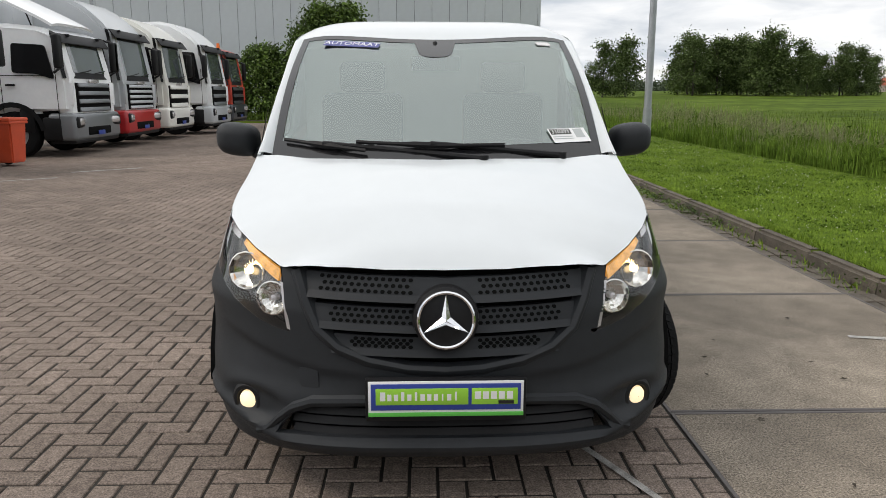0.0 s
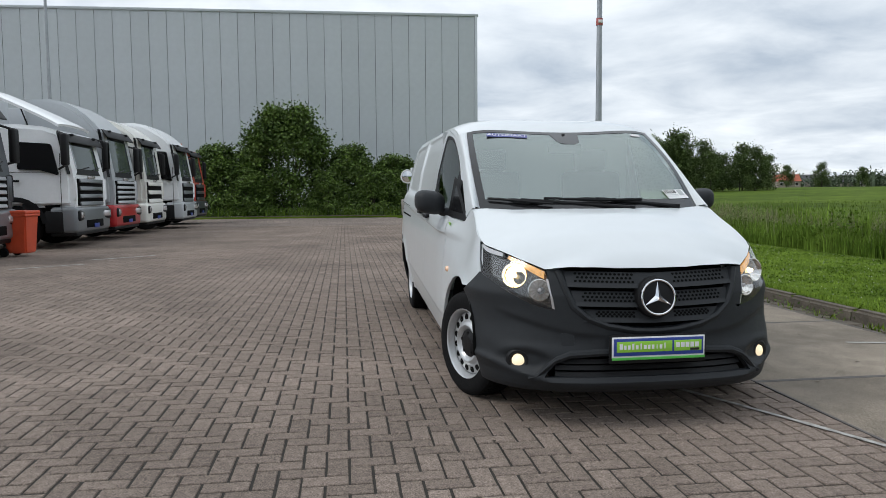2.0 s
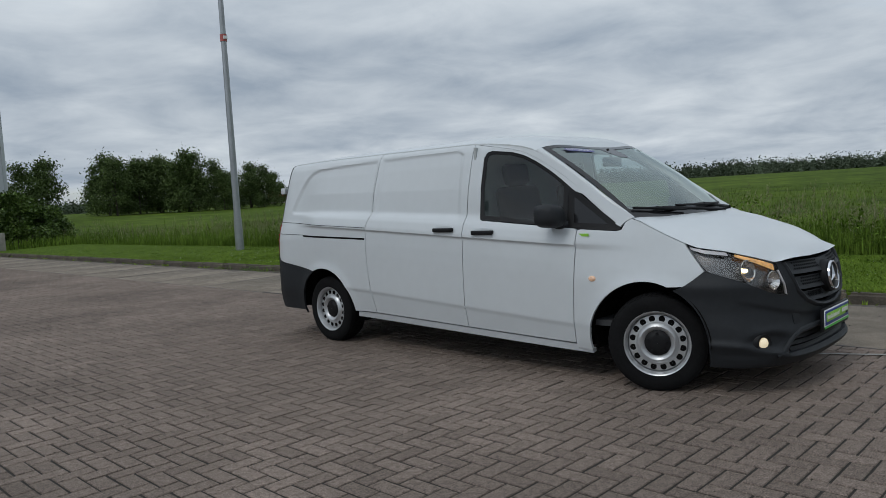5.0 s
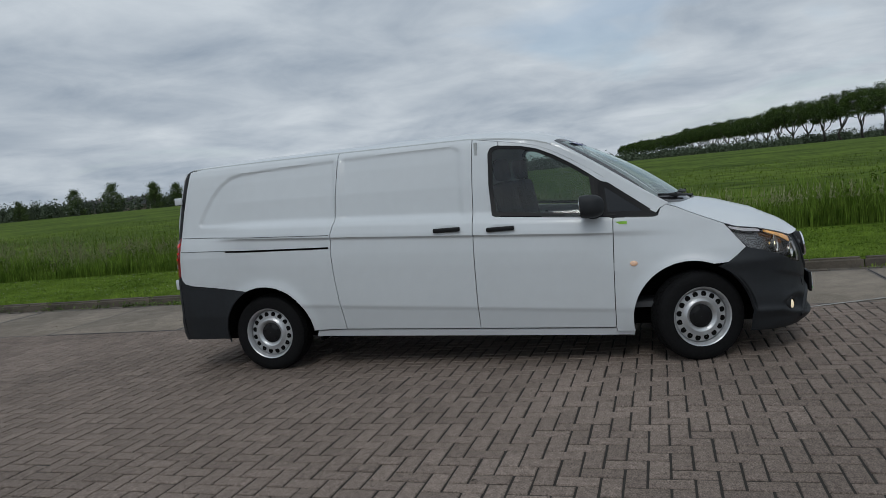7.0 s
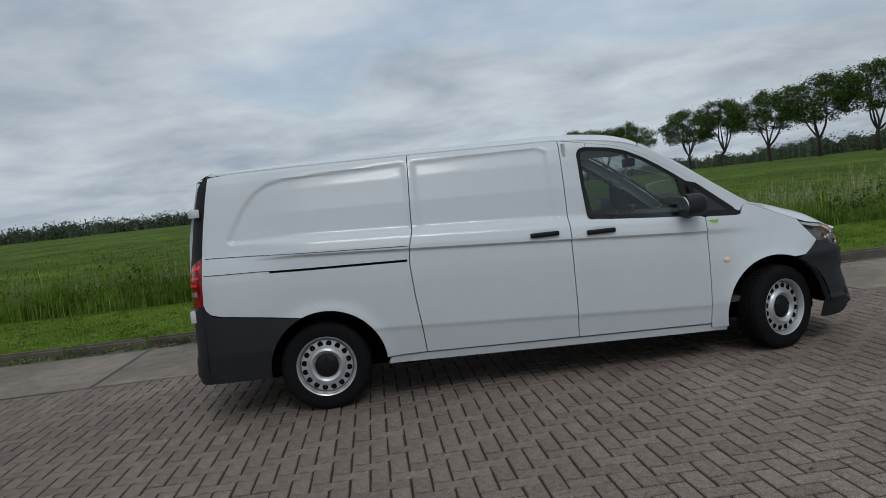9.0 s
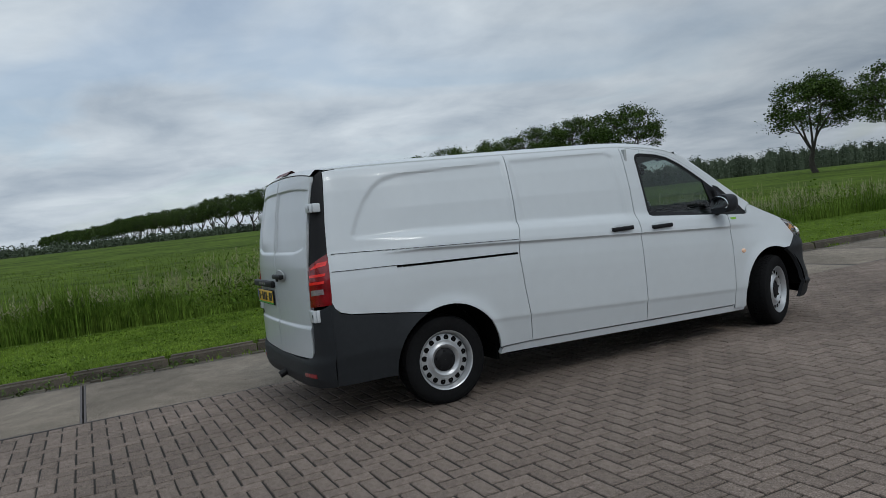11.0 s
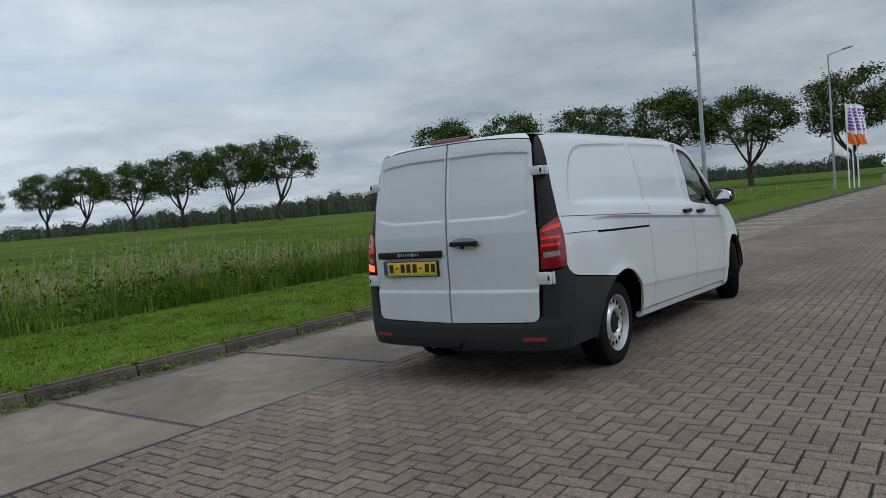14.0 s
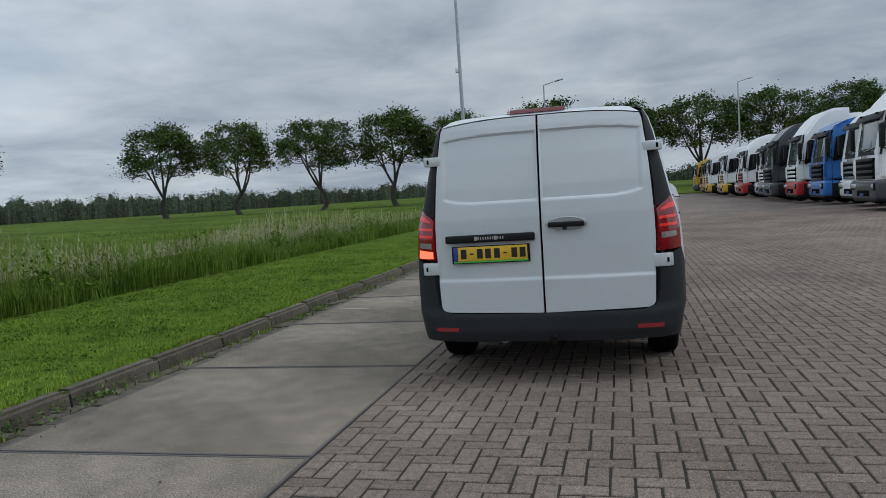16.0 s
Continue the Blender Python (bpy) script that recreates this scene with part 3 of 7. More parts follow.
def lay_bricks():
    """Herringbone at right angles to the slabs; those beside the van are parts, the rest one mesh."""
    rng = random.Random(5)
    w, gap = 0.105, 0.012
    shapes = {False: brick_shape(2 * w - gap, w - gap), True: brick_shape(w - gap, 2 * w - gap)}
    meshes = {}
    for up, (v, f) in shapes.items():
        me = bpy.data.meshes.new("brick")
        me.from_pydata(v, [], f)
        me.materials.append(M["brick"])
        meshes[up] = me
    verts, faces, singles = [], [], 0
    ni, nj = int((NEAR[1] - NEAR[0]) / w), int((NEAR[3] - NEAR[2]) / w)
    for i in range(-1, ni + 1):
        for j in range(-1, nj + 1):
            k = (i + j) % 4
            if k == 0:
                up, cx, cy, cells = False, i + 1.0, j + 0.5, ((i, j), (i + 1, j))
            elif k == 3:
                up, cx, cy, cells = True, i + 0.5, j, ((i, j - 1), (i, j))
            else:
                continue
            if any(not (0 <= a < ni and 0 <= b < nj) for a, b in cells):
                inside = [(a, b) for a, b in cells if 0 <= a < ni and 0 <= b < nj]
                if not inside:
                    continue
                x, y = NEAR[1] - (ni - inside[0][0] - 0.5) * w, NEAR[2] + (inside[0][1] + 0.5) * w
                shape = brick_shape(w - gap, w - gap)
                half = True
            else:
                x, y = NEAR[1] - (ni - cx) * w, NEAR[2] + cy * w
                shape, half = shapes[up], False
            dz = rng.gauss(0, 0.0008) + 0.0035 * noise.noise((x * 0.5, y * 0.5, 3.1)) * (1 if abs(y - 1.7) > 3.5 or x < -1.2 else 0.3)
            a = rng.gauss(0, 0.006)
            tx, ty = rng.gauss(0, 0.0025), rng.gauss(0, 0.0025)
            dx, dy = rng.gauss(0, 0.0009), rng.gauss(0, 0.0009)
            if not half and singles < 300 and -2.75 < x < -1.15 and 1.2 < y < 5.4:
                ob = new("brick", meshes[up])
                ob.parent = yard
                ob.location, ob.rotation_euler = (x + dx, y + dy, dz), (tx, ty, a)
                singles += 1
                continue
            o = len(verts)
            ca, sa = math.cos(a), math.sin(a)
            for vx, vy, vz in shape[0]:
                verts.append((x + dx + vx * ca - vy * sa, y + dy + vx * sa + vy * ca, vz + dz + vx * tx + vy * ty))
            faces += [tuple(o + q for q in f) for f in shape[1]]
    tagged(raw("bricks", verts, faces, "brick_mass", yard), kind="stuff")


def lay_slabs():
    strip = raw("slab_bed", [(SLAB0, SOUTH, -0.055), (KERB_X, SOUTH, -0.055), (KERB_X, NORTH, -0.055), (SLAB0, NORTH, -0.055)], [(0, 1, 2, 3)], "joint")
    tagged(strip, "strip of square steel-edged concrete slabs along the kerb", "paving", kind="structure")
    pitch = 1.965
    me_slab = box((0, 0, -0.04), (SLAB1 - SLAB0 - 0.038, pitch - 0.052, 0.08), 0.003)
    proto = finish("slab", me_slab, "concrete", strip)
    frame_bm = bmesh.new()
    X, Y = (SLAB1 - SLAB0) / 2, pitch / 2 - 0.007
    for cx, cy, sx, sy in ((-X + 0.009, 0, 0.018, 2 * Y), (X - 0.009, 0, 0.018, 2 * Y), (0, Y - 0.009, 2 * X - 0.036, 0.018), (0, -Y + 0.009, 2 * X - 0.036, 0.018)):
        add_box(frame_bm, (cx, cy, -0.038), (sx, sy, 0.08), 0.002, seg=1)
    fr = finish("steel_edge", frame_bm, "steel_edge", proto)
    k0 = math.floor((SOUTH - 5.89) / pitch) + 1
    rng = random.Random(9)
    first = True
    k = k0
    while 5.89 + (k + 1) * pitch < NORTH - 0.1:
        y = 5.89 + (k + 0.5) * pitch
        if first:
            ob, first = proto, False
            ob.location = ((SLAB0 + SLAB1) / 2, y, 0)
        else:
            ob = copy_thing(proto, pose((SLAB0 + SLAB1) / 2, y, rng.gauss(-0.002, 0.0025), rng.gauss(0, 0.06), rng.gauss(0, 0.08), 0))
        k += 1
    # two rows of gutter bricks between slabs and kerb
    v, f = brick_shape(0.1, 0.205)
    me = bpy.data.meshes.new("brick")
    me.from_pydata(v, [], f)
    me.materials.append(M["kerb"])
    verts, faces = [], []
    y = -74.0
    while y < NORTH:
        for x in (3.03, 3.14):
            z = -0.012 + rng.gauss(0, 0.005)
            if -4 < y < 16:
                ob = new("brick", me)
                ob.parent = strip
                ob.location, ob.rotation_euler = (x + rng.gauss(0, 0.003), y, z), (rng.gauss(0, 0.01), rng.gauss(0, 0.02), rng.gauss(0, 0.015))
            else:
                o = len(verts)
                verts += [(x + a, y + b, z + c) for a, b, c in v]
                faces += [tuple(o + q for q in g) for g in f]
        y += 0.212
    tagged(raw("gutter_bricks", verts, faces, "kerb", strip), kind="stuff")


def lay_kerb():
    kerb = raw("kerb", [(KERB_X, SOUTH, -0.06), (KERB_X + 0.15, SOUTH, -0.06), (KERB_X + 0.15, NORTH, -0.06), (KERB_X, NORTH, -0.06)], [(0, 1, 2, 3)], "kerb")
    tagged(kerb, "weathered grey-brown concrete kerb with mossy joints", "kerb", kind="structure")

    def stone():
        bm = box((0.075, 0, 0.02), (0.15, 0.985, 0.20))
        for v in bm.verts:
            if v.co.x < 0.01 and v.co.z > 0.1:
                v.co.x += 0.018
        bmesh.ops.bevel(bm, geom=[e for e in bm.edges if all(v.co.z > 0.1 for v in e.verts)], offset=0.028, segments=3, affect="EDGES")
        return bm
    proto = finish("kerb_stone", stone(), "kerb", kerb, smooth=False)
    rng = random.Random(3)
    y, first = SOUTH + 0.5, True
    while y < NORTH - 0.3:
        m = pose(KERB_X + rng.gauss(0, 0.006), y, -0.018 + rng.gauss(0, 0.005), 0, 0, rng.gauss(0, 0.4))
        if first:
            proto.matrix_basis, first = m, False
        else:
            copy_thing(proto, m)
        y += 1.0
    x = -38.0
    while x < 1.0:
        copy_thing(proto, pose(x, NORTH + rng.gauss(0, 0.01), rng.gauss(0, 0.006), 0, 0, 90 + rng.gauss(0, 0.5)))
        x += 1.0
    x = 3.0
    while x > -45:
        copy_thing(proto, pose(x, SOUTH, rng.gauss(0, 0.006), 0, 0, -90 + rng.gauss(0, 0.5)))
        x -= 1.0


def road_marks():
    """Worn pale paint: a curved line over bricks and slabs, and short bars."""
    def ribbon(name, pts, w, parent):
        verts, faces = [], []
        for i, (x, y, z) in enumerate(pts):
            d = Vector(pts[min(i + 1, len(pts) - 1)]) - Vector(pts[max(i - 1, 0)])
            n = Vector((-d.y, d.x, 0)).normalized() * w / 2 * (0.8 + 0.4 * noise.noise((x * 5, y * 5, 0)))
            verts += [(x + n.x, y + n.y, z), (x - n.x, y - n.y, z)]
        faces = [(2 * i, 2 * i + 2, 2 * i + 3, 2 * i + 1) for i in range(len(pts) - 1)]
        ob = raw(name, verts, faces, "paint_line", parent)
        return ob
    curve = []
    for i in range(25):
        t = i / 24
        y = lerp(0.0, -1.75, t)
        x = 0.40 + 0.88 * t - 0.10 * t * t
        curve.append((x, y, 0.0065))
    ribbon("painted_line", curve, 0.042, yard)
    ribbon("painted_line", [(2.43 + 0.055 * i, 1.01 - 0.012 * i, 0.004) for i in range(8)], 0.06, yard)
    ribbon("painted_line", [(-7.2 + 0.12 * i, 8.72 + 0.09 * i, 0.003) for i in range(9)], 0.10, yard)
    ribbon("painted_line", [(-6.4 + 0.12 * i, 10.3 + 0.1 * i, 0.003) for i in range(9)], 0.12, yard)


def warehouse():
    """The big grey panelled hall behind the yard."""
    hall = new("warehouse")
    tagged(hall, "large windowless warehouse clad in tall grey metal panels", "building")
    hall.location, hall.rotation_euler = (6.75, 41.4, 0), (0, 0, radians(-1.4))
    H, n, w = 12.1, 60, 1.028
    part("wall", box((-n * w / 2, 20, H / 2 - 0.1), (n * w - 0.1, 39.9, H - 0.2)), "clad_seam", hall)
    proto = part("panel", box((0, 0, H / 2), (w - 0.022, 0.06, H), 0.008, seg=1), "clad", hall, smooth=False)
    proto.location = (-w / 2 - 0.12, 0, 0)
    for i in range(1, n):
        copy_thing(proto, pose(-w / 2 - 0.12 - i * w, 0, 0))
    side = part("panel", box((0, 0, H / 2), (0.06, w - 0.022, H), 0.008, seg=1), "clad", hall, smooth=False)
    side.location = (0, 0.6, 0)
    for i in range(1, 38):
        copy_thing(side, pose(0, 0.6 + i * w, 0))
    part("corner_trim", box((-0.04, 0.0, H / 2), (0.16, 0.16, H + 0.02), 0.01), "clad", hall)
    part("roof_edge", box((-n * w / 2, 0.02, H + 0.06), (n * w + 0.2, 0.2, 0.16), 0.01), "clad", hall)
    part("roof", box((-n * w / 2, 20, H - 0.05), (n * w - 0.1, 39.9, 0.06)), "roof_dark", hall)


lay_slabs()
lay_kerb()
road_marks()
warehouse()
soil = raw("planting_bed", [(-40, NORTH + 0.15, 0.10), (1.0, NORTH + 0.15, 0.10), (9.0, 35.2, 0.13), (9.0, 39.5, 0.13), (-40, 40.5, 0.13)], [(0, 1, 2, 3, 4)], mat("bed_soil", (0.035, 0.032, 0.018), 0.95, vary=0.4, scale=2))
tagged(soil, "dark planting bed under the hedge", "ground", kind="structure")


# ---- the van: body surfaces in its own metres; front axle at y = 0, tail towards +y ----
van = new("van")
van.location, van.rotation_euler = (-0.012, 0, 0), (0, 0, radians(0.29))
tagged(van, "white panel van with dark grey bumpers, its lamps lit", "van")

PROF_B = [(0.14, 0.84), (0.20, 0.880), (0.25, 0.895), (0.30, 0.906), (0.45, 0.934), (0.462, 0.940), (0.475, 0.943), (0.60, 0.945), (0.80, 0.943), (0.90, 0.938), (0.97, 0.931),
          (1.006, 0.9265), (1.014, 0.929), (1.028, 0.9425), (1.05, 0.940), (1.12, 0.918), (1.152, 0.896), (1.184, 0.872), (1.20, 0.866), (1.40, 0.838), (1.60, 0.790), (1.70, 0.758), (1.75, 0.730), (1.80, 0.66)]
PROF_T = [(z, x) for z, x in PROF_B if z < 0.95] + [(1.0, 0.932), (1.06, 0.922), (1.12, 0.907), (1.20, 0.882), (1.40, 0.836), (1.60, 0.788), (1.70, 0.757), (1.75, 0.730), (1.80, 0.66)]
PROF_F = [(0.14, 0.83), (0.20, 0.865), (0.30, 0.895), (0.45, 0.905), (0.60, 0.900), (0.70, 0.893), (0.80, 0.873), (0.88, 0.850), (0.95, 0.832), (1.02, 0.815), (1.08, 0.798), (1.13, 0.785), (1.20, 0.765),
          (1.40, 0.735), (1.60, 0.695), (1.75, 0.67)]
NOSE_B = [(0.14, 0.62), (0.175, 0.69), (0.21, 0.738), (0.25, 0.750), (0.275, 0.742), (0.33, 0.738), (0.42, 0.738), (0.50, 0.740), (0.58, 0.738), (0.70, 0.730), (0.78, 0.712), (0.84, 0.690), (0.90, 0.63), (1.0, 0.50), (1.1, 0.36)]
TAIL_B = [(0.14, 0.36), (0.25, 0.43), (0.34, 0.455), (0.44, 0.45), (0.50, 0.430), (1.00, 0.425), (1.24, 0.400), (1.50, 0.366), (1.70, 0.334), (1.80, 0.305)]
Y_NOSE, Y_TAIL = -0.05, 4.0


def nose_n(z):
    """How square the nose is in plan: squarer low down, round at the lamps."""
    return lerp(2.9, 2.5, smooth01((z - 0.32) / 0.24))


def arch_bump(y, z):
    f = 0.0
    for cy, r0 in ((0.06, 0.405), (3.46, 0.410)):
        r = math.hypot(y - cy, z - 0.31)
        f += 0.016 * math.exp(-((r - r0) / 0.055) ** 2)
    return f


FIELDS = [[(1.695, 1.172), (2.715, 1.212), (2.72, 1.722), (1.76, 1.726), (1.705, 1.69)],
          [(2.765, 1.215), (4.055, 1.255), (4.085, 1.285), (4.03, 1.40), (3.955, 1.52), (3.87, 1.615), (3.78, 1.668), (3.66, 1.695), (3.3, 1.708), (2.765, 1.722)]]


def recess(y, z):
    """The shallow pressed fields of the side: how deep, 0 to 1."""
    best = 0.0
    if z < 1.15 or y < 1.68:
        return 0.0
    for f in FIELDS:
        inside, near = False, 9.0
        for i in range(len(f)):
            (y0, z0), (y1, z1) = f[i - 1], f[i]
            if (z0 > z) != (z1 > z) and y < (y1 - y0) * (z - z0) / (z1 - z0) + y0:
                inside = not inside
            t = max(0.0, min(1.0, ((y - y0) * (y1 - y0) + (z - z0) * (z1 - z0)) / ((y1 - y0) ** 2 + (z1 - z0) ** 2)))
            near = min(near, math.hypot(y - y0 - t * (y1 - y0), z - z0 - t * (z1 - z0)))
        if inside:
            best = max(best, smooth01(near / 0.026))
    return best


def half_width(y, z, pressed=True):
    fade = 1.0 - smooth01((z - 1.1) / 0.6)
    ze = z - 0.058 * (y - 1.6) * fade if y < 3.6 else z - 0.058 * 2.0 * fade
    x = lerp(table(PROF_F, z), table(PROF_B, ze), smooth01((y - 0.0) / (0.85 + 0.75 * smooth01((z - 1.1) / 0.4))))
    x = lerp(x, table(PROF_T, z), smooth01((y - 3.5) / 0.5))
    x += arch_bump(y, z) - (0.015 * recess(y, z) if pressed else 0.0) - 0.036 * smooth01((y - 3.5) / 0.5)
    if y < Y_NOSE:
        n = nose_n(z)
        x *= max(0.0, 1 - min(1.0, (Y_NOSE - y) / table(NOSE_B, z)) ** n) ** (1 / n)
    if y > Y_TAIL:
        x *= max(0.0, 1 - min(1.0, (y - Y_TAIL) / table(TAIL_B, z)) ** 5) ** 0.2
    return x


def side(y, z):
    return (-half_width(y, z), y, z)


def lines_slope(y, z):
    """How far the body's rising lines lift the profile at this place."""
    return 0.058 * (min(y, 3.6) - 1.6) * (1.0 - smooth01((z - 1.1) / 0.6))


def side_low(y, e):
    """The side by profile height e, so that the panel's rows follow the rising lines."""
    z = e
    for _ in range(12):
        z = e + lines_slope(y, z)
    return side(y, z)


def low(outline):
    out = []
    n = len(outline)
    for i in range(n):
        (y0, z0), (y1, z1) = outline[i - 1], outline[i]
        k = max(1, int(math.hypot(y1 - y0, z1 - z0) / 0.12))
        for j in range(1, k + 1):
            y, z = lerp(y0, y1, j / k), lerp(z0, z1, j / k)
            out.append((y, z - lines_slope(y, z)))
    return out


def nose(q, z, out=0.0):
    a = abs(q) * math.pi / 2
    w = half_width(Y_NOSE, z) + out
    e = 2 / nose_n(z)
    return (math.copysign(w * math.sin(a) ** e, q), Y_NOSE - (table(NOSE_B, z) + out) * max(0.0, math.cos(a)) ** e, z)


def nose_q(x, z):
    s = min(1.0, abs(x) / half_width(Y_NOSE, z))
    return math.copysign(math.asin(s ** (nose_n(z) / 2)) / (math.pi / 2), x)


def nose_qy(y, z):
    c = min(1.0, (Y_NOSE - y) / table(NOSE_B, z))
    return -math.acos(c ** (nose_n(z) / 2)) / (math.pi / 2)


def tail(q, z, out=0.0):
    a = abs(q) * math.pi / 2
    w = half_width(Y_TAIL, z, False) + out
    return (math.copysign(w * math.sin(a) ** 0.4, q), Y_TAIL + (table(TAIL_B, z) + out) * max(0.0, math.cos(a)) ** 0.4, z)


def tail_q(x, z):
    s = min(1.0, abs(x) / half_width(Y_TAIL, z, False))
    return math.copysign(math.asin(s ** 2.5) / (math.pi / 2), x)


def tail_qy(y, z):
    c = min(1.0, (y - Y_TAIL) / table(TAIL_B, z))
    return -math.acos(c ** 2.5) / (math.pi / 2)


HOOD_LINE = [(0.20, 1.140), (0.13, 1.115), (0.05, 1.075), (-0.05, 1.030), (-0.185, 0.972)]
LAMP_TOP = [(-0.26, 0.943, 1), (-0.746, 0.918, 0), (-0.656, 0.876, 0), (-0.555, 0.833, 0)]


def bonnet_edge():
    """The bonnet's right edge, from the windscreen to the grille, on wing and lamp."""
    pts = [Vector(side(y, z)) for y, z in HOOD_LINE]
    pts += [Vector(nose(nose_qy(v, z) if by_y else nose_q(v, z), z)) for v, z, by_y in LAMP_TOP]
    return pts


def hood_z(x, y):
    c = table([(-0.76, 0.828), (-0.735, 0.845), (-0.70, 0.880), (-0.65, 0.918), (-0.45, 1.02), (-0.19, 1.105), (0.0, 1.145), (0.25, 1.185), (0.5, 1.21)], y)
    e = table(EDGE_T, y)
    w = table(EDGE_X, y)
    return c - (c - e) * (abs(x) / w) ** 2.6


ROOF_EDGE = [(0.18, 1.145), (0.35, 1.245), (0.5, 1.335), (0.63, 1.42), (0.77, 1.518), (0.9, 1.604), (1.0, 1.660), (1.12, 1.698), (1.25, 1.722), (1.45, 1.747), (1.65, 1.762), (2.7, 1.770), (3.5, 1.771), (3.9, 1.770), (4.19, 1.764)]


EDGE_T = sorted((p.y, p.z) for p in bonnet_edge())
EDGE_X = sorted((p.y, -p.x) for p in bonnet_edge())


def roof_edge_z(y):
    return table(ROOF_EDGE, y)


def arc(cy, cz, r, a0, a1, n=18):
    return [(cy + r * math.cos(radians(lerp(a0, a1, i / n))), cz + r * math.sin(radians(lerp(a0, a1, i / n)))) for i in range(n + 1)]


def both(name, outline, fn, material, label="", **kw):
    """A panel on the right side and its mirror image on the left."""
    bm = patch(outline, fn, **kw)
    bm2 = bm.copy()
    for v in bm2.verts:
        v.co.x = -v.co.x
    a = part(name, bm, material, van, label)
    b = part(name, bm2, material, van, label)
    return a, b


CREASES = (0.45, 0.462, 0.475, 1.006, 1.014, 1.028, 1.05)


def sill_z(y):
    return 0.215 + 0.030 * (y - 0.58)


def van_side():
    top = lambda y0, y1, n=12: [(lerp(y0, y1, i / n), roof_edge_z(lerp(y0, y1, i / n))) for i in range(n + 1)]
    seam_r = [(2.74, 1.77), (2.76, 1.45), (2.77, 1.22), (2.80, 1.12), (2.815, 0.98), (2.80, 0.75), (2.77, 0.50), (2.755, 0.335)]
    seam_m = [(1.605, 1.759), (1.615, 1.35), (1.625, 0.80), (1.628, 0.30)]
    seam_f = [(0.575, 1.07), (0.59, 0.7), (0.605, 0.27)]
    # rear quarter
    rear_edge = [(4.292, 0.865), (4.284, 1.0), (4.268, 1.18), (4.244, 1.40), (4.214, 1.60), (4.19, 1.752)]
    quarter = [(4.17, 0.765)] + [(4.24, 0.785), (4.275, 0.82)] + rear_edge + top(4.18, 2.74)[1:] + seam_r[1:] + [(3.05, 0.335)] + arc(3.46, 0.31, 0.415, 176, 68, 16)[0:] + [(3.66, 0.70)]
    both("rear_quarter_panel", low(quarter), side_low, "white", gap=0.003, sa=0.016, sb=0.014, cuts=CREASES)
    sliding = top(2.74, 1.605) + seam_m[1:] + list(reversed(seam_r))[0:-1]
    doors = both("sliding_door", low(sliding), side_low, "white", gap=0.003, sa=0.02, sb=0.014, cuts=CREASES)
    # front door with its window opening left free: lower leaf and frame
    win = [(1.465, 1.162), (1.482, 1.40), (1.478, 1.64), (1.455, 1.680), (1.40, 1.690), (1.22, 1.668), (1.10, 1.635), (0.98, 1.577), (0.85, 1.497), (0.735, 1.415), (0.70, 1.40), (0.665, 1.10), (0.68, 1.097)]
    leaf = seam_m + list(reversed(seam_f)) + [(0.60, 1.083), (0.665, 1.089), (1.465, 1.155), (1.482, 1.40), (1.480, 1.64), (1.458, 1.680), (1.40, 1.690), (1.40, 1.722)]
    fronts = both("front_door", low(leaf), side_low, "white", gap=0.003, sb=0.018, cuts=CREASES)
    edge_in = [(1.40, 1.690), (1.22, 1.668), (1.10, 1.635), (0.98, 1.577), (0.85, 1.497), (0.735, 1.415), (0.63, 1.335)]
    edge_out = [(0.60, 1.355)] + [(0.72, 1.44), (0.85, 1.525), (0.98, 1.60), (1.10, 1.655), (1.22, 1.688), (1.40, 1.720)]
    for s, ob in enumerate(fronts):
        part("window_frame", patch(edge_in + edge_out, side, rim=0.02, mirror=bool(s)), "white", ob)
    # wing, with the small fixed window's frame above it
    tri = [(0.655, 1.09), (0.28, 1.068), (0.30, 1.095), (0.58, 1.315), (0.64, 1.30)]
    hood_line = HOOD_LINE
    wing = [seam_f[0], seam_f[1], seam_f[2], (0.60, 0.235), (0.475, 0.230)] + arc(0.06, 0.31, 0.415, -10, 112, 22) + [(-0.195, 0.700), (-0.255, 0.742), (-0.320, 0.798), (-0.268, 0.865), (-0.197, 0.955)] \
        + list(reversed(hood_line)) + [(0.24, 1.115), (0.262, 1.066), (0.30, 1.058), (0.55, 1.076)]
    both("front_wing", low(wing), side_low, "white", gap=0.003, sa=0.02, sb=0.018)
    pillar = [(0.63, 1.335), (0.58, 1.322), (0.30, 1.100), (0.27, 1.085), (0.255, 1.105), (0.24, 1.118), (0.20, 1.138)] + top(0.18, 0.62, 6) + [(0.63, 1.355)]
    both("pillar_panel", pillar, side, "white", rim=0.015)
    shoulder = [(0.60, 1.357)] + top(0.60, 1.602, 14) + [(1.40, 1.722), (1.22, 1.690), (1.10, 1.657), (0.98, 1.602), (0.85, 1.527), (0.72, 1.442)]
    both("cant_rail", shoulder, side, "white", rim=0.01)
    # glass, seals
    glass_in = lambda y, z, d=0.012: (-(half_width(y, z) - d), y, z)
    for s, ob in enumerate(fronts):
        part("window_pane", patch(win, glass_in, rim=0, mirror=bool(s)), "glass", ob)
        ring = inset(win, -0.004)
        inner = inset(win, 0.028)
        bm = bmesh.new()
        k = len(win)
        va = [bm.verts.new(Vector(glass_in(*p, 0.004)) * Vector((-1 if s else 1, 1, 1))) for p in ring]
        vb = [bm.verts.new(Vector(glass_in(*p, 0.009)) * Vector((-1 if s else 1, 1, 1))) for p in inner]
        for i in range(k):
            bm.faces.new((va[i], va[(i + 1) % k], vb[(i + 1) % k], vb[i]))
        part("window_seal", bm, "black", ob)
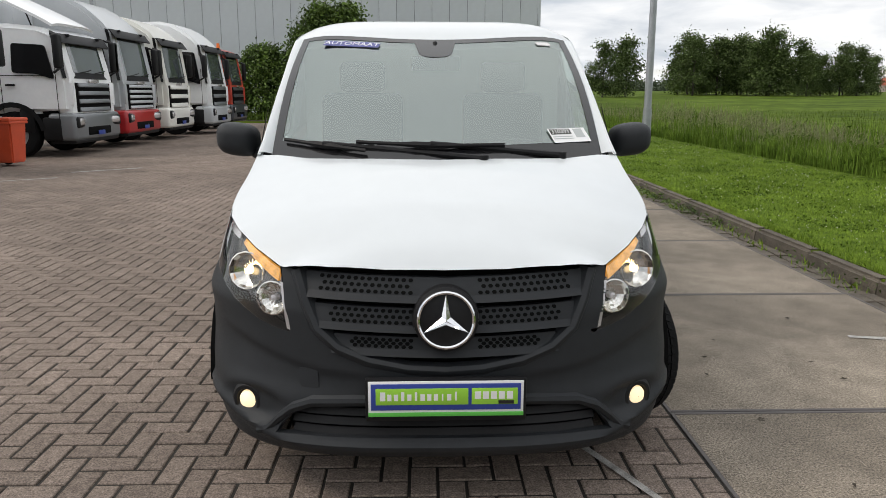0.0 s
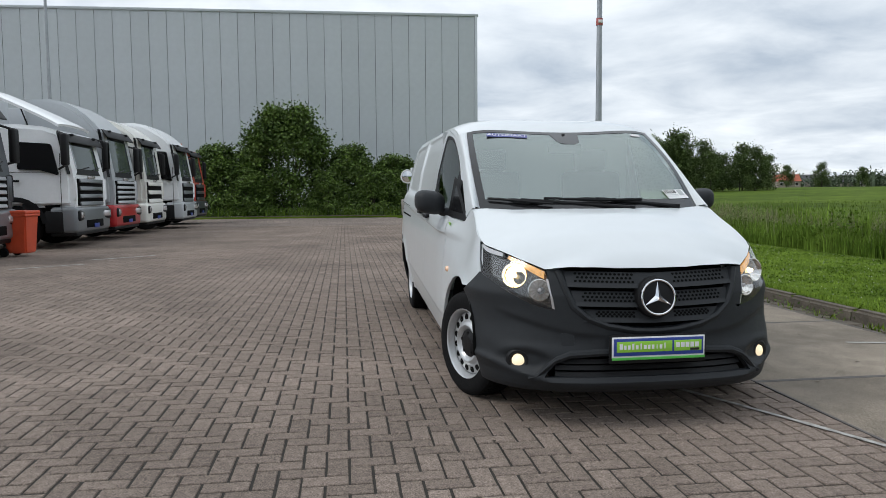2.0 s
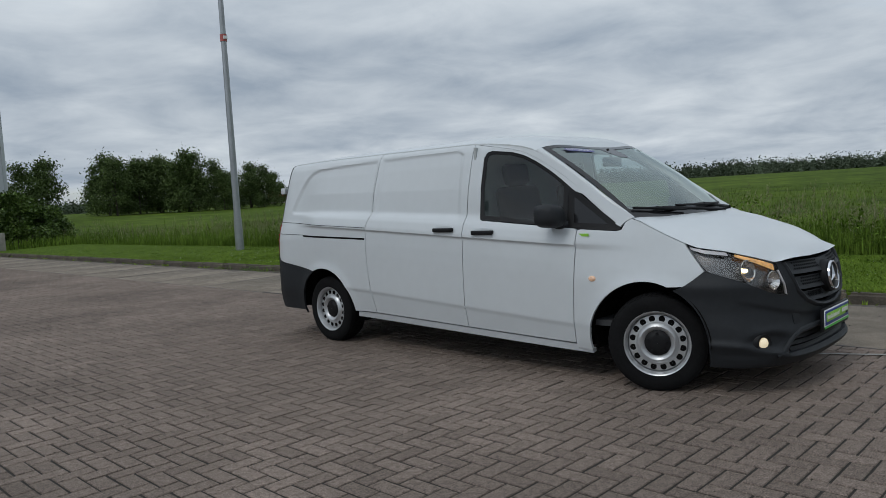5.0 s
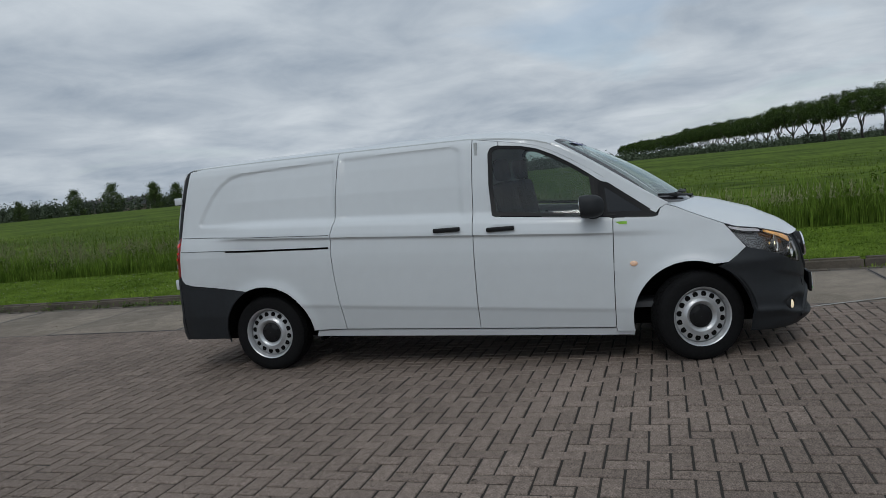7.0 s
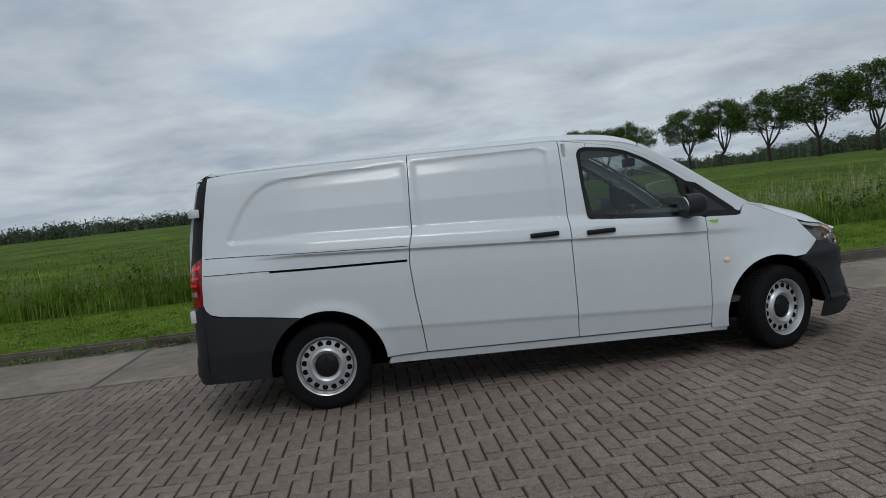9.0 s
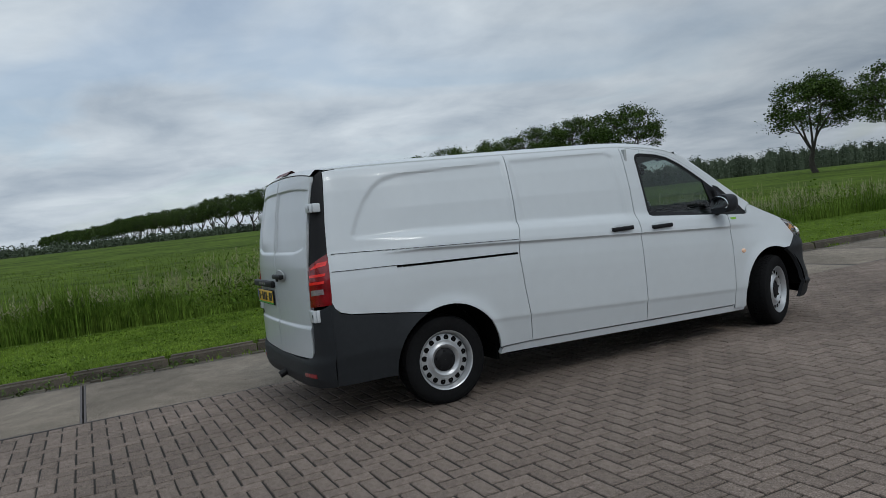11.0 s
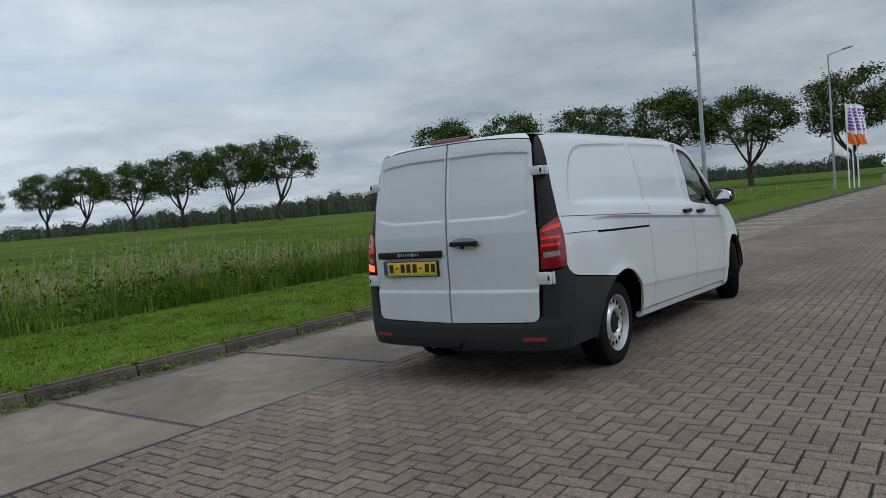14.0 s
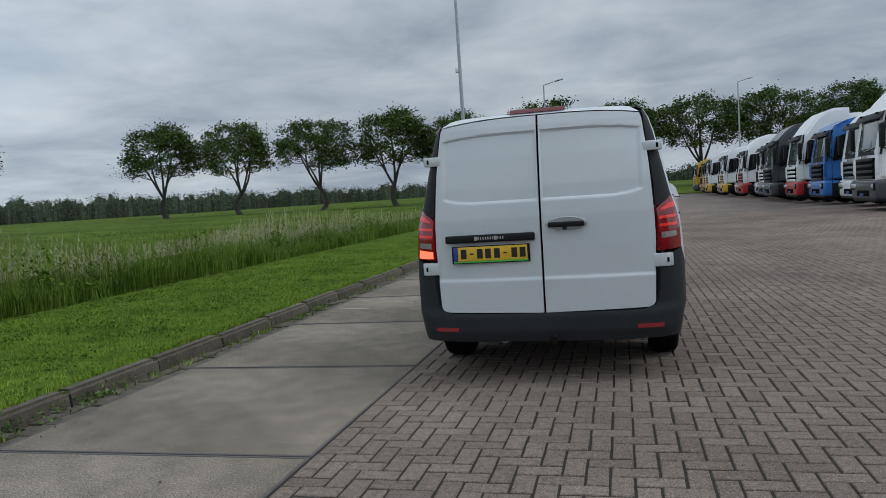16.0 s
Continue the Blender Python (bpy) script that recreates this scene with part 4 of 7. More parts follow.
        post = [(0.735, 1.415), (0.66, 1.36), (0.585, 1.31), (0.56, 1.09), (0.70, 1.098)]
        part("pillar_cover", patch(post, lambda y, z: (-(half_width(y, z) - 0.001), y, z), rim=0.015, mirror=bool(s)), "black", ob)
        t3 = [(0.64, 1.088), (0.272, 1.064), (0.285, 1.090), (0.60, 1.330), (0.66, 1.345)]
        flat_in = lambda y, z: (-(half_width(y, 1.085) - 0.006 - 0.22 * (z - 1.07)), y, z)
        part("quarter_window", patch(t3, flat_in, rim=0, mirror=bool(s)), "gloss_black", van, "dark fixed quarter window")
        ring, inner = inset(t3, -0.006), inset(t3, 0.035)
        bm = bmesh.new()
        va = [bm.verts.new(Vector(flat_in(*p)) * Vector((-1 if s else 1, 1, 1)) + Vector((0.004 if s else -0.004, 0, 0))) for p in ring]
        vb = [bm.verts.new(Vector(flat_in(*p)) * Vector((-1 if s else 1, 1, 1)) + Vector((0.001 if s else -0.001, 0, 0))) for p in inner]
        for i in range(5):
            bm.faces.new((va[i], va[(i + 1) % 5], vb[(i + 1) % 5], vb[i]))
        part("quarter_window_seal", bm, "black", van)
    # sill with a step line
    sill = [(0.475, 0.235), (0.48, 0.203)] + [(3.04, 0.278), (3.02, 0.328), (2.755, 0.330), (1.628, 0.293), (0.605, 0.262), (0.60, 0.235)]
    both("sill", sill, lambda y, z: (-(half_width(y, z) - 0.012), y, z), "white", gap=0.002, rim=0.04)
    # rear side cladding runs into the tail bumper
    # handles
    for ob2, y0, z0 in ((fronts, 1.40, 1.065), (doors, 1.82, 1.088)):
        for s, ob in enumerate(ob2):
            sg = 1 if s else -1
            x = half_width(y0, z0)
            bm = bmesh.new()
            add_lathe(bm, [(0.001, 0.0), (0.07, 0.003), (0.085, 0.0), (0.088, -0.004)], Matrix.Translation((sg * (x - 0.001), y0, z0)) @ Matrix.Rotation(radians(90 * sg), 4, "Y") @ Matrix.Diagonal((0.42, 1.30, 1.0 , 1)), 28)
            part("handle_cup", bm, "white", ob)
            bm = box((sg * (x + 0.022), y0, z0 - 0.004), (0.022, 0.215, 0.034), 0.010, seg=3)
            add_box(bm, (sg * (x + 0.008), y0 - 0.088, z0 - 0.002), (0.03, 0.03, 0.028), 0.005)
            add_box(bm, (sg * (x + 0.008), y0 + 0.088, z0 - 0.002), (0.03, 0.03, 0.028), 0.005)
            part("handle", bm, "black", ob, "black plastic pull handle")
    # slide rail and swage lines
    for s in (0, 1):
        sg = 1 if s else -1
        bm = bmesh.new()
        for i in range(24):
            a, b = lerp(2.83, 3.80, i / 24), lerp(2.83, 3.80, (i + 1) / 24)
            f = lambda y: 1.012 + 0.030 * (y - 2.82)
            add_box(bm, (sg * (half_width((a + b) / 2, f((a + b) / 2)) - 0.003), (a + b) / 2, f((a + b) / 2)), (0.012, b - a + 0.002, 0.016), 0, Matrix.Rotation(radians(1.7), 4, "X"))
        part("slide_rail", bm, "dark", van, "dark slot of the sliding-door rail")
        for z0, slope, y0, y1 in ((1.115, 0.047, 2.815, 4.24), (1.02, 0.03, 3.80, 4.26)):
            bm = bmesh.new()
            for i in range(30):
                a, b = lerp(y0, y1, i / 30), lerp(y0, y1, (i + 1) / 30)
                z = z0 + slope * ((a + b) / 2 - 2.82)
                add_box(bm, (sg * (half_width((a + b) / 2, z) - 0.0030), (a + b) / 2, z), (0.013, b - a + 0.003, 0.0032), 0, Matrix.Rotation(slope, 4, "X"))
            part("panel_joint", bm, "dark", van)
        # side indicator
        x = half_width(0.45, 0.735)
        bm = bmesh.new()
        add_lathe(bm, [(0.001, 0.016), (0.016, 0.013), (0.024, 0.004), (0.026, -0.004)], Matrix.Translation((sg * x, 0.45, 0.735)) @ Matrix.Rotation(radians(90 * sg), 4, "Y") @ Matrix.Diagonal((0.8, 1.1, 1, 1)), 20)
        part("side_indicator", bm, mat("side_indicator_lens", (0.70, 0.48, 0.34), 0.2, emit=(1.0, 0.5, 0.25), power=0.12, coat=0.6) if not s else "clear_lens", van, "small oval amber side lamp")
    part("door_sticker", box((-half_width(0.535, 1.035) - 0.001, 0.52, 1.035), (0.002, 0.085, 0.02)), "plate_green", van, "small green sticker")


def bumper_face(a, z):
    """The nose with its pressed fog-lamp pockets and the proud lip below them."""
    x = abs(nose(a, z)[0])
    pocket = smooth01(1.6 - 1.5 * math.hypot((x - 0.665) / 0.135, (z - 0.352) / 0.072))
    lip_z = 0.245 + 0.10 * smooth01((x - 0.45) / 0.45)
    lip = math.exp(-((z - lip_z) / 0.022) ** 2) if x < 0.9 else 0.0
    under = smooth01((lip_z - 0.02 - z) / 0.04)
    ridge = table([(0.20, 0.500), (0.40, 0.512), (0.56, 0.545), (0.70, 0.588), (0.90, 0.658)], x)
    flank = smooth01((ridge - z) / 0.030) * smooth01((z - 0.395) / 0.07) * smooth01((x - 0.18) / 0.2) * (1 - smooth01((x - 0.70) / 0.14))
    return nose(a, z, 0.014 * lip - 0.024 * pocket - 0.006 * under - 0.011 * flank)


def van_front():
    q, qy = nose_q, nose_qy
    X = lambda x, z: (q(x, z), z)
    Y = lambda y, z: (qy(y, z), z)
    lamp_low = [X(-0.515, 0.624), X(-0.57, 0.634), X(-0.63, 0.652), X(-0.69, 0.684), X(-0.738, 0.713), X(-0.79, 0.750), Y(-0.33, 0.794), Y(-0.272, 0.860)]
    lamp_in = [X(-0.515, 0.624), X(-0.524, 0.68), X(-0.537, 0.74), X(-0.555, 0.833)]
    lamp_top = [X(-0.555, 0.833), X(-0.656, 0.876), X(-0.746, 0.918), Y(-0.26, 0.943), Y(-0.197, 0.958)]
    arch_pts = [(y, z) for y, z in arc(0.06, 0.31, 0.415, 118, 196, 12)]
    bump = [(0, 0.190), (0, 0.278), X(-0.30, 0.278), X(-0.50, 0.275), X(-0.572, 0.272), X(-0.562, 0.297), X(-0.515, 0.348), X(-0.45, 0.376), X(-0.30, 0.388), (0, 0.392),
            (0, 0.512), X(-0.12, 0.518), X(-0.25, 0.541), X(-0.35, 0.582), X(-0.42, 0.645), X(-0.456, 0.73), X(-0.478, 0.80), X(-0.488, 0.828),
            X(-0.52, 0.834), X(-0.548, 0.832)] + list(reversed(lamp_in))[1:] + lamp_low[1:-1] + [Y(-0.312, 0.794), Y(-0.252, 0.738), Y(-0.192, 0.697)] + [Y(min(y, -0.06), z) for y, z in arch_pts] \
        + [Y(-0.36, 0.195), X(-0.80, 0.192), X(-0.6, 0.190), X(-0.3, 0.190)]
    bm = patch(bump, bumper_face, sa=0.016, sb=0.012, rim=0.03, inward=(0, 0.3, 0.5))
    bm2 = patch([(-a, b) for a, b in bump], bumper_face, sa=0.016, sb=0.012, rim=0.03, inward=(0, 0.3, 0.5))
    me = bpy.data.meshes.new("tmp")
    bm2.to_mesh(me)
    bm2.free()
    bm.from_mesh(me)
    bpy.data.meshes.remove(me)
    bmesh.ops.delete(bm, geom=[f for f in bm.faces if all(abs(v.co.x) < 2e-4 for v in f.verts)], context="FACES")
    bmesh.ops.remove_doubles(bm, verts=[v for v in bm.verts if abs(v.co.x) < 1e-3], dist=1e-3)
    bumper = part("front_bumper", bm, "plastic", van, "unpainted dark grey front bumper")
    # near-black sheet behind the grille and the lower intake, standing in for their shade
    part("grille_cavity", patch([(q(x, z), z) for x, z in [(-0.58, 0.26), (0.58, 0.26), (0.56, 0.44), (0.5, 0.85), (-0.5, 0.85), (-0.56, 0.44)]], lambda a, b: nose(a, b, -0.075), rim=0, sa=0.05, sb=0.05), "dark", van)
    grille = new("grille")
    grille.parent = van
    hole_v, hole_f = [], []

    def bar(name, x0, x1, z0, z1, out0, out1, material, parent, drop=0.0, th=0.02):
        """A bowed bar between two heights, leaning from out0 (top) to out1 (bottom)."""
        def f(u, v):
            x = lerp(x0, x1, u)
            zz = lerp(z0, z1, v) - drop * (abs(x) / 0.45) ** 1.0 * -1
            return Vector(nose(q(x, zz), zz, lerp(out0, out1, v)))
        n = 16
        bm = grid(f, n, 3)
        r = bmesh.ops.extrude_face_region(bm, geom=bm.faces[:])
        for v in [g for g in r["geom"] if isinstance(g, bmesh.types.BMVert)]:
            v.co.y += th
        return part(name, bm, material, parent)
    for s in (-1, 1):
        for z1, z0, xo, xi, rows in ((0.815, 0.738, 0.470, 0.0, 3), (0.716, 0.640, 0.440, 0.0, 3), (0.620, 0.560, 0.375, 0.0, 3)):
            bar("slat", s * xo, s * xi, z1, z0 + 0.022, -0.018, -0.006, "plastic", grille, 0.012)
            bar("slat_lip", s * xo, s * xi, z0 + 0.022, z0, -0.006, 0.006, "plastic", grille, 0.012)
            for r in range(rows):
                z = lerp(z1 - 0.010, z0 + 0.030, r / (rows - 1))
                x = 0.115 + (0.0115 if r % 2 else 0.0)
                lim = xo - 0.055
                while x < lim:
                    o = len(hole_v)
                    c = Vector(nose(q(s * x, z), z, -0.0115 + 0.004 * (r - 1)))
                    d = 0.0084
                    for k in range(6):
                        a = k * math.pi / 3
                        p = Vector(nose(q(s * x + d * math.cos(a), z), z + 0.012 * x / 0.45 + 0.78 * d * math.sin(a), lerp(-0.018, -0.006, (z1 - z - 0.78 * d * math.sin(a)) / (z1 - z0 - 0.022)) + 0.0022))
                        hole_v.append(tuple(p))
                    hole_f.append(tuple(o + k for k in range(6)))
                    x += 0.023
    ho = raw("grille_mesh", hole_v, hole_f, "dark", grille)
    ho["kind"] = "stuff"
    gp = [(-0.492, 0.832), (-0.480, 0.800), (-0.460, 0.735), (-0.424, 0.648), (-0.352, 0.586), (-0.25, 0.547), (-0.12, 0.523), (0, 0.517)]
    gp += [(-x, z) for x, z in reversed(gp[:-1])]
    bm = bmesh.new()
    rows = []
    for i, (x, z) in enumerate(gp):
        d = Vector(gp[min(i + 1, len(gp) - 1)]) - Vector(gp[max(i - 1, 0)])
        n = Vector((d.y, -d.x)).normalized()
        rows.append([bm.verts.new(nose(q(x + n.x * w, z + n.y * w), z + n.y * w, o)) for w, o in ((-0.016, -0.03), (-0.012, 0.004), (0.0, 0.013), (0.012, 0.010), (0.026, -0.004))])
    for a, b in zip(rows, rows[1:]):
        for i in range(4):
            bm.faces.new((a[i], a[i + 1], b[i + 1], b[i]))
    part("grille_frame", bm, "plastic", grille)
    # chrome-rimmed round emblem
    c = Vector((0, -0.802, 0.695))
    tilt = Matrix.Translation(c) @ Matrix.Rotation(radians(90 - 7), 4, "X")
    emblem = part("emblem_disc", add_lathe(bmesh.new(), [(0.001, 0.012), (0.085, 0.012), (0.105, 0.0), (0.110, -0.05)], tilt, 40), "black", grille, "black round emblem bowl")
    bm = add_lathe(bmesh.new(), [(0.083, 0.012), (0.084, 0.020), (0.089, 0.023), (0.094, 0.020), (0.096, 0.010)], tilt, 48)
    part("emblem_ring", bm, "chrome", emblem, "chrome ring")
    bm = bmesh.new()
    for k in range(3):
        a = radians(90 + 120 * k)
        tip = Vector((0.084 * math.cos(a), 0.084 * math.sin(a), 0.014))
        l = Vector((0.017 * math.cos(a + 1.047), 0.017 * math.sin(a + 1.047), 0.013))
        r = Vector((0.017 * math.cos(a - 1.047), 0.017 * math.sin(a - 1.047), 0.013))
        top = Vector((0, 0, 0.027))
        vs = [bm.verts.new(tilt @ p) for p in (tip, l, top, r)]
        bm.faces.new((vs[0], vs[1], vs[2]))
        bm.faces.new((vs[0], vs[2], vs[3]))
    part("emblem_star", bm, "chrome", emblem, "chrome three-pointed shape", smooth=False)
    # lower intake slats
    for z in (0.290, 0.324, 0.358):
        bar("intake_slat", -0.53, 0.53, z + 0.010, z - 0.012, -0.030, -0.018, "black", bumper)
    # raised lip over the intake, running down to the fog lamps
    path = [(-0.645, 0.262), (-0.605, 0.278), (-0.562, 0.325), (-0.515, 0.366), (-0.445, 0.394), (-0.30, 0.404), (-0.15, 0.407), (0, 0.408)]
    path += [(-x, z) for x, z in reversed(path[:-1])]
    bm = bmesh.new()
    rows = []
    for x, z in path:
        rows.append([bm.verts.new(nose(q(x, z + dz), z + dz, o)) for dz, o in ((-0.020, -0.02), (-0.014, 0.006), (0.0, 0.014), (0.014, 0.010), (0.024, -0.004))])
    for a, b in zip(rows, rows[1:]):
        for i in range(4):
            bm.faces.new((a[i], a[i + 1], b[i + 1], b[i]))
    part("intake_lip", bm, "plastic", bumper)
    # fog lamps in their bowls
    for s in (-1, 1):
        z = 0.345
        p = Vector(nose(q(s * 0.705, z), z, -0.012))
        n = Vector((s * 0.42, -0.9, 0.02)).normalized()
        m = Matrix.Translation(p) @ n.to_track_quat("Z", "Y").to_matrix().to_4x4()
        part("fog_bowl", add_lathe(bmesh.new(), [(0.037, -0.03), (0.044, -0.002), (0.056, -0.002), (0.068, -0.012), (0.074, -0.026)], m, 30), "black", bumper)
        part("fog_lamp", add_lathe(bmesh.new(), [(0.001, 0.002), (0.022, 0.0), (0.034, -0.006), (0.037, -0.014)], m, 28), mat("fog_lamp_lit", (0.9, 0.85, 0.7), 0.1, emit=(1.0, 0.76, 0.42), power=0.45), van, "lit warm fog lamp")
    # towing-eye cover
    z = 0.475
    oc = [(q(x, z2), z2) for x, z2 in rounded([(-0.49, 0.440), (-0.425, 0.440), (-0.43, 0.505), (-0.495, 0.505)], 0.008, 3)]
    part("tow_cover", patch(oc, lambda a, b: nose(a, b, -0.0070), rim=0.004, inward=(0, 0.3, 0.5)), "plastic", bumper)
    # headlamps
    lamp = lamp_low + [Y(-0.225, 0.920)] + list(reversed(lamp_top)) + list(reversed(lamp_in))[1:-1]
    for s in (0, 1):
        k = 1 if s else -1
        hl = part("headlamp", patch(lamp, lambda a, b: nose(a, b, -0.05), rim=0, sa=0.03, sb=0.03, mirror=bool(s)), mat("lamp_inside", (0.14, 0.135, 0.13), 0.22, 0.8, vary=0.35, scale=5), van, "clear headlamp with lit bulb and amber indicator")
        bm = bmesh.new()
        n = len(lamp)
        flip = Vector((-1 if s else 1, 1, 1))
        a1 = [bm.verts.new(Vector(nose(*p, -0.05)) * flip) for p in lamp]
        b1 = [bm.verts.new(Vector(nose(*p, -0.002)) * flip) for p in lamp]
        for i in range(n):
            bm.faces.new((a1[i], a1[(i + 1) % n], b1[(i + 1) % n], b1[i]))
        part("lamp_housing", bm, "black", hl)
        cover = part("lamp_cover", patch(lamp, lambda a, b: nose(a, b, 0.002), rim=0, sa=0.03, sb=0.03, mirror=bool(s)), "glass_lamp", hl, "clear lamp cover")
        cover.visible_shadow = False
        for x, z, r, lit in ((-0.722, 0.790, 0.066, True), (-0.606, 0.722, 0.056, False)):
            p = Vector(nose(q(x, z), z, -0.045)) * Vector((-1 if s else 1, 1, 1))
            nrm = Vector((k * 0.30, -1, 0.12)).normalized()
            m = Matrix.Translation(p) @ nrm.to_track_quat("Z", "Y").to_matrix().to_4x4()
            bowl = part("lamp_bowl", add_lathe(bmesh.new(), [(0.012, -0.010), (r * 0.38, -0.004), (r * 0.62, 0.006), (r * 0.84, 0.018), (r, 0.032), (r + 0.004, 0.030)], m, 15), "reflector", hl, smooth=False)
            part("bulb", add_lathe(bmesh.new(), [(0.001, 0.026), (0.010, 0.022), (0.013, 0.008), (0.013, -0.008)], m, 16), "lamp_warm" if lit else "clear_lens", hl, "lit bulb" if lit else "")
        strip = [X(-0.562, 0.822), X(-0.64, 0.860), X(-0.715, 0.894), X(-0.725, 0.880), X(-0.65, 0.832), X(-0.570, 0.785)]
        part("indicator", patch(strip, lambda a, b: nose(a, b, -0.012), rim=0.012, sa=0.02, sb=0.02, mirror=bool(s), inward=(0, 0.3, 0.6)), mat("front_indicator", (0.62, 0.36, 0.12), 0.2, emit=(1.0, 0.42, 0.06), power=0.25, coat=0.5, vary=0.6, scale=22), hl, "lit amber indicator strip")
        edge = [X(-0.742, 0.908), Y(-0.30, 0.928), Y(-0.215, 0.948), Y(-0.225, 0.930), Y(-0.31, 0.905), X(-0.745, 0.888)]
        part("daylight_strip", patch(edge, lambda a, b: nose(a, b, -0.012), rim=0.01, sa=0.02, sb=0.02, mirror=bool(s), inward=(0, 0.3, 0.6)), "clear_lens", hl)
        inn = [X(-0.519, 0.630), X(-0.529, 0.70), X(-0.545, 0.785), X(-0.556, 0.785), X(-0.540, 0.70), X(-0.532, 0.635)]
        part("trim_strip", patch(inn, lambda a, b: nose(a, b, -0.004), rim=0.01, sa=0.02, sb=0.02, mirror=bool(s), inward=(0, 0.3, 0.6)), "clear_lens", hl)
    # bonnet
    edge = [(p.x, p.y) for p in reversed(bonnet_edge())]
    half = [(0.0, -0.742), (-0.2, -0.738), (-0.38, -0.722), (-0.48, -0.700), (-0.535, -0.672)] + edge + [(-0.70, 0.175), (-0.55, 0.09), (-0.35, 0.02), (-0.15, -0.02), (0, -0.03)]
    outline = half[:-1] + [(0, -0.03)] + [(-x, y) for x, y in reversed(half[1:-1])]

    def hood(x, y):
        lead = smooth01((abs(x) - 0.5) / 0.2)
        z = hood_z(x, y)
        return (x, y, z)
    part("bonnet", patch(outline, hood, sa=0.03, sb=0.03, rim=0.022, gap=0.003, inward=(0, 0.1, 0.3)), "white", van)
    # cowl under the wipers
    def cowl(u, v):
        x = lerp(-0.76, 0.76, u)
        y0 = -0.045 + 0.25 * (abs(x) / 0.74) ** 2.0
        y = y0 + 0.13 * v
        return (x, y, hood_z(x, y0) - 0.022 + 0.012 * v)
    part("cowl", grid(cowl, 24, 3), "black", van)
    # number plate holder and its coloured card
    holder = part("plate_holder", box((0, -0.818, 0.430), (0.525, 0.022, 0.148), 0.006), "black", van, "black front plate holder")
    card = part("plate_card", box((0, -0.831, 0.442), (0.505, 0.005, 0.108), 0.002), "white_plain", holder, "white card with green and blue fields")
    part("blue_field", box((0, -0.8345, 0.443), (0.487, 0.003, 0.090), 0.001), "plate_blue", card)
    part("green_field", box((-0.078, -0.8365, 0.445), (0.300, 0.003, 0.056), 0.001), "plate_green", card)
    part("green_field", box((0.158, -0.8365, 0.445), (0.150, 0.003, 0.056), 0.001), "plate_green", card)
    part("green_edge", box((0, -0.8345, 0.383), (0.505, 0.004, 0.013), 0.001), "green_edge", card)
    for i, w in enumerate((0.022, 0.018, 0.018, 0.014, 0.018, 0.010, 0.020, 0.018, 0.018, 0.006, 0.018, 0.008)):
        bm = box((-0.205 + 0.0215 * i, -0.8385, 0.443 + (0.004 if i in (0, 3, 5, 11) else 0)), (w * 0.75, 0.001, 0.022 + (0.008 if i in (0, 3, 5, 11) else 0)))
        part("pale_bar", bm, "white_plain", card)
    for i in range(5):
        part("pale_bar", box((0.103 + 0.026 * i, -0.8385, 0.449), (0.020, 0.001, 0.026)), "white_plain", card)
    part("dark_bar", box((0.195, -0.8388, 0.425), (0.050, 0.001, 0.012)), "ink", card)


ROOF_Y1 = 4.285


def roof_point(u, v):
    """u from -1 to 1 across, v from 0 (windscreen) to 1 (tail)."""
    yf = 0.885 + 0.115 * abs(u) ** 2.2
    yr = ROOF_Y1 - 0.12 * abs(u) ** 4
    y = lerp(yf, yr, v)
    e = roof_edge_z(y)
    w = half_width(min(y, 4.18), e)
    crown = table([(0.88, 0.082), (1.2, 0.080), (1.65, 0.064), (2.5, 0.056), (3.6, 0.046), (4.0, 0.034), (4.30, 0.020)], y)
    return Vector((u * w, y, e + crown * (1 - abs(u) ** 6)))


def screen_edge(v):
    """The windscreen's right edge, from cowl (0) to roof (1)."""
    a, b = Vector((-0.735, 0.235, 1.142)), roof_point(-0.925, 0)
    p = a.lerp(b, v)
    return p + Vector((-0.012, -0.006, 0.022)) * math.sin(math.pi * v)


def screen_point(u, v):
    """Windscreen surface: u from -1 to 1, v from cowl to roof."""
    e = screen_edge(v)
    bot = Vector((0.735 * u, -0.005 + 0.24 * abs(u) ** 2.1, 1.130 + 0.012 * abs(u)))
    top = roof_point(0.925 * u, 0)
    p = bot.lerp(top, v)
    return p + Vector((0.012 * u, -0.022 * (1 - abs(u) ** 2) - 0.006, 0.030)) * math.sin(math.pi * v)


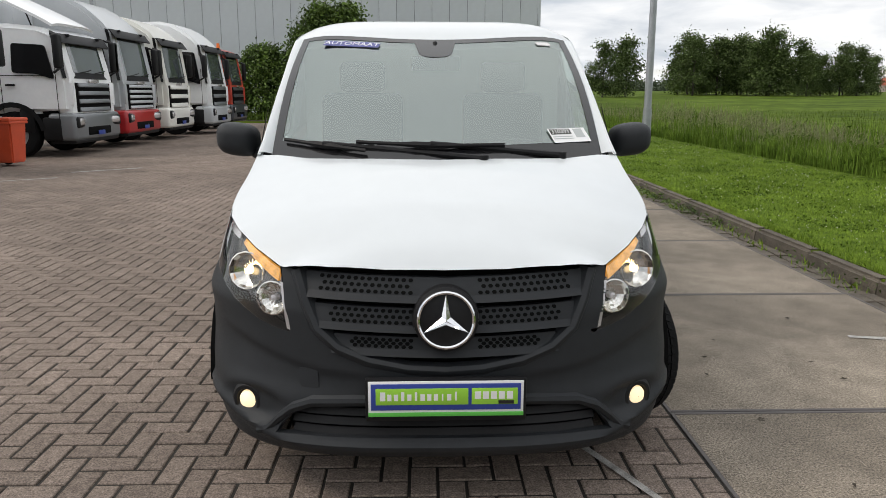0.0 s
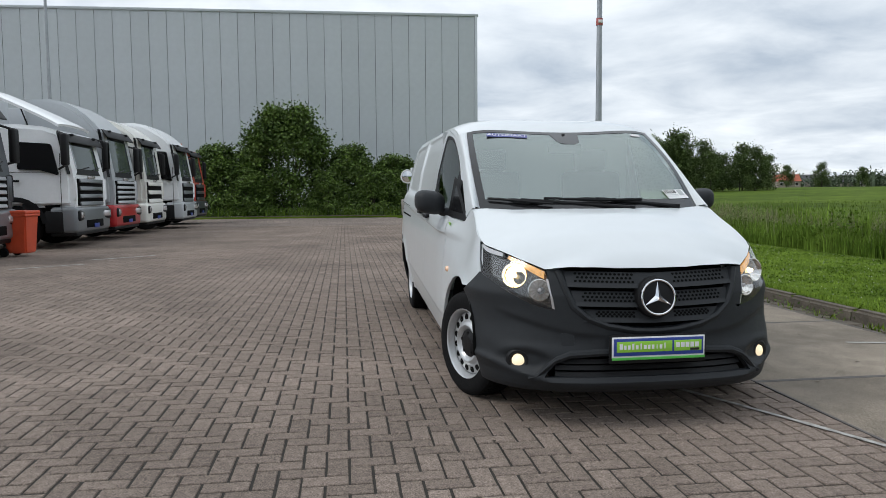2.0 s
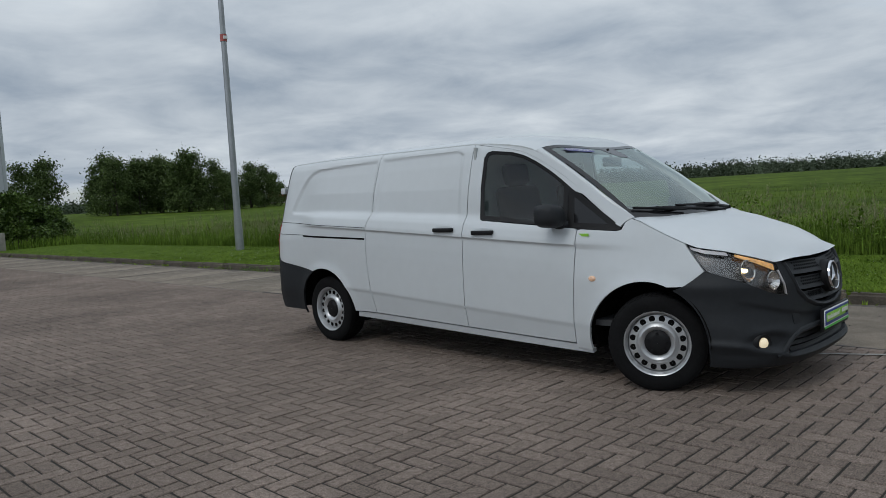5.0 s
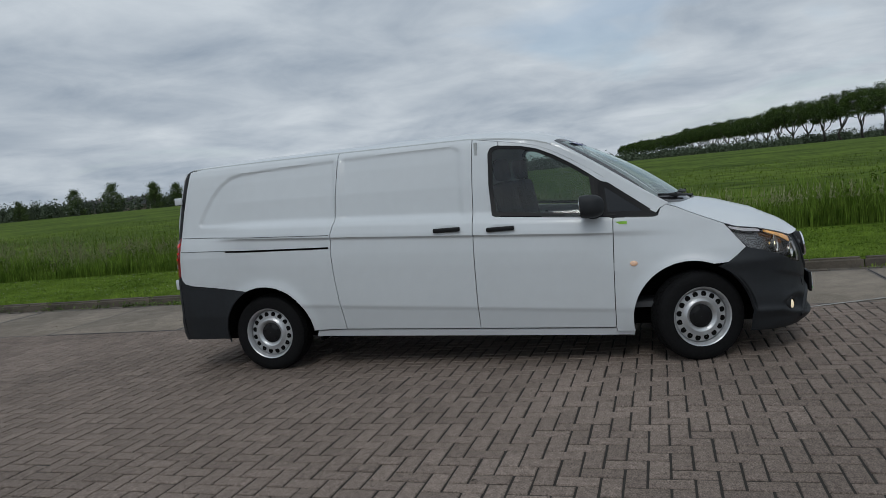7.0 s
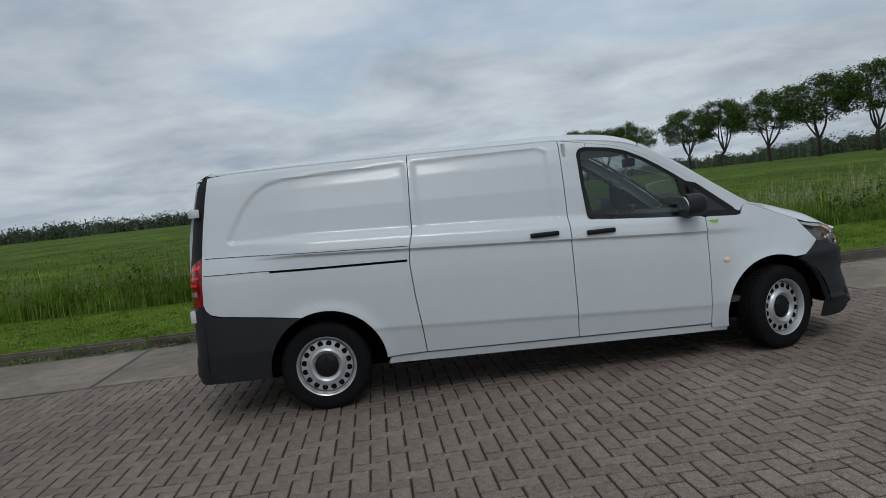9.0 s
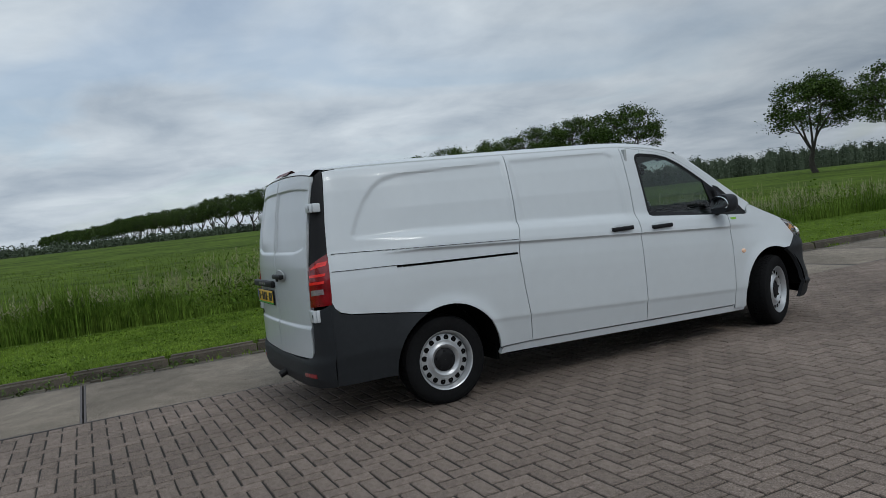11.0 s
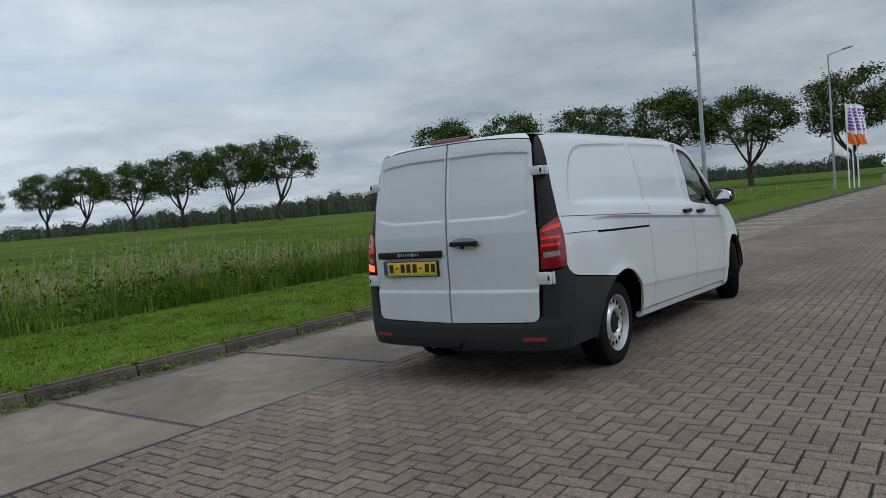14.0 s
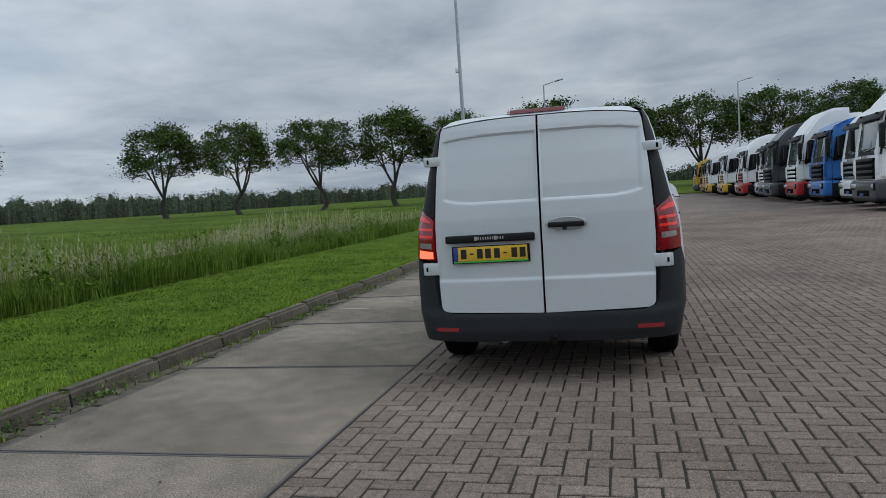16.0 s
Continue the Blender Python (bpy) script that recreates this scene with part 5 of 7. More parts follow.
def van_top():
    part("roof", grid(lambda a, b: roof_point(2 * a - 1, b), 40, 60), "white", van)
    for s in (-1, 1):
        def pil(a, b):
            e = screen_edge(b)
            y = lerp(0.18, 1.0, b)
            o = Vector(side(y, roof_edge_z(y)))
            p = e.lerp(o, a) + Vector((-0.010, -0.012, 0.010)) * math.sin(math.pi * a)
            return Vector((p.x * (1 if s < 0 else -1), p.y, p.z))
        part("a_pillar", grid(pil, 5, 24), "white", van)
        # rain channel joint between roof and side
        def ch(a, b):
            y = lerp(1.02, 4.17, b)
            p = Vector(side(y, roof_edge_z(y) - 0.004 + 0.010 * a))
            return Vector((s * (abs(p.x) + 0.0015), p.y, p.z))
        part("roof_channel", grid(ch, 1, 60), "panel_grey", van)
    glassy = part("windscreen", grid(lambda a, b: screen_point(1.92 * a - 0.96, 0.03 + 0.93 * b), 24, 14), "glass_front", van, "grey-tinted windscreen reflecting the sky")
    glassy.visible_shadow = False
    bm = bmesh.new()
    def strip(u0, u1, v0, v1, nu, nv):
        grid(lambda a, b: screen_point(lerp(u0, u1, a), lerp(v0, v1, b)) + Vector((0, -0.0015, 0.0015)), nu, nv, bm)
    strip(-1, 1, -0.02, 0.085, 24, 2)
    strip(-1, 1, 0.955, 1.0, 24, 2)
    strip(-1, -0.945, 0.085, 0.955, 2, 14)
    strip(0.945, 1, 0.085, 0.955, 2, 14)
    # sensor field below the upper border, with rounded lower corners
    def sensor(a, b):
        w = 0.105 + 0.045 * b if b > 0.3 else 0.118 * math.sqrt(max(0.0, 1 - ((0.3 - b) / 0.34) ** 2))
        return screen_point(lerp(-w, w, a), lerp(0.79, 0.956, b)) + Vector((0, -0.0015, 0.0015))
    grid(sensor, 8, 10, bm)
    part("windscreen_seal", bm, "gloss_black", glassy, "black printed border of the windscreen")
    # stickers behind the glass
    def lay(u, v, du=0.05):
        p = screen_point(u, v)
        ex = (screen_point(u + du, v) - screen_point(u - du, v)).normalized()
        ey = (screen_point(u, v + 0.04) - screen_point(u, v - 0.04)).normalized()
        ez = ex.cross(ey).normalized()
        ey = ez.cross(ex)
        return Matrix.Translation(p + ez * 0.004) @ Matrix((ex, ey, ez)).transposed().to_4x4()
    m = lay(-0.605, 0.900)
    bm = box((0, 0, 0), (0.29, 0.058, 0.001))
    bm.transform(m)
    st = part("sticker", bm, "sticker_blue", glassy, "dark blue sticker lettered AUTOMAAT")
    writing("lettering", "AUTOMAAT", 0.052, "white_plain", m @ Matrix.Translation((0, 0, 0.002)), st)
    m = lay(0.80, 0.125, 0.03)
    bm = box((0, 0, 0), (0.205, 0.084, 0.001))
    bm.transform(m)
    st = part("sticker", bm, "white_plain", glassy, "white stock sticker with a black number field")
    bm = box((-0.040, 0.022, 0.0012), (0.112, 0.032, 0.0006))
    bm.transform(m)
    part("number_field", bm, "ink", st)
    writing("lettering", "310391", 0.034, "white_plain", m @ Matrix.Translation((-0.040, 0.022, 0.002)), st)
    for c, size in (((-0.040, -0.008, 0.0012), (0.11, 0.004, 0.0006)), ((-0.040, -0.020, 0.0012), (0.11, 0.004, 0.0006)), ((0.058, 0.010, 0.0012), (0.050, 0.052, 0.0006))):
        bm = box(c, size)
        bm.transform(m)
        part("grey_bar", bm, "panel_grey", st)
    m = lay(0.80, 0.905, 0.03)
    bm = box((0, 0, 0), (0.075, 0.035, 0.001))
    bm.transform(m)
    part("sticker", bm, "clear_lens", glassy, "small pale sticker")
    # wipers
    def wiper(u0, v0, u1, v1, pu, pv):
        w = new("wiper")
        w.parent = van
        bm = bmesh.new()
        lift = Vector((0, -0.014, 0.016))
        n = 10
        pts = [screen_point(lerp(u0, u1, i / n), lerp(v0, v1, i / n)) + lift for i in range(n + 1)]
        mid = pts[5]
        ring = []
        for i, p in enumerate(pts):
            f = 0.015 if 4 <= i <= 6 else 0.009
            ring.append([bm.verts.new(p + Vector((0, f * math.cos(k * math.pi / 3), f * math.sin(k * math.pi / 3)))) for k in range(6)])
        for a, b in zip(ring, ring[1:]):
            for k in range(6):
                bm.faces.new((a[k], a[(k + 1) % 6], b[(k + 1) % 6], b[k]))
        part("blade", bm, "black", w)
        bm = bmesh.new()
        piv = screen_point(pu, pv) + Vector((0, -0.02, 0.012))
        add_cyl(bm, mid + Vector((0, -0.006, 0.008)), piv, 0.010, 0.014, seg=8)
        add_cyl(bm, piv - Vector((0, 0, 0.03)), piv + Vector((0, 0, 0.012)), 0.02, seg=12)
        part("arm", bm, "black", w)
    wiper(-0.93, 0.075, -0.42, 0.030, 0.25, -0.005)
    wiper(-0.48, 0.080, 0.38, 0.065, 0.72, -0.005)
    # interior
    cab = new("cab_interior")
    cab.parent = van
    part("dashboard", grid(lambda a, b: (lerp(-0.74, 0.74, a), lerp(0.12 + 0.2 * abs(2 * a - 1) ** 2, 0.62, b), 1.095 + 0.02 * math.sin(math.pi * b) - 0.20 * max(0, b - 0.8)), 20, 10), "dash", cab)
    part("dashboard_front", box((0, 0.62, 0.90), (1.48, 0.12, 0.36), 0.04), "dash", cab)
    bm = bmesh.new()
    m = Matrix.Translation((0.40, 0.80, 1.06)) @ Matrix.Rotation(radians(-38), 4, "X")
    add_lathe(bm, [(0.185 + 0.014 * math.cos(a), 0.014 * math.sin(a)) for a in [k * math.pi / 4 for k in range(8)]], m, 32, closed=True)
    for a in (0, 180, 270):
        d = Vector((math.cos(radians(a)), math.sin(radians(a)), 0))
        add_cyl(bm, m @ Vector((0, 0, -0.02)), m @ (d * 0.18), 0.016, seg=8)
    add_lathe(bm, [(0.001, 0.012), (0.055, 0.0), (0.06, -0.04)], m, 20)
    part("steering_wheel", bm, "black", cab)
    for x in (-0.42, 0.42):
        seat = new("seat")
        seat.parent = cab
        part("cushion", box((x, 1.10, 0.80), (0.50, 0.50, 0.14), 0.05, seg=3), "seat", seat)
        part("backrest", box((x, 1.40, 1.12), (0.48, 0.13, 0.58), 0.05, Matrix.Rotation(radians(-10), 4, "X"), 3), "seat", seat)
        part("headrest", box((x, 1.455, 1.50), (0.27, 0.10, 0.18), 0.04, Matrix.Rotation(radians(-8), 4, "X"), 3), "seat", seat)
    part("partition", box((0, 1.575, 1.0), (1.56, 0.02, 1.46)), "panel_grey", cab, "grey bulkhead behind the seats")
    part("cab_floor", box((0, 0.9, 0.42), (1.7, 1.4, 0.04)), "dash", cab)
    bm = box((0, 0.80, 1.555), (0.25, 0.035, 0.075), 0.012)
    add_cyl(bm, (0, 0.80, 1.58), (0, 0.84, 1.66), 0.012, seg=8)
    part("inner_mirror", bm, "black", cab)
    part("headliner", grid(lambda a, b: roof_point((2 * a - 1) * 0.93, b * 0.21) - Vector((0, 0, 0.05)), 12, 6), "panel_grey", cab)
    # door mirrors
    for s in (-1, 1):
        mr = new("door_mirror")
        mr.parent = van
        c = Vector((s * 0.998, 0.735, 1.176))
        bm = bmesh.new()
        bmesh.ops.create_uvsphere(bm, u_segments=28, v_segments=18, radius=1)
        for v in bm.verts:
            x, y, z = v.co
            sg = lambda t, e: math.copysign(abs(t) ** e, t)
            v.co = Vector((sg(x, 0.70) * 0.105, min(sg(y, 0.75), 0.45) * 0.115, sg(z, 0.68) * 0.083))
            v.co.z += 0.012 * v.co.x * s / 0.1
        bm.transform(Matrix.Translation(c))
        part("mirror_shell", bm, "plastic", mr, "dark grey textured mirror housing")
        bm = bmesh.new()
        add_lathe(bm, [(0.001, 0), (0.075, 0.001), (0.078, -0.004)], Matrix.Translation(c + Vector((0, 0.0535, 0.0))) @ Matrix.Rotation(radians(-95), 4, "X") @ Matrix.Diagonal((1.28, 0.92, 1, 1)), 28)
        part("mirror_glass", bm, "mirror", mr)
        bm = cyl(c + Vector((-s * 0.08, -0.005, -0.065)), (s * 0.84, 0.66, 1.10), 0.030, 0.036, 12)
        part("mirror_arm", bm, "plastic", mr)


def van_rear():
    q, qy = tail_q, tail_qy
    X = lambda x, z: (q(x, z), z)
    Y = lambda y, z: (qy(y, z), z)
    flat = lambda x, z: (x, table([(0.4, 4.437), (0.9, 4.435), (1.1, 4.428), (1.3, 4.406), (1.5, 4.374), (1.7, 4.332), (1.8, 4.30)], z) - (0.05 + 0.03 * smooth01((z - 1.3) / 0.4)) * (abs(x) / 0.75) ** 3 - 0.015 * door_recess(x, z), z)

    def door_recess(x, z):
        e = 0.016
        low = 1.20 + 0.05 * max(0, (abs(x) - 0.45) / 0.25) ** 2
        a = min((abs(x) - 0.015) / 0.001, (0.655 - abs(x)) / e, (z - low) / e, (1.665 - 0.02 * (abs(x) / 0.6) ** 4 - z) / e)
        r1 = smooth01(a)
        return r1 * 0.9 - smooth01((0.70 - z) / 0.014) * 0.75
    topz = lambda x: 1.764 - 0.040 * (abs(x) / 0.68) ** 3
    right = [(-0.004, 0.462)] + rounded([(-0.63, 0.466), (-0.705, 0.49), (-0.716, 0.75)], 0.05, 3)[2:10] + [(-0.724, 0.9), (-0.722, 1.05), (-0.714, 1.2), (-0.702, 1.40), (-0.684, 1.58), (-0.672, 1.692)] \
        + [(x, topz(x)) for x in (-0.658, -0.62, -0.55, -0.45, -0.3, -0.15, -0.004)]
    doors = []
    for s in (0, 1):
        o = right if not s else [(-x, z) for x, z in right]
        d = part("rear_door", patch(o, flat, sa=0.012, sb=0.009, rim=0.03, gap=0.003, inward=(0, 2.5, 1.0)), "white", van, "white windowless rear door")
        doors.append(d)
    part("door_backing", patch([(-0.735, 0.44), (0.735, 0.44), (0.735, 1.0), (0.66, 1.70), (-0.66, 1.70), (-0.735, 1.0)], lambda x, z: (x, flat(x, z)[1] - 0.035, z), rim=0, sa=0.05, sb=0.05), "dark", van)
    # tail bumper with side cladding
    arch_pts = arc(3.46, 0.31, 0.415, -8, 66, 16)
    side_bits = [(3.66, 0.697)]
    clad = [(3.66, 0.695), (4.16, 0.757), (4.235, 0.775), (4.268, 0.81), (4.285, 0.86)]
    low_side = patch(clad + [(4.30, 0.85), (4.30, 0.288), (4.25, 0.287), (3.87, 0.286)] + arch_pts, side, gap=0.0, rim=0.02)
    for s in (0, 1):
        bm = low_side if not s else patch(clad + [(4.30, 0.85), (4.30, 0.288), (4.25, 0.287), (3.87, 0.286)] + arch_pts, side, gap=0.0, rim=0.02, mirror=True)
        part("side_cladding", bm, "plastic", van, "dark grey plastic corner cladding")
    qe = lambda z: qy(4.298, z)
    wrap = [(qe(0.30), 0.30), (qe(0.5), 0.5), (qe(0.70), 0.70), (qe(0.85), 0.85), X(-0.865, 0.84), X(-0.78, 0.80), X(-0.745, 0.74), X(-0.733, 0.60), X(-0.722, 0.525), X(-0.69, 0.485), X(-0.62, 0.466)]
    outline = wrap + [(0, 0.462)] + [(-a, b) for a, b in reversed(wrap)] + [(-qe(0.285), 0.285), X(0.80, 0.282), X(0.5, 0.278), (0, 0.276), X(-0.5, 0.278), X(-0.80, 0.282), (qe(0.285), 0.285)]
    rb = part("rear_bumper", patch(outline, lambda a, b: tail(a, b, 0.004), sa=0.02, sb=0.02, rim=0.06, inward=(0, 3.6, 0.5)), "plastic", van, "unpainted dark grey rear bumper")
    for s in (-1, 1):
        z = 0.368
        o = [(q(s * x, zz), zz) for x, zz in ((0.58, 0.350), (0.74, 0.350), (0.74, 0.376), (0.58, 0.376))]
        part("rear_reflector", patch(o, lambda a, b: tail(a, b, 0.008), rim=0.006, inward=(0, 3, 0.4)), mat("red_reflector", (0.25, 0.012, 0.02), 0.2, coat=1.0), rb, "red bumper reflector")
    # black corner strips, lamps, hinges
    for s in (0, 1):
        k = 1 if s else -1
        up = [X(-0.726, 1.12), X(-0.722, 1.25), X(-0.708, 1.40), X(-0.690, 1.58), X(-0.680, 1.665), X(-0.673, 1.730)] + [Y(4.192, 1.760), Y(4.215, 1.60), Y(4.245, 1.40), Y(4.266, 1.175)]
        part("corner_strip", patch(up, lambda a, b: tail(a, b, 0.001), sa=0.03, sb=0.03, rim=0.02, mirror=bool(s), inward=(0, 3.0, 1.0)), "black", van, "black rear corner trim")
        lampo = [X(-0.732, 0.835), X(-0.729, 1.10), X(-0.752, 1.125), X(-0.81, 1.165)] + [Y(4.265, 1.188), Y(4.276, 1.05), Y(4.284, 0.90), Y(4.290, 0.845)]
        tl = part("tail_lamp", patch(lampo, lambda a, b: tail(a, b, 0.003), sa=0.03, sb=0.03, rim=0.025, mirror=bool(s), inward=(0, 3.0, 1.0)), "red_lens", van, "red tail lamp with a pale reversing lens")
        amb = [X(-0.752, 1.088), X(-0.752, 1.098), X(-0.80, 1.132), X(-0.840, 1.140), X(-0.842, 1.112), X(-0.80, 1.100)]
        part("indicator_lens", patch(amb, lambda a, b: tail(a, b, 0.0055), rim=0.004, sa=0.03, sb=0.03, mirror=bool(s), inward=(0, 3.0, 1.0)), "red_lit", tl, "red upper lens")
        wl = [X(-0.752, 0.912), X(-0.752, 0.950), X(-0.845, 0.956), X(-0.850, 0.922)]
        part("reversing_lens", patch(wl, lambda a, b: tail(a, b, 0.0055), rim=0.004, sa=0.03, sb=0.03, mirror=bool(s), inward=(0, 3.0, 1.0)), "pale_lens", tl, "pale reversing lens")
        for zz in (0.985, 1.035):
            ridge = [X(-0.742, zz), X(-0.742, zz + 0.018), X(-0.85, zz + 0.026), X(-0.85, zz + 0.008)]
            part("lens_rib", patch(ridge, lambda a, b: tail(a, b, 0.006), rim=0.003, sa=0.03, sb=0.03, mirror=bool(s), inward=(0, 3.0, 1.0)), "red_lit", tl, "glowing red band")
        if s:
            br = [X(-0.742, 0.845), X(-0.742, 0.893), X(-0.85, 0.905), X(-0.855, 0.85)]
            part("fog_lens", patch(br, lambda a, b: tail(a, b, 0.0055), rim=0.004, sa=0.03, sb=0.03, mirror=True, inward=(0, 3.0, 1.0)), mat("lit_red_fog", (0.8, 0.2, 0.1), 0.2, emit=(1.0, 0.12, 0.06), power=1.3), tl, "lit rear fog lamp")
        for z, xw in ((1.505, 0.690), (0.775, 0.724)):
            hinge = new("door_hinge")
            hinge.parent = doors[s]
            p0 = flat(xw, z)[1]
            part("hinge_plate", box((k * (xw + 0.030), p0 - 0.000, z), (0.105, 0.026, 0.062 if z > 1 else 0.085), 0.008), "white", hinge)
            part("hinge_leaf", box((k * (xw + 0.084), p0 - 0.035, z), (0.020, 0.060, 0.062 if z > 1 else 0.085), 0.008, Matrix.Rotation(radians(k * -14), 4, "Z")), "white", hinge)
            part("hinge_slot", box((k * (xw + 0.066), p0 + 0.012, z), (0.014, 0.006, 0.03), 0.002), "dark", hinge)
    # handle, plate trim, plate
    y = 4.436
    bm = add_lathe(bmesh.new(), [(0.001, 0.000), (0.06, 0.002), (0.088, 0.006), (0.097, 0.0)], Matrix.Translation((-0.165, y, 1.042)) @ Matrix.Rotation(radians(-90), 4, "X") @ Matrix.Diagonal((1.40, 0.46, 1, 1)), 30)
    part("handle_cup", bm, "panel_grey", doors[0])
    bm = box((-0.165, y + 0.026, 1.038), (0.235, 0.024, 0.034), 0.010, seg=3)
    add_box(bm, (-0.155, y + 0.026, 1.018), (0.028, 0.018, 0.03), 0.005)
    add_box(bm, (-0.26, y + 0.01, 1.038), (0.03, 0.03, 0.028), 0.005)
    add_box(bm, (-0.07, y + 0.01, 1.038), (0.03, 0.03, 0.028), 0.005)
    part("handle", bm, "black", doors[0], "black rear door handle")
    bm = box((0.340, y + 0.012, 0.972), (0.60, 0.034, 0.052), 0.012, seg=3)
    trim = part("plate_trim", bm, "black", doors[1], "black trim bar with a maker's name")
    for i, w in enumerate((0.022, 0.010, 0.008, 0.010, 0.010, 0.010, 0.010, 0.010, 0.022, 0.010, 0.010, 0.010)):
        part("silver_bar", box((0.430 - 0.0165 * i, y + 0.0295, 0.974), (w * 0.8, 0.001, 0.018 if i not in (0, 8) else 0.026)), "clear_lens", trim)
    pl = part("number_plate", box((0.340, y + 0.008, 0.866), (0.525, 0.012, 0.118), 0.006), "black", doors[1], "yellow number plate in a black holder")
    part("yellow_field", box((0.327, y + 0.0155, 0.872), (0.466, 0.004, 0.094), 0.002), "plate_yellow", pl)
    part("blue_strip", box((0.575, y + 0.0155, 0.872), (0.028, 0.004, 0.094), 0.002), "plate_blue", pl)
    part("green_strip", box((0.340, y + 0.0155, 0.8185), (0.500, 0.004, 0.010), 0.001), "green_edge", pl)
    for i, x in enumerate((0.520, 0.465, 0.410, 0.355, 0.295, 0.240, 0.180, 0.125)):
        if i in (1, 5):
            part("dark_bar", box((x, y + 0.0185, 0.872), (0.026, 0.002, 0.010)), "ink", pl)
        else:
            part("dark_bar", box((x, y + 0.0185, 0.872), (0.038, 0.002, 0.064)), "ink", pl)
    part("cargo_lock", cyl((-0.05, 4.40, 0.33), (-0.05, 4.50, 0.29), 0.022, 0.028, 12), "black", rb)
    # red third brake lamp on the roof edge
    def third(a, b):
        p = roof_point(lerp(-0.27, 0.27, a), 1.0)
        return p + Vector((0, -0.06 + 0.075 * b, 0.006 + 0.022 * math.sin(math.pi * min(1, b * 1.1)) - 0.02 * max(0, b - 0.7)))
    part("brake_lamp", grid(third, 14, 6), mat("dull_red_lens", (0.11, 0.005, 0.009), 0.40), van, "dark red roof brake lamp")
    def top_rim(a, b):
        x = lerp(-0.66, 0.66, a)
        p0 = roof_point(x / 0.735, 1.0)
        p1 = Vector((x, flat(x, topz(x))[1], topz(x) + 0.004))
        return p0.lerp(p1, b)
    part("roof_rear_edge", grid(top_rim, 24, 3), "white", van)


def wheel(name, x, y, turn, s):
    """Steel wheel with sixteen round holes, tyre with tread blocks and a black centre cap."""
    w = new(name)
    w.parent = van
    w.matrix_local = Matrix.Translation((x, y, 0.318)) @ Matrix.Rotation(radians(turn), 4, "Z") @ Matrix.Rotation(radians(90 * s), 4, "Y")
    R = 0.325
    tyre = [(0.208, -0.085), (0.215, -0.100), (0.250, -0.107), (0.285, -0.105), (0.308, -0.092), (0.317, -0.080), (0.3185, -0.03), (0.3185, 0.03), (0.317, 0.080), (0.308, 0.092), (0.285, 0.105), (0.250, 0.107), (0.215, 0.100), (0.208, 0.085)]
    t = part("tyre", add_lathe(bmesh.new(), tyre, seg=64), "rubber", w, "black tyre with worn tread", sharp=50)
    verts, faces = [], []
    for k in range(60):
        a0 = 2 * math.pi * k / 60
        for row, (h0, h1, sk) in enumerate(((-0.088, -0.046, 0.03), (-0.040, -0.003, -0.03), (0.003, 0.040, 0.03), (0.046, 0.088, -0.03))):
            o = len(verts)
            for rr in (0.3165, R):
                for h, da in ((h0, sk), (h0, sk + 0.080), (h1, -sk + 0.080), (h1, -sk)):
                    r2 = rr - (0.010 if abs(h) > 0.08 else 0)
                    verts.append((r2 * math.cos(a0 + da), r2 * math.sin(a0 + da), h))
            faces += [(o + 4, o + 5, o + 6, o + 7)] + [(o + i, o + (i + 1) % 4, o + 4 + (i + 1) % 4, o + 4 + i) for i in range(4)]
    tr = raw("tread", verts, faces, "rubber", t)
    tr["kind"] = "stuff"
    rim = [(0.206, -0.08), (0.195, -0.06), (0.190, 0.0), (0.196, 0.045), (0.203, 0.075), (0.212, 0.092), (0.2165, 0.098), (0.214, 0.102), (0.206, 0.097), (0.199, 0.080), (0.193, 0.062)]
    rm = part("rim", add_lathe(bmesh.new(), rim, seg=64), "silver", w, "silver painted steel rim")
    # disc with punched holes
    bm = bmesh.new()
    n, seg = 16, 64
    prof = [(0.194, 0.040), (0.190, 0.052), (0.184, 0.060), (0.138, 0.066), (0.128, 0.078), (0.112, 0.086), (0.098, 0.080), (0.086, 0.064), (0.001, 0.064)]
    rings = [[bm.verts.new((r * math.cos(2 * math.pi * k / seg), r * math.sin(2 * math.pi * k / seg), h)) for k in range(seg)] for r, h in prof]
    for i, (a, b) in enumerate(zip(rings, rings[1:])):
        for k in range(seg):
            bm.faces.new((a[k], a[(k + 1) % seg], b[(k + 1) % seg], b[k]))
    part("disc", bm, "silver", rm)
    for k in range(n):
        a = 2 * math.pi * (k + 0.5) / n
        c = Vector((0.159 * math.cos(a), 0.159 * math.sin(a), 0.0640))
        hole = add_lathe(bmesh.new(), [(0.001, 0.0010), (0.0205, 0.0010), (0.0235, -0.003)], Matrix.Translation(c) @ Matrix.Rotation(a, 4, "Z") @ Matrix.Diagonal((1.0, 0.92, 1, 1)), 16)
        part("hole", hole, "dark", rm)
    part("centre_cap", add_lathe(bmesh.new(), [(0.001, 0.080), (0.045, 0.082), (0.060, 0.078), (0.072, 0.070), (0.083, 0.068), (0.088, 0.060)], seg=40), "black", w, "black plastic centre cap")
    for k in range(5):
        bm = bmesh.new()
        a = 2 * math.pi * k / 5
        add_cyl(bm, (0.062 * math.cos(a), 0.062 * math.sin(a), 0.07), (0.062 * math.cos(a), 0.062 * math.sin(a), 0.083), 0.011, seg=10)
        part("bolt_cover", bm, "black", w)
    return w


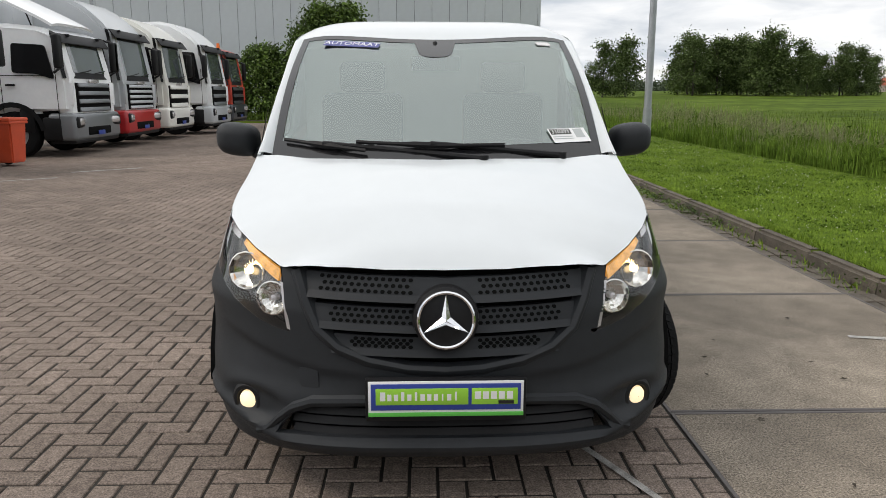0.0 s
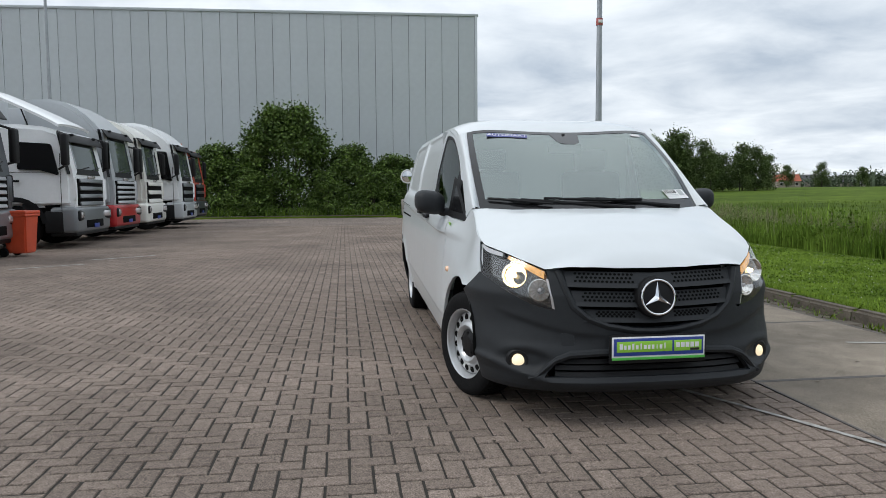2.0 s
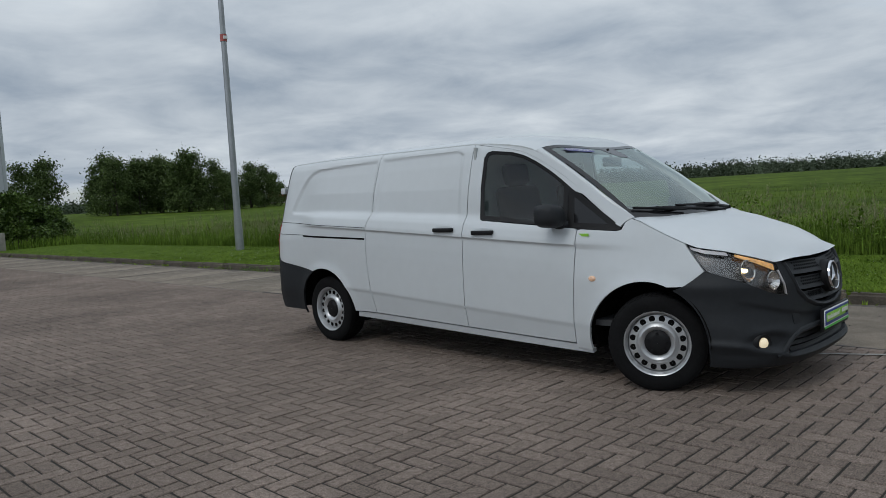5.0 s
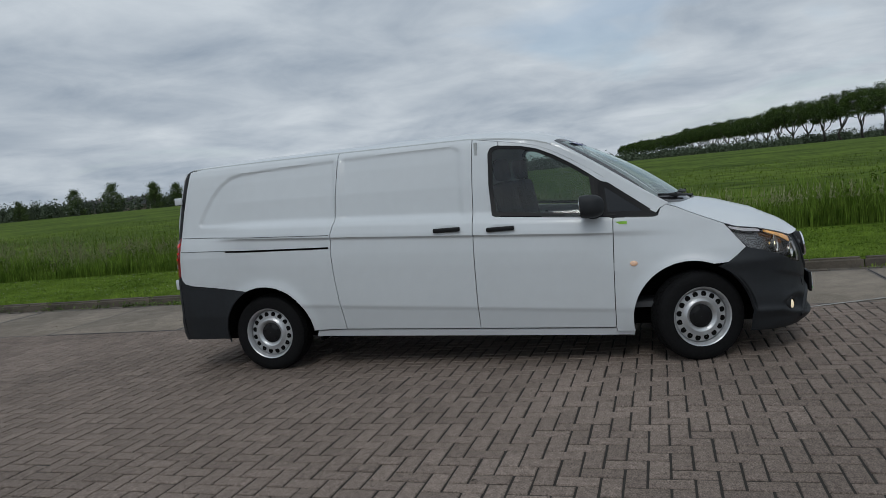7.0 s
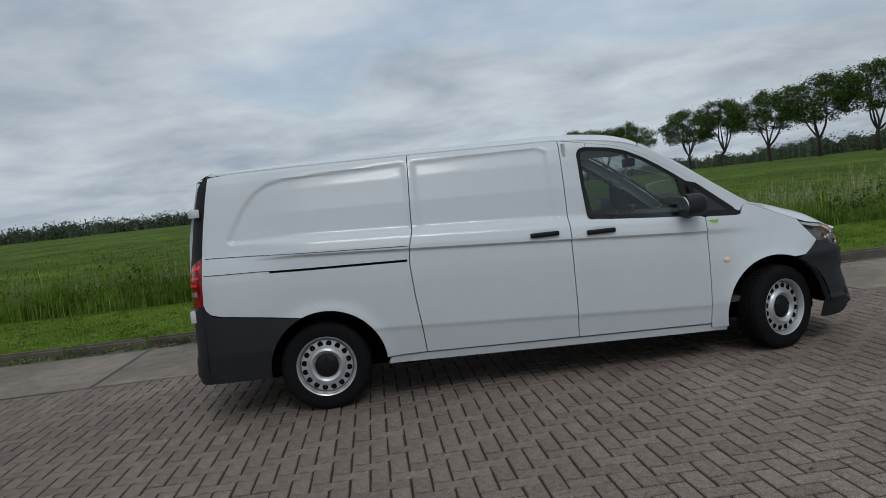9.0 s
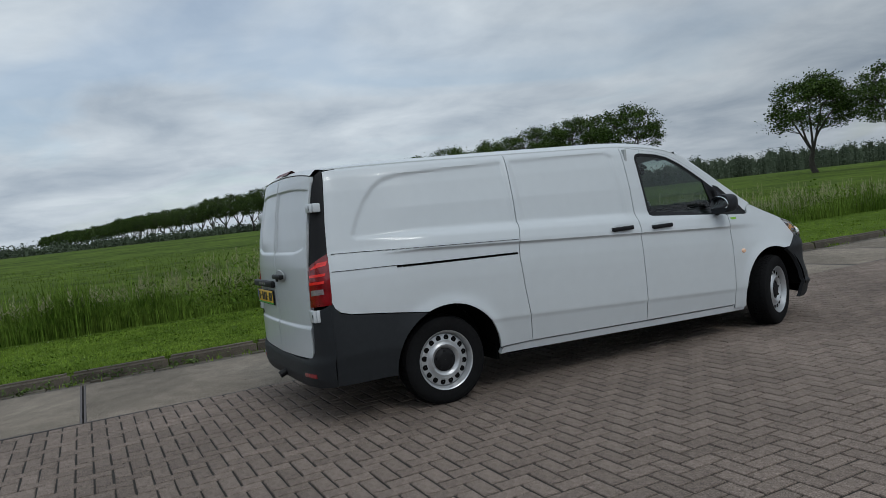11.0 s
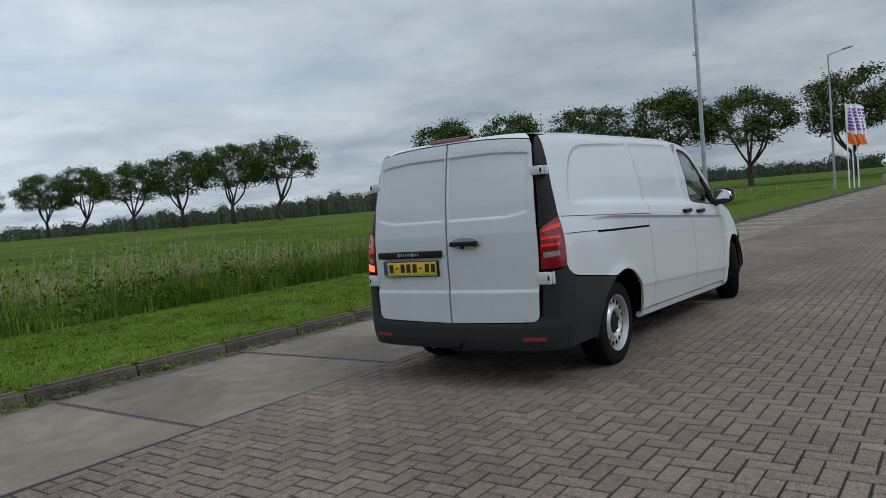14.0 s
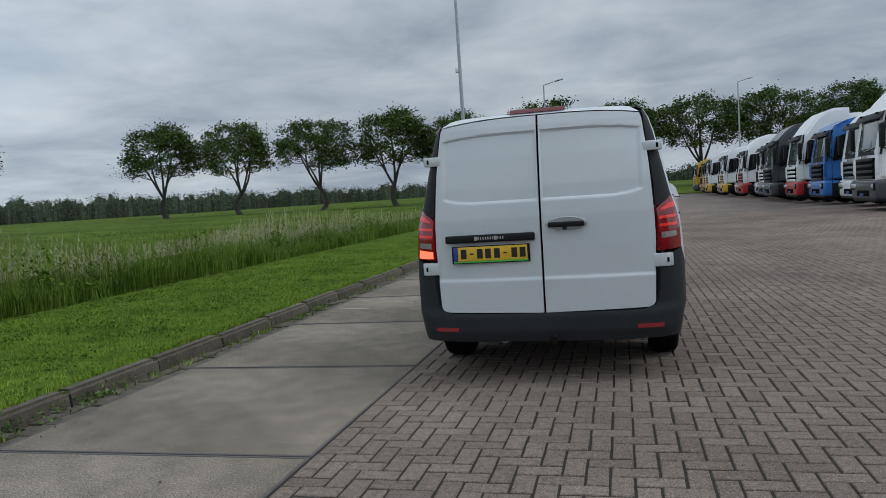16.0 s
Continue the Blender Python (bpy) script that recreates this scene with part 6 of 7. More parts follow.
def van_below():
    for s in (-1, 1):
        wheel("wheel", s * 0.787, 0.035, 21, s)
        wheel("wheel", s * 0.775, 3.487, 0, s)
        for y0 in (0.06, 3.46):
            bm = bmesh.new()
            n = 22
            for i in range(n):
                a0, a1 = radians(lerp(2, 178, i / n)), radians(lerp(2, 178, (i + 1) / n))
                pts = [(s * xx, y0 + 0.43 * math.cos(a), 0.31 + 0.43 * math.sin(a)) for a, xx in ((a0, 0.89), (a1, 0.89), (a1, 0.58), (a0, 0.58))]
                bm.faces.new([bm.verts.new(p) for p in pts])
            bm.faces.new([bm.verts.new((s * 0.58, y0 + 0.43 * math.cos(radians(a)), 0.31 + 0.43 * math.sin(radians(a)))) for a in range(2, 179, 11)])
            bmesh.ops.remove_doubles(bm, verts=bm.verts, dist=1e-4)
            add_box(bm, (s * 0.70, y0 + (0.43 if y0 < 1 else -0.43), 0.285), (0.24, 0.02, 0.11))
            part("wheel_liner", bm, "dark", van, "dark wheel-arch liner", smooth=False)
    under = bmesh.new()
    add_box(under, (0, 1.88, 0.30), (1.16, 4.6, 0.16), 0.02)
    add_box(under, (0, 1.72, 0.30), (1.66, 2.45, 0.10), 0.02)
    add_box(under, (0, 3.9, 0.36), (1.5, 0.6, 0.12), 0.02)
    part("underbody", under, "dark", van, "dark underbody")
    part("rear_axle", cyl((-0.7, 3.487, 0.30), (0.7, 3.487, 0.30), 0.05), "dark", van)
    part("exhaust", cyl((0.30, 3.0, 0.24), (0.30, 4.30, 0.27), 0.035), "steel", van)


van_side()
van_front()
van_top()
van_rear()
van_below()


# ---- grass ----
def blades(name, n, place, height, width, material, seed, parent=None, bend=0.35, mid=True):
    """Many tapered blades in one mesh. place(rng, n) gives x and y; height(rng, x, y) gives lengths."""
    rng = np.random.default_rng(seed)
    x, y = place(rng, n)
    z = np.array([ground_height(a, b) for a, b in zip(x, y)])
    h = height(rng, x, y)
    w = width * (0.6 + 0.8 * rng.random(len(x)))
    a, lean = rng.random(len(x)) * 6.2832, rng.normal(0, bend, len(x))
    dirx, diry = np.cos(a), np.sin(a)
    bx, by = -diry * w / 2, dirx * w / 2
    lx, ly = dirx * lean * h, diry * lean * h
    n = len(x)
    if mid:
        v = np.stack([np.stack([x + bx, y + by, z - 0.02], 1), np.stack([x - bx, y - by, z - 0.02], 1),
                      np.stack([x - bx * 0.8 + lx * 0.3, y - by * 0.8 + ly * 0.3, z + h * 0.6], 1), np.stack([x + bx * 0.8 + lx * 0.3, y + by * 0.8 + ly * 0.3, z + h * 0.6], 1),
                      np.stack([x + lx, y + ly, z + h * (1 - 0.3 * lean ** 2)], 1)], 1).reshape(-1, 3)
        o = np.arange(n) * 5
        f = [tuple(q) for q in np.stack([o, o + 1, o + 2, o + 3], 1).tolist()] + [tuple(q) for q in np.stack([o + 3, o + 2, o + 4], 1).tolist()]
    else:
        v = np.stack([np.stack([x + bx, y + by, z - 0.01], 1), np.stack([x - bx, y - by, z - 0.01], 1), np.stack([x + lx, y + ly, z + h], 1)], 1).reshape(-1, 3)
        o = np.arange(n) * 3
        f = [tuple(q) for q in np.stack([o, o + 1, o + 2], 1).tolist()]
    ob = raw(name, v.tolist(), f, material, parent)
    return ob


def lawn_edge(y):
    return 6.95 + 0.22 * np.sin(y * 0.7) + 0.15 * np.sin(y * 1.9 + 1)


def spread(x0, x1, y0, yc, y1, s):
    """Places between x0 and x1, thick round yc and thinning to y0 and y1."""
    def f(rng, n):
        y = yc + rng.normal(0, s, n * 2)
        y = y[(y > y0) & (y < y1)][:n]
        return x0 + (x1 - x0) * rng.random(len(y)), y
    return f


def grow_grass():
    lawn = raw("lawn", [(3.33, SOUTH, 0.095), (7.15, SOUTH, 0.122), (7.15, NORTH, 0.122), (3.33, NORTH, 0.095)], [(0, 1, 2, 3)], "lawn")
    tagged(lawn, "mown grass verge with clover behind the kerb", "lawn", kind="structure")
    g = blades("grass", 270000, spread(3.31, 7.1, -30, 4, 34, 8), lambda r, x, y: 0.012 + 0.032 * r.random(len(x)) + 0.03 * (np.abs(x - 3.37) < 0.07), 0.007, "blade", 11, mid=False, bend=0.9)
    tagged(g, "short green lawn grass on the verge", "grass", kind="stuff")
    rng = np.random.default_rng(12)
    verts, faces = [], []
    for _ in range(1500):
        x, y = 3.5 + 3.4 * rng.random(), 4 + rng.normal(0, 9)
        if -25 < y < 31:
            z, q, o = ground_height(x, y) + 0.034, 0.004 + 0.004 * rng.random(), len(verts)
            verts += [(x - q, y, z), (x, y - q, z - 0.004), (x + q, y, z), (x, y + q, z + 0.006)]
            faces.append((o, o + 1, o + 2, o + 3))
    g = raw("clover", verts, faces, "clover")
    tagged(g, "white clover flowers in the lawn", "flowers", kind="stuff")

    def tall_h(r, x, y):
        t = np.clip((x - lawn_edge(y)) / 1.2, 0, 1)
        patchy = 0.72 + 0.30 * np.sin(y * 0.9 + 2 * np.sin(x)) * np.sin(y * 0.37) + 0.28 * np.sin(y * 3.1 + 1.7 * x) * np.sin(y * 1.3 - 2.3 * x)
        return (0.30 + 0.55 * t) * patchy * (0.6 + 0.7 * r.random(len(x))) + 0.15
    g = blades("tall_grass", 125000, spread(6.9, 9.6, -70, 3, 70, 14), tall_h, 0.011, "tall", 13, bend=0.34)
    tagged(g, "tall wild grass along the ditch", "grass", kind="stuff")
    g = blades("reed_grass", 500, spread(7.6, 9.2, -60, 3, 60, 16), lambda r, x, y: 0.8 + 0.5 * r.random(len(x)), 0.03, "tall", 14, bend=0.25)
    tagged(g, "broad reed leaves standing above the ditch grass", "reeds", kind="stuff")
    g = blades("field_grass", 45000, lambda r, n: (9.2 + 50 * r.random(n) ** 2.2, -45 + 100 * r.random(n)), lambda r, x, y: 0.08 + 0.12 * r.random(len(x)), 0.03, "meadow_blade", 15, mid=False, bend=0.5)
    tagged(g, "rough meadow grass", "grass", kind="stuff")
    # seed heads on thin stems
    rng = np.random.default_rng(16)
    verts, faces = [], []
    for i in range(4200):
        y = 3 + rng.normal(0, 16)
        x = 7.0 + 2.6 * rng.random()
        if not -70 < y < 70:
            continue
        z = ground_height(x, y)
        h = 0.62 + 0.50 * rng.random() * (0.5 + 0.5 * math.sin(y * 0.45 + 1.3 * math.sin(y * 0.21)))
        a, ln = rng.random() * 6.283, 0.10 * rng.random() + 0.03
        dx, dy = math.cos(a) * ln, math.sin(a) * ln
        o = len(verts)
        verts += [(x, y, z + h * 0.3), (x + 0.005, y, z + h * 0.3), (x + dx, y + dy, z + h + 0.12)]
        faces.append((o, o + 1, o + 2))
        for k in range(9):
            u = k / 8
            px, py, pz = x + dx * (1 + 0.2 * u), y + dy * (1 + 0.2 * u), z + h - 0.10 + 0.24 * u
            q, b = 0.045 * (1.15 - u), rng.random() * 6.283
            ex, ey = px + q * math.cos(b), py + q * math.sin(b)
            o = len(verts)
            verts += [(px, py, pz - 0.01), (ex + 0.010, ey, pz + 0.012), (ex, ey - 0.010, pz + 0.040)]
            faces.append((o, o + 1, o + 2))
    tagged(raw("seed_heads", verts, faces, "seed"), "pale green-brown seed heads of the tall grass", "grass", kind="stuff")
    # broad-leaved weeds standing in clumps among the tall grass
    pick = random.Random(23)
    verts, faces = [], []
    for _ in range(150):
        x, y = pick.uniform(7.0, 9.4), 3 + pick.gauss(0, 15)
        hh, z0 = pick.uniform(0.35, 0.95), ground_height(x, y)
        cs = [(x + pick.gauss(0, 0.16), y + pick.gauss(0, 0.22), z0 + hh * u) for u in (0.35, 0.55, 0.75, 0.95)]
        leaf_cloud(cs, 34, 0.11, 0.034, pick, 0.9, verts, faces)
    tagged(raw("meadow_weeds", verts, faces, "weed"), "dark broad-leaved weeds among the tall grass", "weeds", kind="stuff")
    verts, faces = [], []
    for _ in range(900):
        x, y = pick.uniform(3.45, 6.9), 4 + pick.gauss(0, 8)
        r = pick.uniform(0.05, 0.16)
        leaf_cloud([(x, y, ground_height(x, y) + 0.025)], 26, r, 0.014, pick, 0.08, verts, faces)
    tagged(raw("clover_leaves", verts, faces, "weed"), "flat patches of dark clover leaves in the lawn", "clover", kind="stuff")
    # weeds in the gutter and at the kerb's foot
    g = blades("weeds", 2600, lambda r, n: (3.02 + 0.17 * r.random(n) ** 0.6, np.repeat(-25 + 60 * r.random(n // 20), 20)[:n] + r.normal(0, 0.10, n)), lambda r, x, y: 0.03 + 0.06 * r.random(len(x)), 0.022, "blade", 17, mid=False, bend=0.7)
    g.location.z = 0.035
    tagged(g, "small green weeds growing in the gutter joints", "weeds", kind="stuff")


# ---- leaves and trees ----
def leaf_cloud(centres, per, spread_r, size, rng, flat=0.6, verts=None, faces=None):
    """Clumps of small leaf faces round each centre."""
    verts, faces = ([], []) if verts is None else (verts, faces)
    for c in centres:
        for _ in range(per):
            d = Vector((rng.gauss(0, 1), rng.gauss(0, 1), rng.gauss(0, flat)))
            p = Vector(c) + d * spread_r
            n = Vector((rng.gauss(0, 0.6), rng.gauss(0, 0.6), rng.gauss(0.5, 0.6))).normalized()
            t = n.orthogonal().normalized()
            t = Matrix.Rotation(rng.random() * 6.28, 3, n) @ t
            b = n.cross(t)
            s = size * (0.6 + 0.8 * rng.random())
            o = len(verts)
            verts += [tuple(p - t * s), tuple(p - b * s * 0.5), tuple(p + t * s), tuple(p + b * s * 0.5)]
            faces.append((o, o + 1, o + 2, o + 3))
    return verts, faces


def tree_shape(seed, height=11.0, spread_w=4.3, fork=2.8, leaves=13000, leaf=0.145, trunk_r=0.27):
    """Trunk, rising limbs and a broad rounded crown with gaps; meshes for one tree."""
    rng = random.Random(seed)
    bm = bmesh.new()

    def limb(a, b, r0, r1, sag, seg=7, n=5):
        side_v = Vector((rng.gauss(0, 1), rng.gauss(0, 1), 0)) * 0.06 * (b - a).length
        pts = []
        for i in range(n + 1):
            t = i / n
            pts.append(a.lerp(b, t) + Vector((0, 0, -sag * math.sin(math.pi * t))) + side_v * math.sin(math.pi * t))
        for i in range(n):
            add_cyl(bm, pts[i], pts[i + 1], lerp(r0, r1, i / n), lerp(r0, r1, (i + 1) / n), seg, False)
        return pts
    top = Vector((rng.gauss(0, 0.12), rng.gauss(0, 0.12), fork))
    limb(Vector((0, 0, -0.2)), top, trunk_r * 1.25, trunk_r * 0.85, 0, 9, 4)
    mains = []
    for k in range(5):
        az = k * 1.257 + rng.gauss(0, 0.25)
        out = spread_w * rng.uniform(0.40, 0.62) if k else 0.6
        e = Vector((out * math.cos(az), out * math.sin(az), height * rng.uniform(0.60, 0.74)))
        mains.append(limb(top - Vector((0, 0, 0.25 * k / 5)), e, trunk_r * 0.55, 0.07, 0.35, 7))
    zc, rz = height * 0.655, height * 0.335
    clumps = []
    while len(clumps) < 74:
        d = Vector((rng.gauss(0, 1), rng.gauss(0, 1), rng.gauss(0.28, 0.9))).normalized()
        q = rng.uniform(0.52, 1.0) ** 0.6
        c = Vector((d.x * spread_w * q, d.y * spread_w * q, zc + d.z * rz * q * (1.0 if d.z > 0 else 0.80)))
        if c.z < height * 0.46 or any((c - o).length < 0.62 for o in clumps):
            continue
        clumps.append(c)
    for c in clumps:
        near = min((p for pts in mains for p in pts[2:]), key=lambda p: (p - c).length + (1.2 if p.z > c.z else 0))
        limb(near, c, 0.055, 0.015, 0.12, 5, 3)
    v, f = [], []
    for c in clumps:
        leaf_cloud([c], leaves // len(clumps), rng.uniform(0.40, 0.56), leaf, rng, 0.72, v, f)
    return bm, v, f


def make_tree(name, label, seed, group="", **kw):
    bm, v, f = tree_shape(seed, **kw)
    t = new(name)
    tagged(t, label, "tree", group)
    part("trunk", bm, "bark", t)
    raw("crown", v, f, "leaf", t)
    return t


def tree_row():
    """The straight avenue across the meadow."""
    protos = [make_tree("tree", "broad-crowned roadside tree with open forked limbs", 20 + k, "avenue trees", height=12.0 + 0.4 * (k % 3), spread_w=4.3 + 0.2 * (k % 4), fork=2.6 + 0.25 * (k % 3)) for k in range(5)]
    along = [410 + 17.2 * k for k in range(26, 0, -1)] + [410, 393, 376, 359, 341.9, 324.6, 307.7, 290, 272.6, 255.5, 238.5, 222, 188.8, 173.3, 155, 138.5, 122.2, 107.5, 64.1, 49.3, 33.4, 18.5, 5.2, -11, -25.7, -39.8, -54, -68.5, -83, -98]
    rng = random.Random(2)
    used = set()
    for i, u in enumerate(along):
        x, y = 23.61 + 0.9806 * u, -131.24 + 0.1961 * u
        k = (i * 3 + i // 5) % 5
        s = 1.58 * (0.94 + 0.12 * rng.random())
        m = pose(x, y, ground_height(x, y), 0, 0, rng.random() * 360)
        if k not in used:
            used.add(k)
            ob = protos[k]
            ob.matrix_basis = m
        else:
            ob = copy_thing(protos[k], m)
        ob.scale = (1.1 * s, 1.1 * s, 0.95 * s)


def thick_tree(name, label, seed, h, w, group, leaves=2600, leaf=0.26, base=0.06):
    """A full-leaved tree, green nearly to the ground."""
    rng = random.Random(seed)
    t = new(name)
    tagged(t, label, "tree", group)
    bm = bmesh.new()
    add_cyl(bm, (0, 0, -0.2), (0.05, 0, h * 0.5), 0.22, 0.12, 8, False)
    cs = []
    for k in range(46):
        u = rng.random()
        z = h * (base + (0.94 - base) * u)
        r = w * (1 - 0.75 * max(0, (u - 0.35) / 0.65) ** 1.6) * (0.75 + 0.35 * rng.random())
        a = rng.random() * 6.283
        rr = r * math.sqrt(rng.random()) * 0.95
        c = Vector((rr * math.cos(a), rr * math.sin(a), z))
        cs.append(c)
        if k % 3 == 0:
            add_cyl(bm, (0, 0, z * 0.6), c, 0.06, 0.02, 5, False)
    part("trunk", bm, "bark", t)
    v, f = leaf_cloud(cs, leaves // len(cs), w * 0.16, leaf, rng, 0.9)
    raw("crown", v, f, "leaf_copse_hazed", t)
    return t


def woods():
    rng = random.Random(8)
    protos = [thick_tree("tree", "dense dark green tree in the farm copse", 60 + k, 11.0, 4.2, "farm copse", leaves=6500, leaf=0.22) for k in range(3)]
    for i in range(20):
        az = radians(lerp(18.6, 31.5, (i + 0.5) / 20) + rng.gauss(0, 0.2))
        d = 150 + rng.gauss(0, 6)
        x, y = -0.9 + d * math.sin(az), -4.4 + d * math.cos(az)
        f = 0.72 + 0.3 * math.sin(math.pi * min(1, (i + 2) / 16)) if i < 17 else 0.72
        s = f * (0.80 + 0.38 * rng.random())
        m = pose(x, y, ground_height(x, y), 0, 0, rng.random() * 360)
        ob = protos[i] if i < 3 else copy_thing(protos[i % 3], m)
        ob.matrix_basis = m
        ob.scale = (s, s, s)
    for i, (az, d, s) in enumerate(((14.8, 120, 0.75), (16.4, 125, 0.85), (46, 330, 0.95), (48.5, 335, 1.1), (51.2, 330, 1.0), (52.8, 336, 0.9), (42.6, 330, 0.7), (40.2, 330, 0.6), (33.0, 290, 0.7), (35.2, 300, 0.8), (37.6, 300, 0.65))):
        a = radians(az)
        x, y = -3 + d * math.sin(a), -4 + d * math.cos(a)
        ob = copy_thing(protos[i % 3], pose(x, y, ground_height(x, y), 0, 0, 50 * i))
        ob.scale = (s, s, s)
        ob["label"] = "tree standing among distant houses"
        ob["group"] = "village trees"
    # far belt of woods all round the meadow
    verts, faces = [], []
    for i in range(1500):
        az = lerp(6, 200, i / 1500)
        dist = table([(6, 330), (40, 340), (100, 360), (108, 470), (165, 480), (175, 400), (200, 380)], az) + rng.gauss(0, 12)
        top = table([(6, 6), (34, 6), (40, 8), (55, 8), (70, 7), (82, 7), (86, 4.5), (108, 4.5), (114, 10), (125, 13), (140, 19), (152, 15), (166, 11), (174, 9), (200, 9)], az)
        top *= 0.72 + 0.35 * noise.noise((az * 0.9, 0.3, 0)) + 0.25 * noise.noise((az * 3.1, 1.3, 0))
        a = radians(az)
        x, y = dist * math.sin(a), dist * math.cos(a)
        zz = ground_height(x, y)
        cs = [(x + rng.gauss(0, 1.5), y + rng.gauss(0, 1.5), zz + max(0.5, top * u)) for u in (0.2, 0.55, 0.85)]
        leaf_cloud(cs, 20, 1.3, 0.55, rng, 0.8, verts, faces)
        # the closed mass behind the outer leaves
        o = len(verts)
        a2 = radians(lerp(6, 200, (i + 1.3) / 1500))
        back = dist + 9
        for aa in (a, a2):
            verts += [(back * math.sin(aa), back * math.cos(aa), zz - 1), (back * math.sin(aa), back * math.cos(aa), zz + top * 0.86), ((back + 14) * math.sin(aa), (back + 14) * math.cos(aa), zz - 1)]
        faces += [(o, o + 3, o + 4, o + 1), (o + 1, o + 4, o + 5, o + 2)]
    # no haze in the air; the belt's leaf colour carries it
    tagged(raw("far_woods", verts, faces, "leaf_far_hazed"), "dark belt of distant woods on the horizon, haze in its leaf colour", "woods", kind="stuff")


def bush(label, seed, h, w, depth, leaves, leaf=0.11):
    rng = random.Random(seed)
    t = new("bush")
    tagged(t, label, "bush", "bushes before the warehouse")
    bm = bmesh.new()
    cs = []
    for k in range(150):
        u = rng.random() ** 0.85
        z = h * (0.03 + 0.9 * u)
        r = (1 - 0.72 * max(0, (u - 0.25) / 0.75) ** 1.5) * (0.8 + 0.3 * rng.random())
        a = rng.random() * 6.283
        c = Vector((w * r * math.cos(a), depth * r * math.sin(a), z))
        cs.append(c)
        if k % 6 == 0:
            add_cyl(bm, (c.x * 0.15, c.y * 0.15, -0.1), c, 0.05, 0.015, 5, False)
    part("branchwork", bm, "bark", t)
    v, f = leaf_cloud(cs, leaves // len(cs), 0.036 * (h + w), leaf, rng, 0.85)
    raw("foliage", v, f, "leaf_bush", t)
    return t


def bushes():
    b = bush("large leafy green bush before the grey hall", 71, 5.9, 2.7, 1.8, 40000, 0.085)
    b.location = (-4.6, 35.8, 0.09)
    spec = ((-8.2, 35.6, 3.7, 1.9), (-11.2, 36.0, 3.4, 2.0), (-14.5, 36.0, 3.2, 2.0), (-1.2, 35.9, 3.7, 1.8), (1.2, 36.2, 3.2, 1.8), (3.4, 36.4, 3.1, 1.7), (5.6, 36.8, 2.6, 1.6), (7.3, 37.5, 1.9, 1.2), (-6.4, 34.6, 2.4, 1.5), (-2.4, 34.6, 2.3, 1.3), (0.0, 34.7, 2.2, 1.4), (2.6, 35.0, 2.0, 1.2))
    rng = random.Random(4)
    protos = [bush("dense mixed green bush in the yard's end hedge", 72 + k, 3.3, 1.8, 1.4, 20000, 0.08) for k in range(3)]
    for i, (x, y, h, w) in enumerate(spec):
        m = pose(x, y, 0.08, 0, 0, rng.random() * 360)
        ob = protos[i] if i < 3 else copy_thing(protos[i % 3], m)
        ob.matrix_basis = m
        ob.scale = (w / 1.8, w / 1.8, h / 3.3)
    g = blades("undergrowth", 5000, lambda r, n: (-16 + 26 * r.random(n), 32.9 + 1.6 * r.random(n)), lambda r, x, y: 0.15 + 0.4 * r.random(len(x)), 0.03, "tall", 19, bend=0.4)
    tagged(g, "nettles and grass at the foot of the hedge", "weeds", kind="stuff")


grow_grass()
tree_row()
woods()
bushes()


def edge_weeds():
    """Weeds along the kerb and at the foot of the hedge."""
    rng = random.Random(31)
    verts, faces = [], []
    for k in range(110):
        y = rng.choice((rng.uniform(-3, 17), rng.uniform(4, 12), rng.uniform(-40, 30)))
        c = Vector((3.13 + rng.gauss(0, 0.03), y + rng.gauss(0, 0.1), -0.01))
        r = rng.uniform(0.03, 0.10)
        leaf_cloud([c + Vector((0, 0, r * 0.5))], 26, r, 0.016, rng, 0.45, verts, faces)
    verts = [(min(x, 3.20), y, max(zz, -0.03)) for x, y, zz in verts]
    w = raw("kerb_weeds", verts, faces, "leaf_bush")
    tagged(w, "small green weeds growing along the kerb", "weeds", kind="stuff")
    verts, faces = [], []
    for k in range(420):
        c = Vector((rng.uniform(-34, 1.2), rng.uniform(32.85, 33.6), 0.16))
        r = rng.uniform(0.08, 0.24)
        leaf_cloud([c + Vector((0, 0, r))], 30, r, 0.05, rng, 0.9, verts, faces)
    w = raw("hedge_weeds", verts, faces, "leaf_bush")
    tagged(w, "low weeds at the foot of the hedge", "weeds", kind="stuff")


edge_weeds()


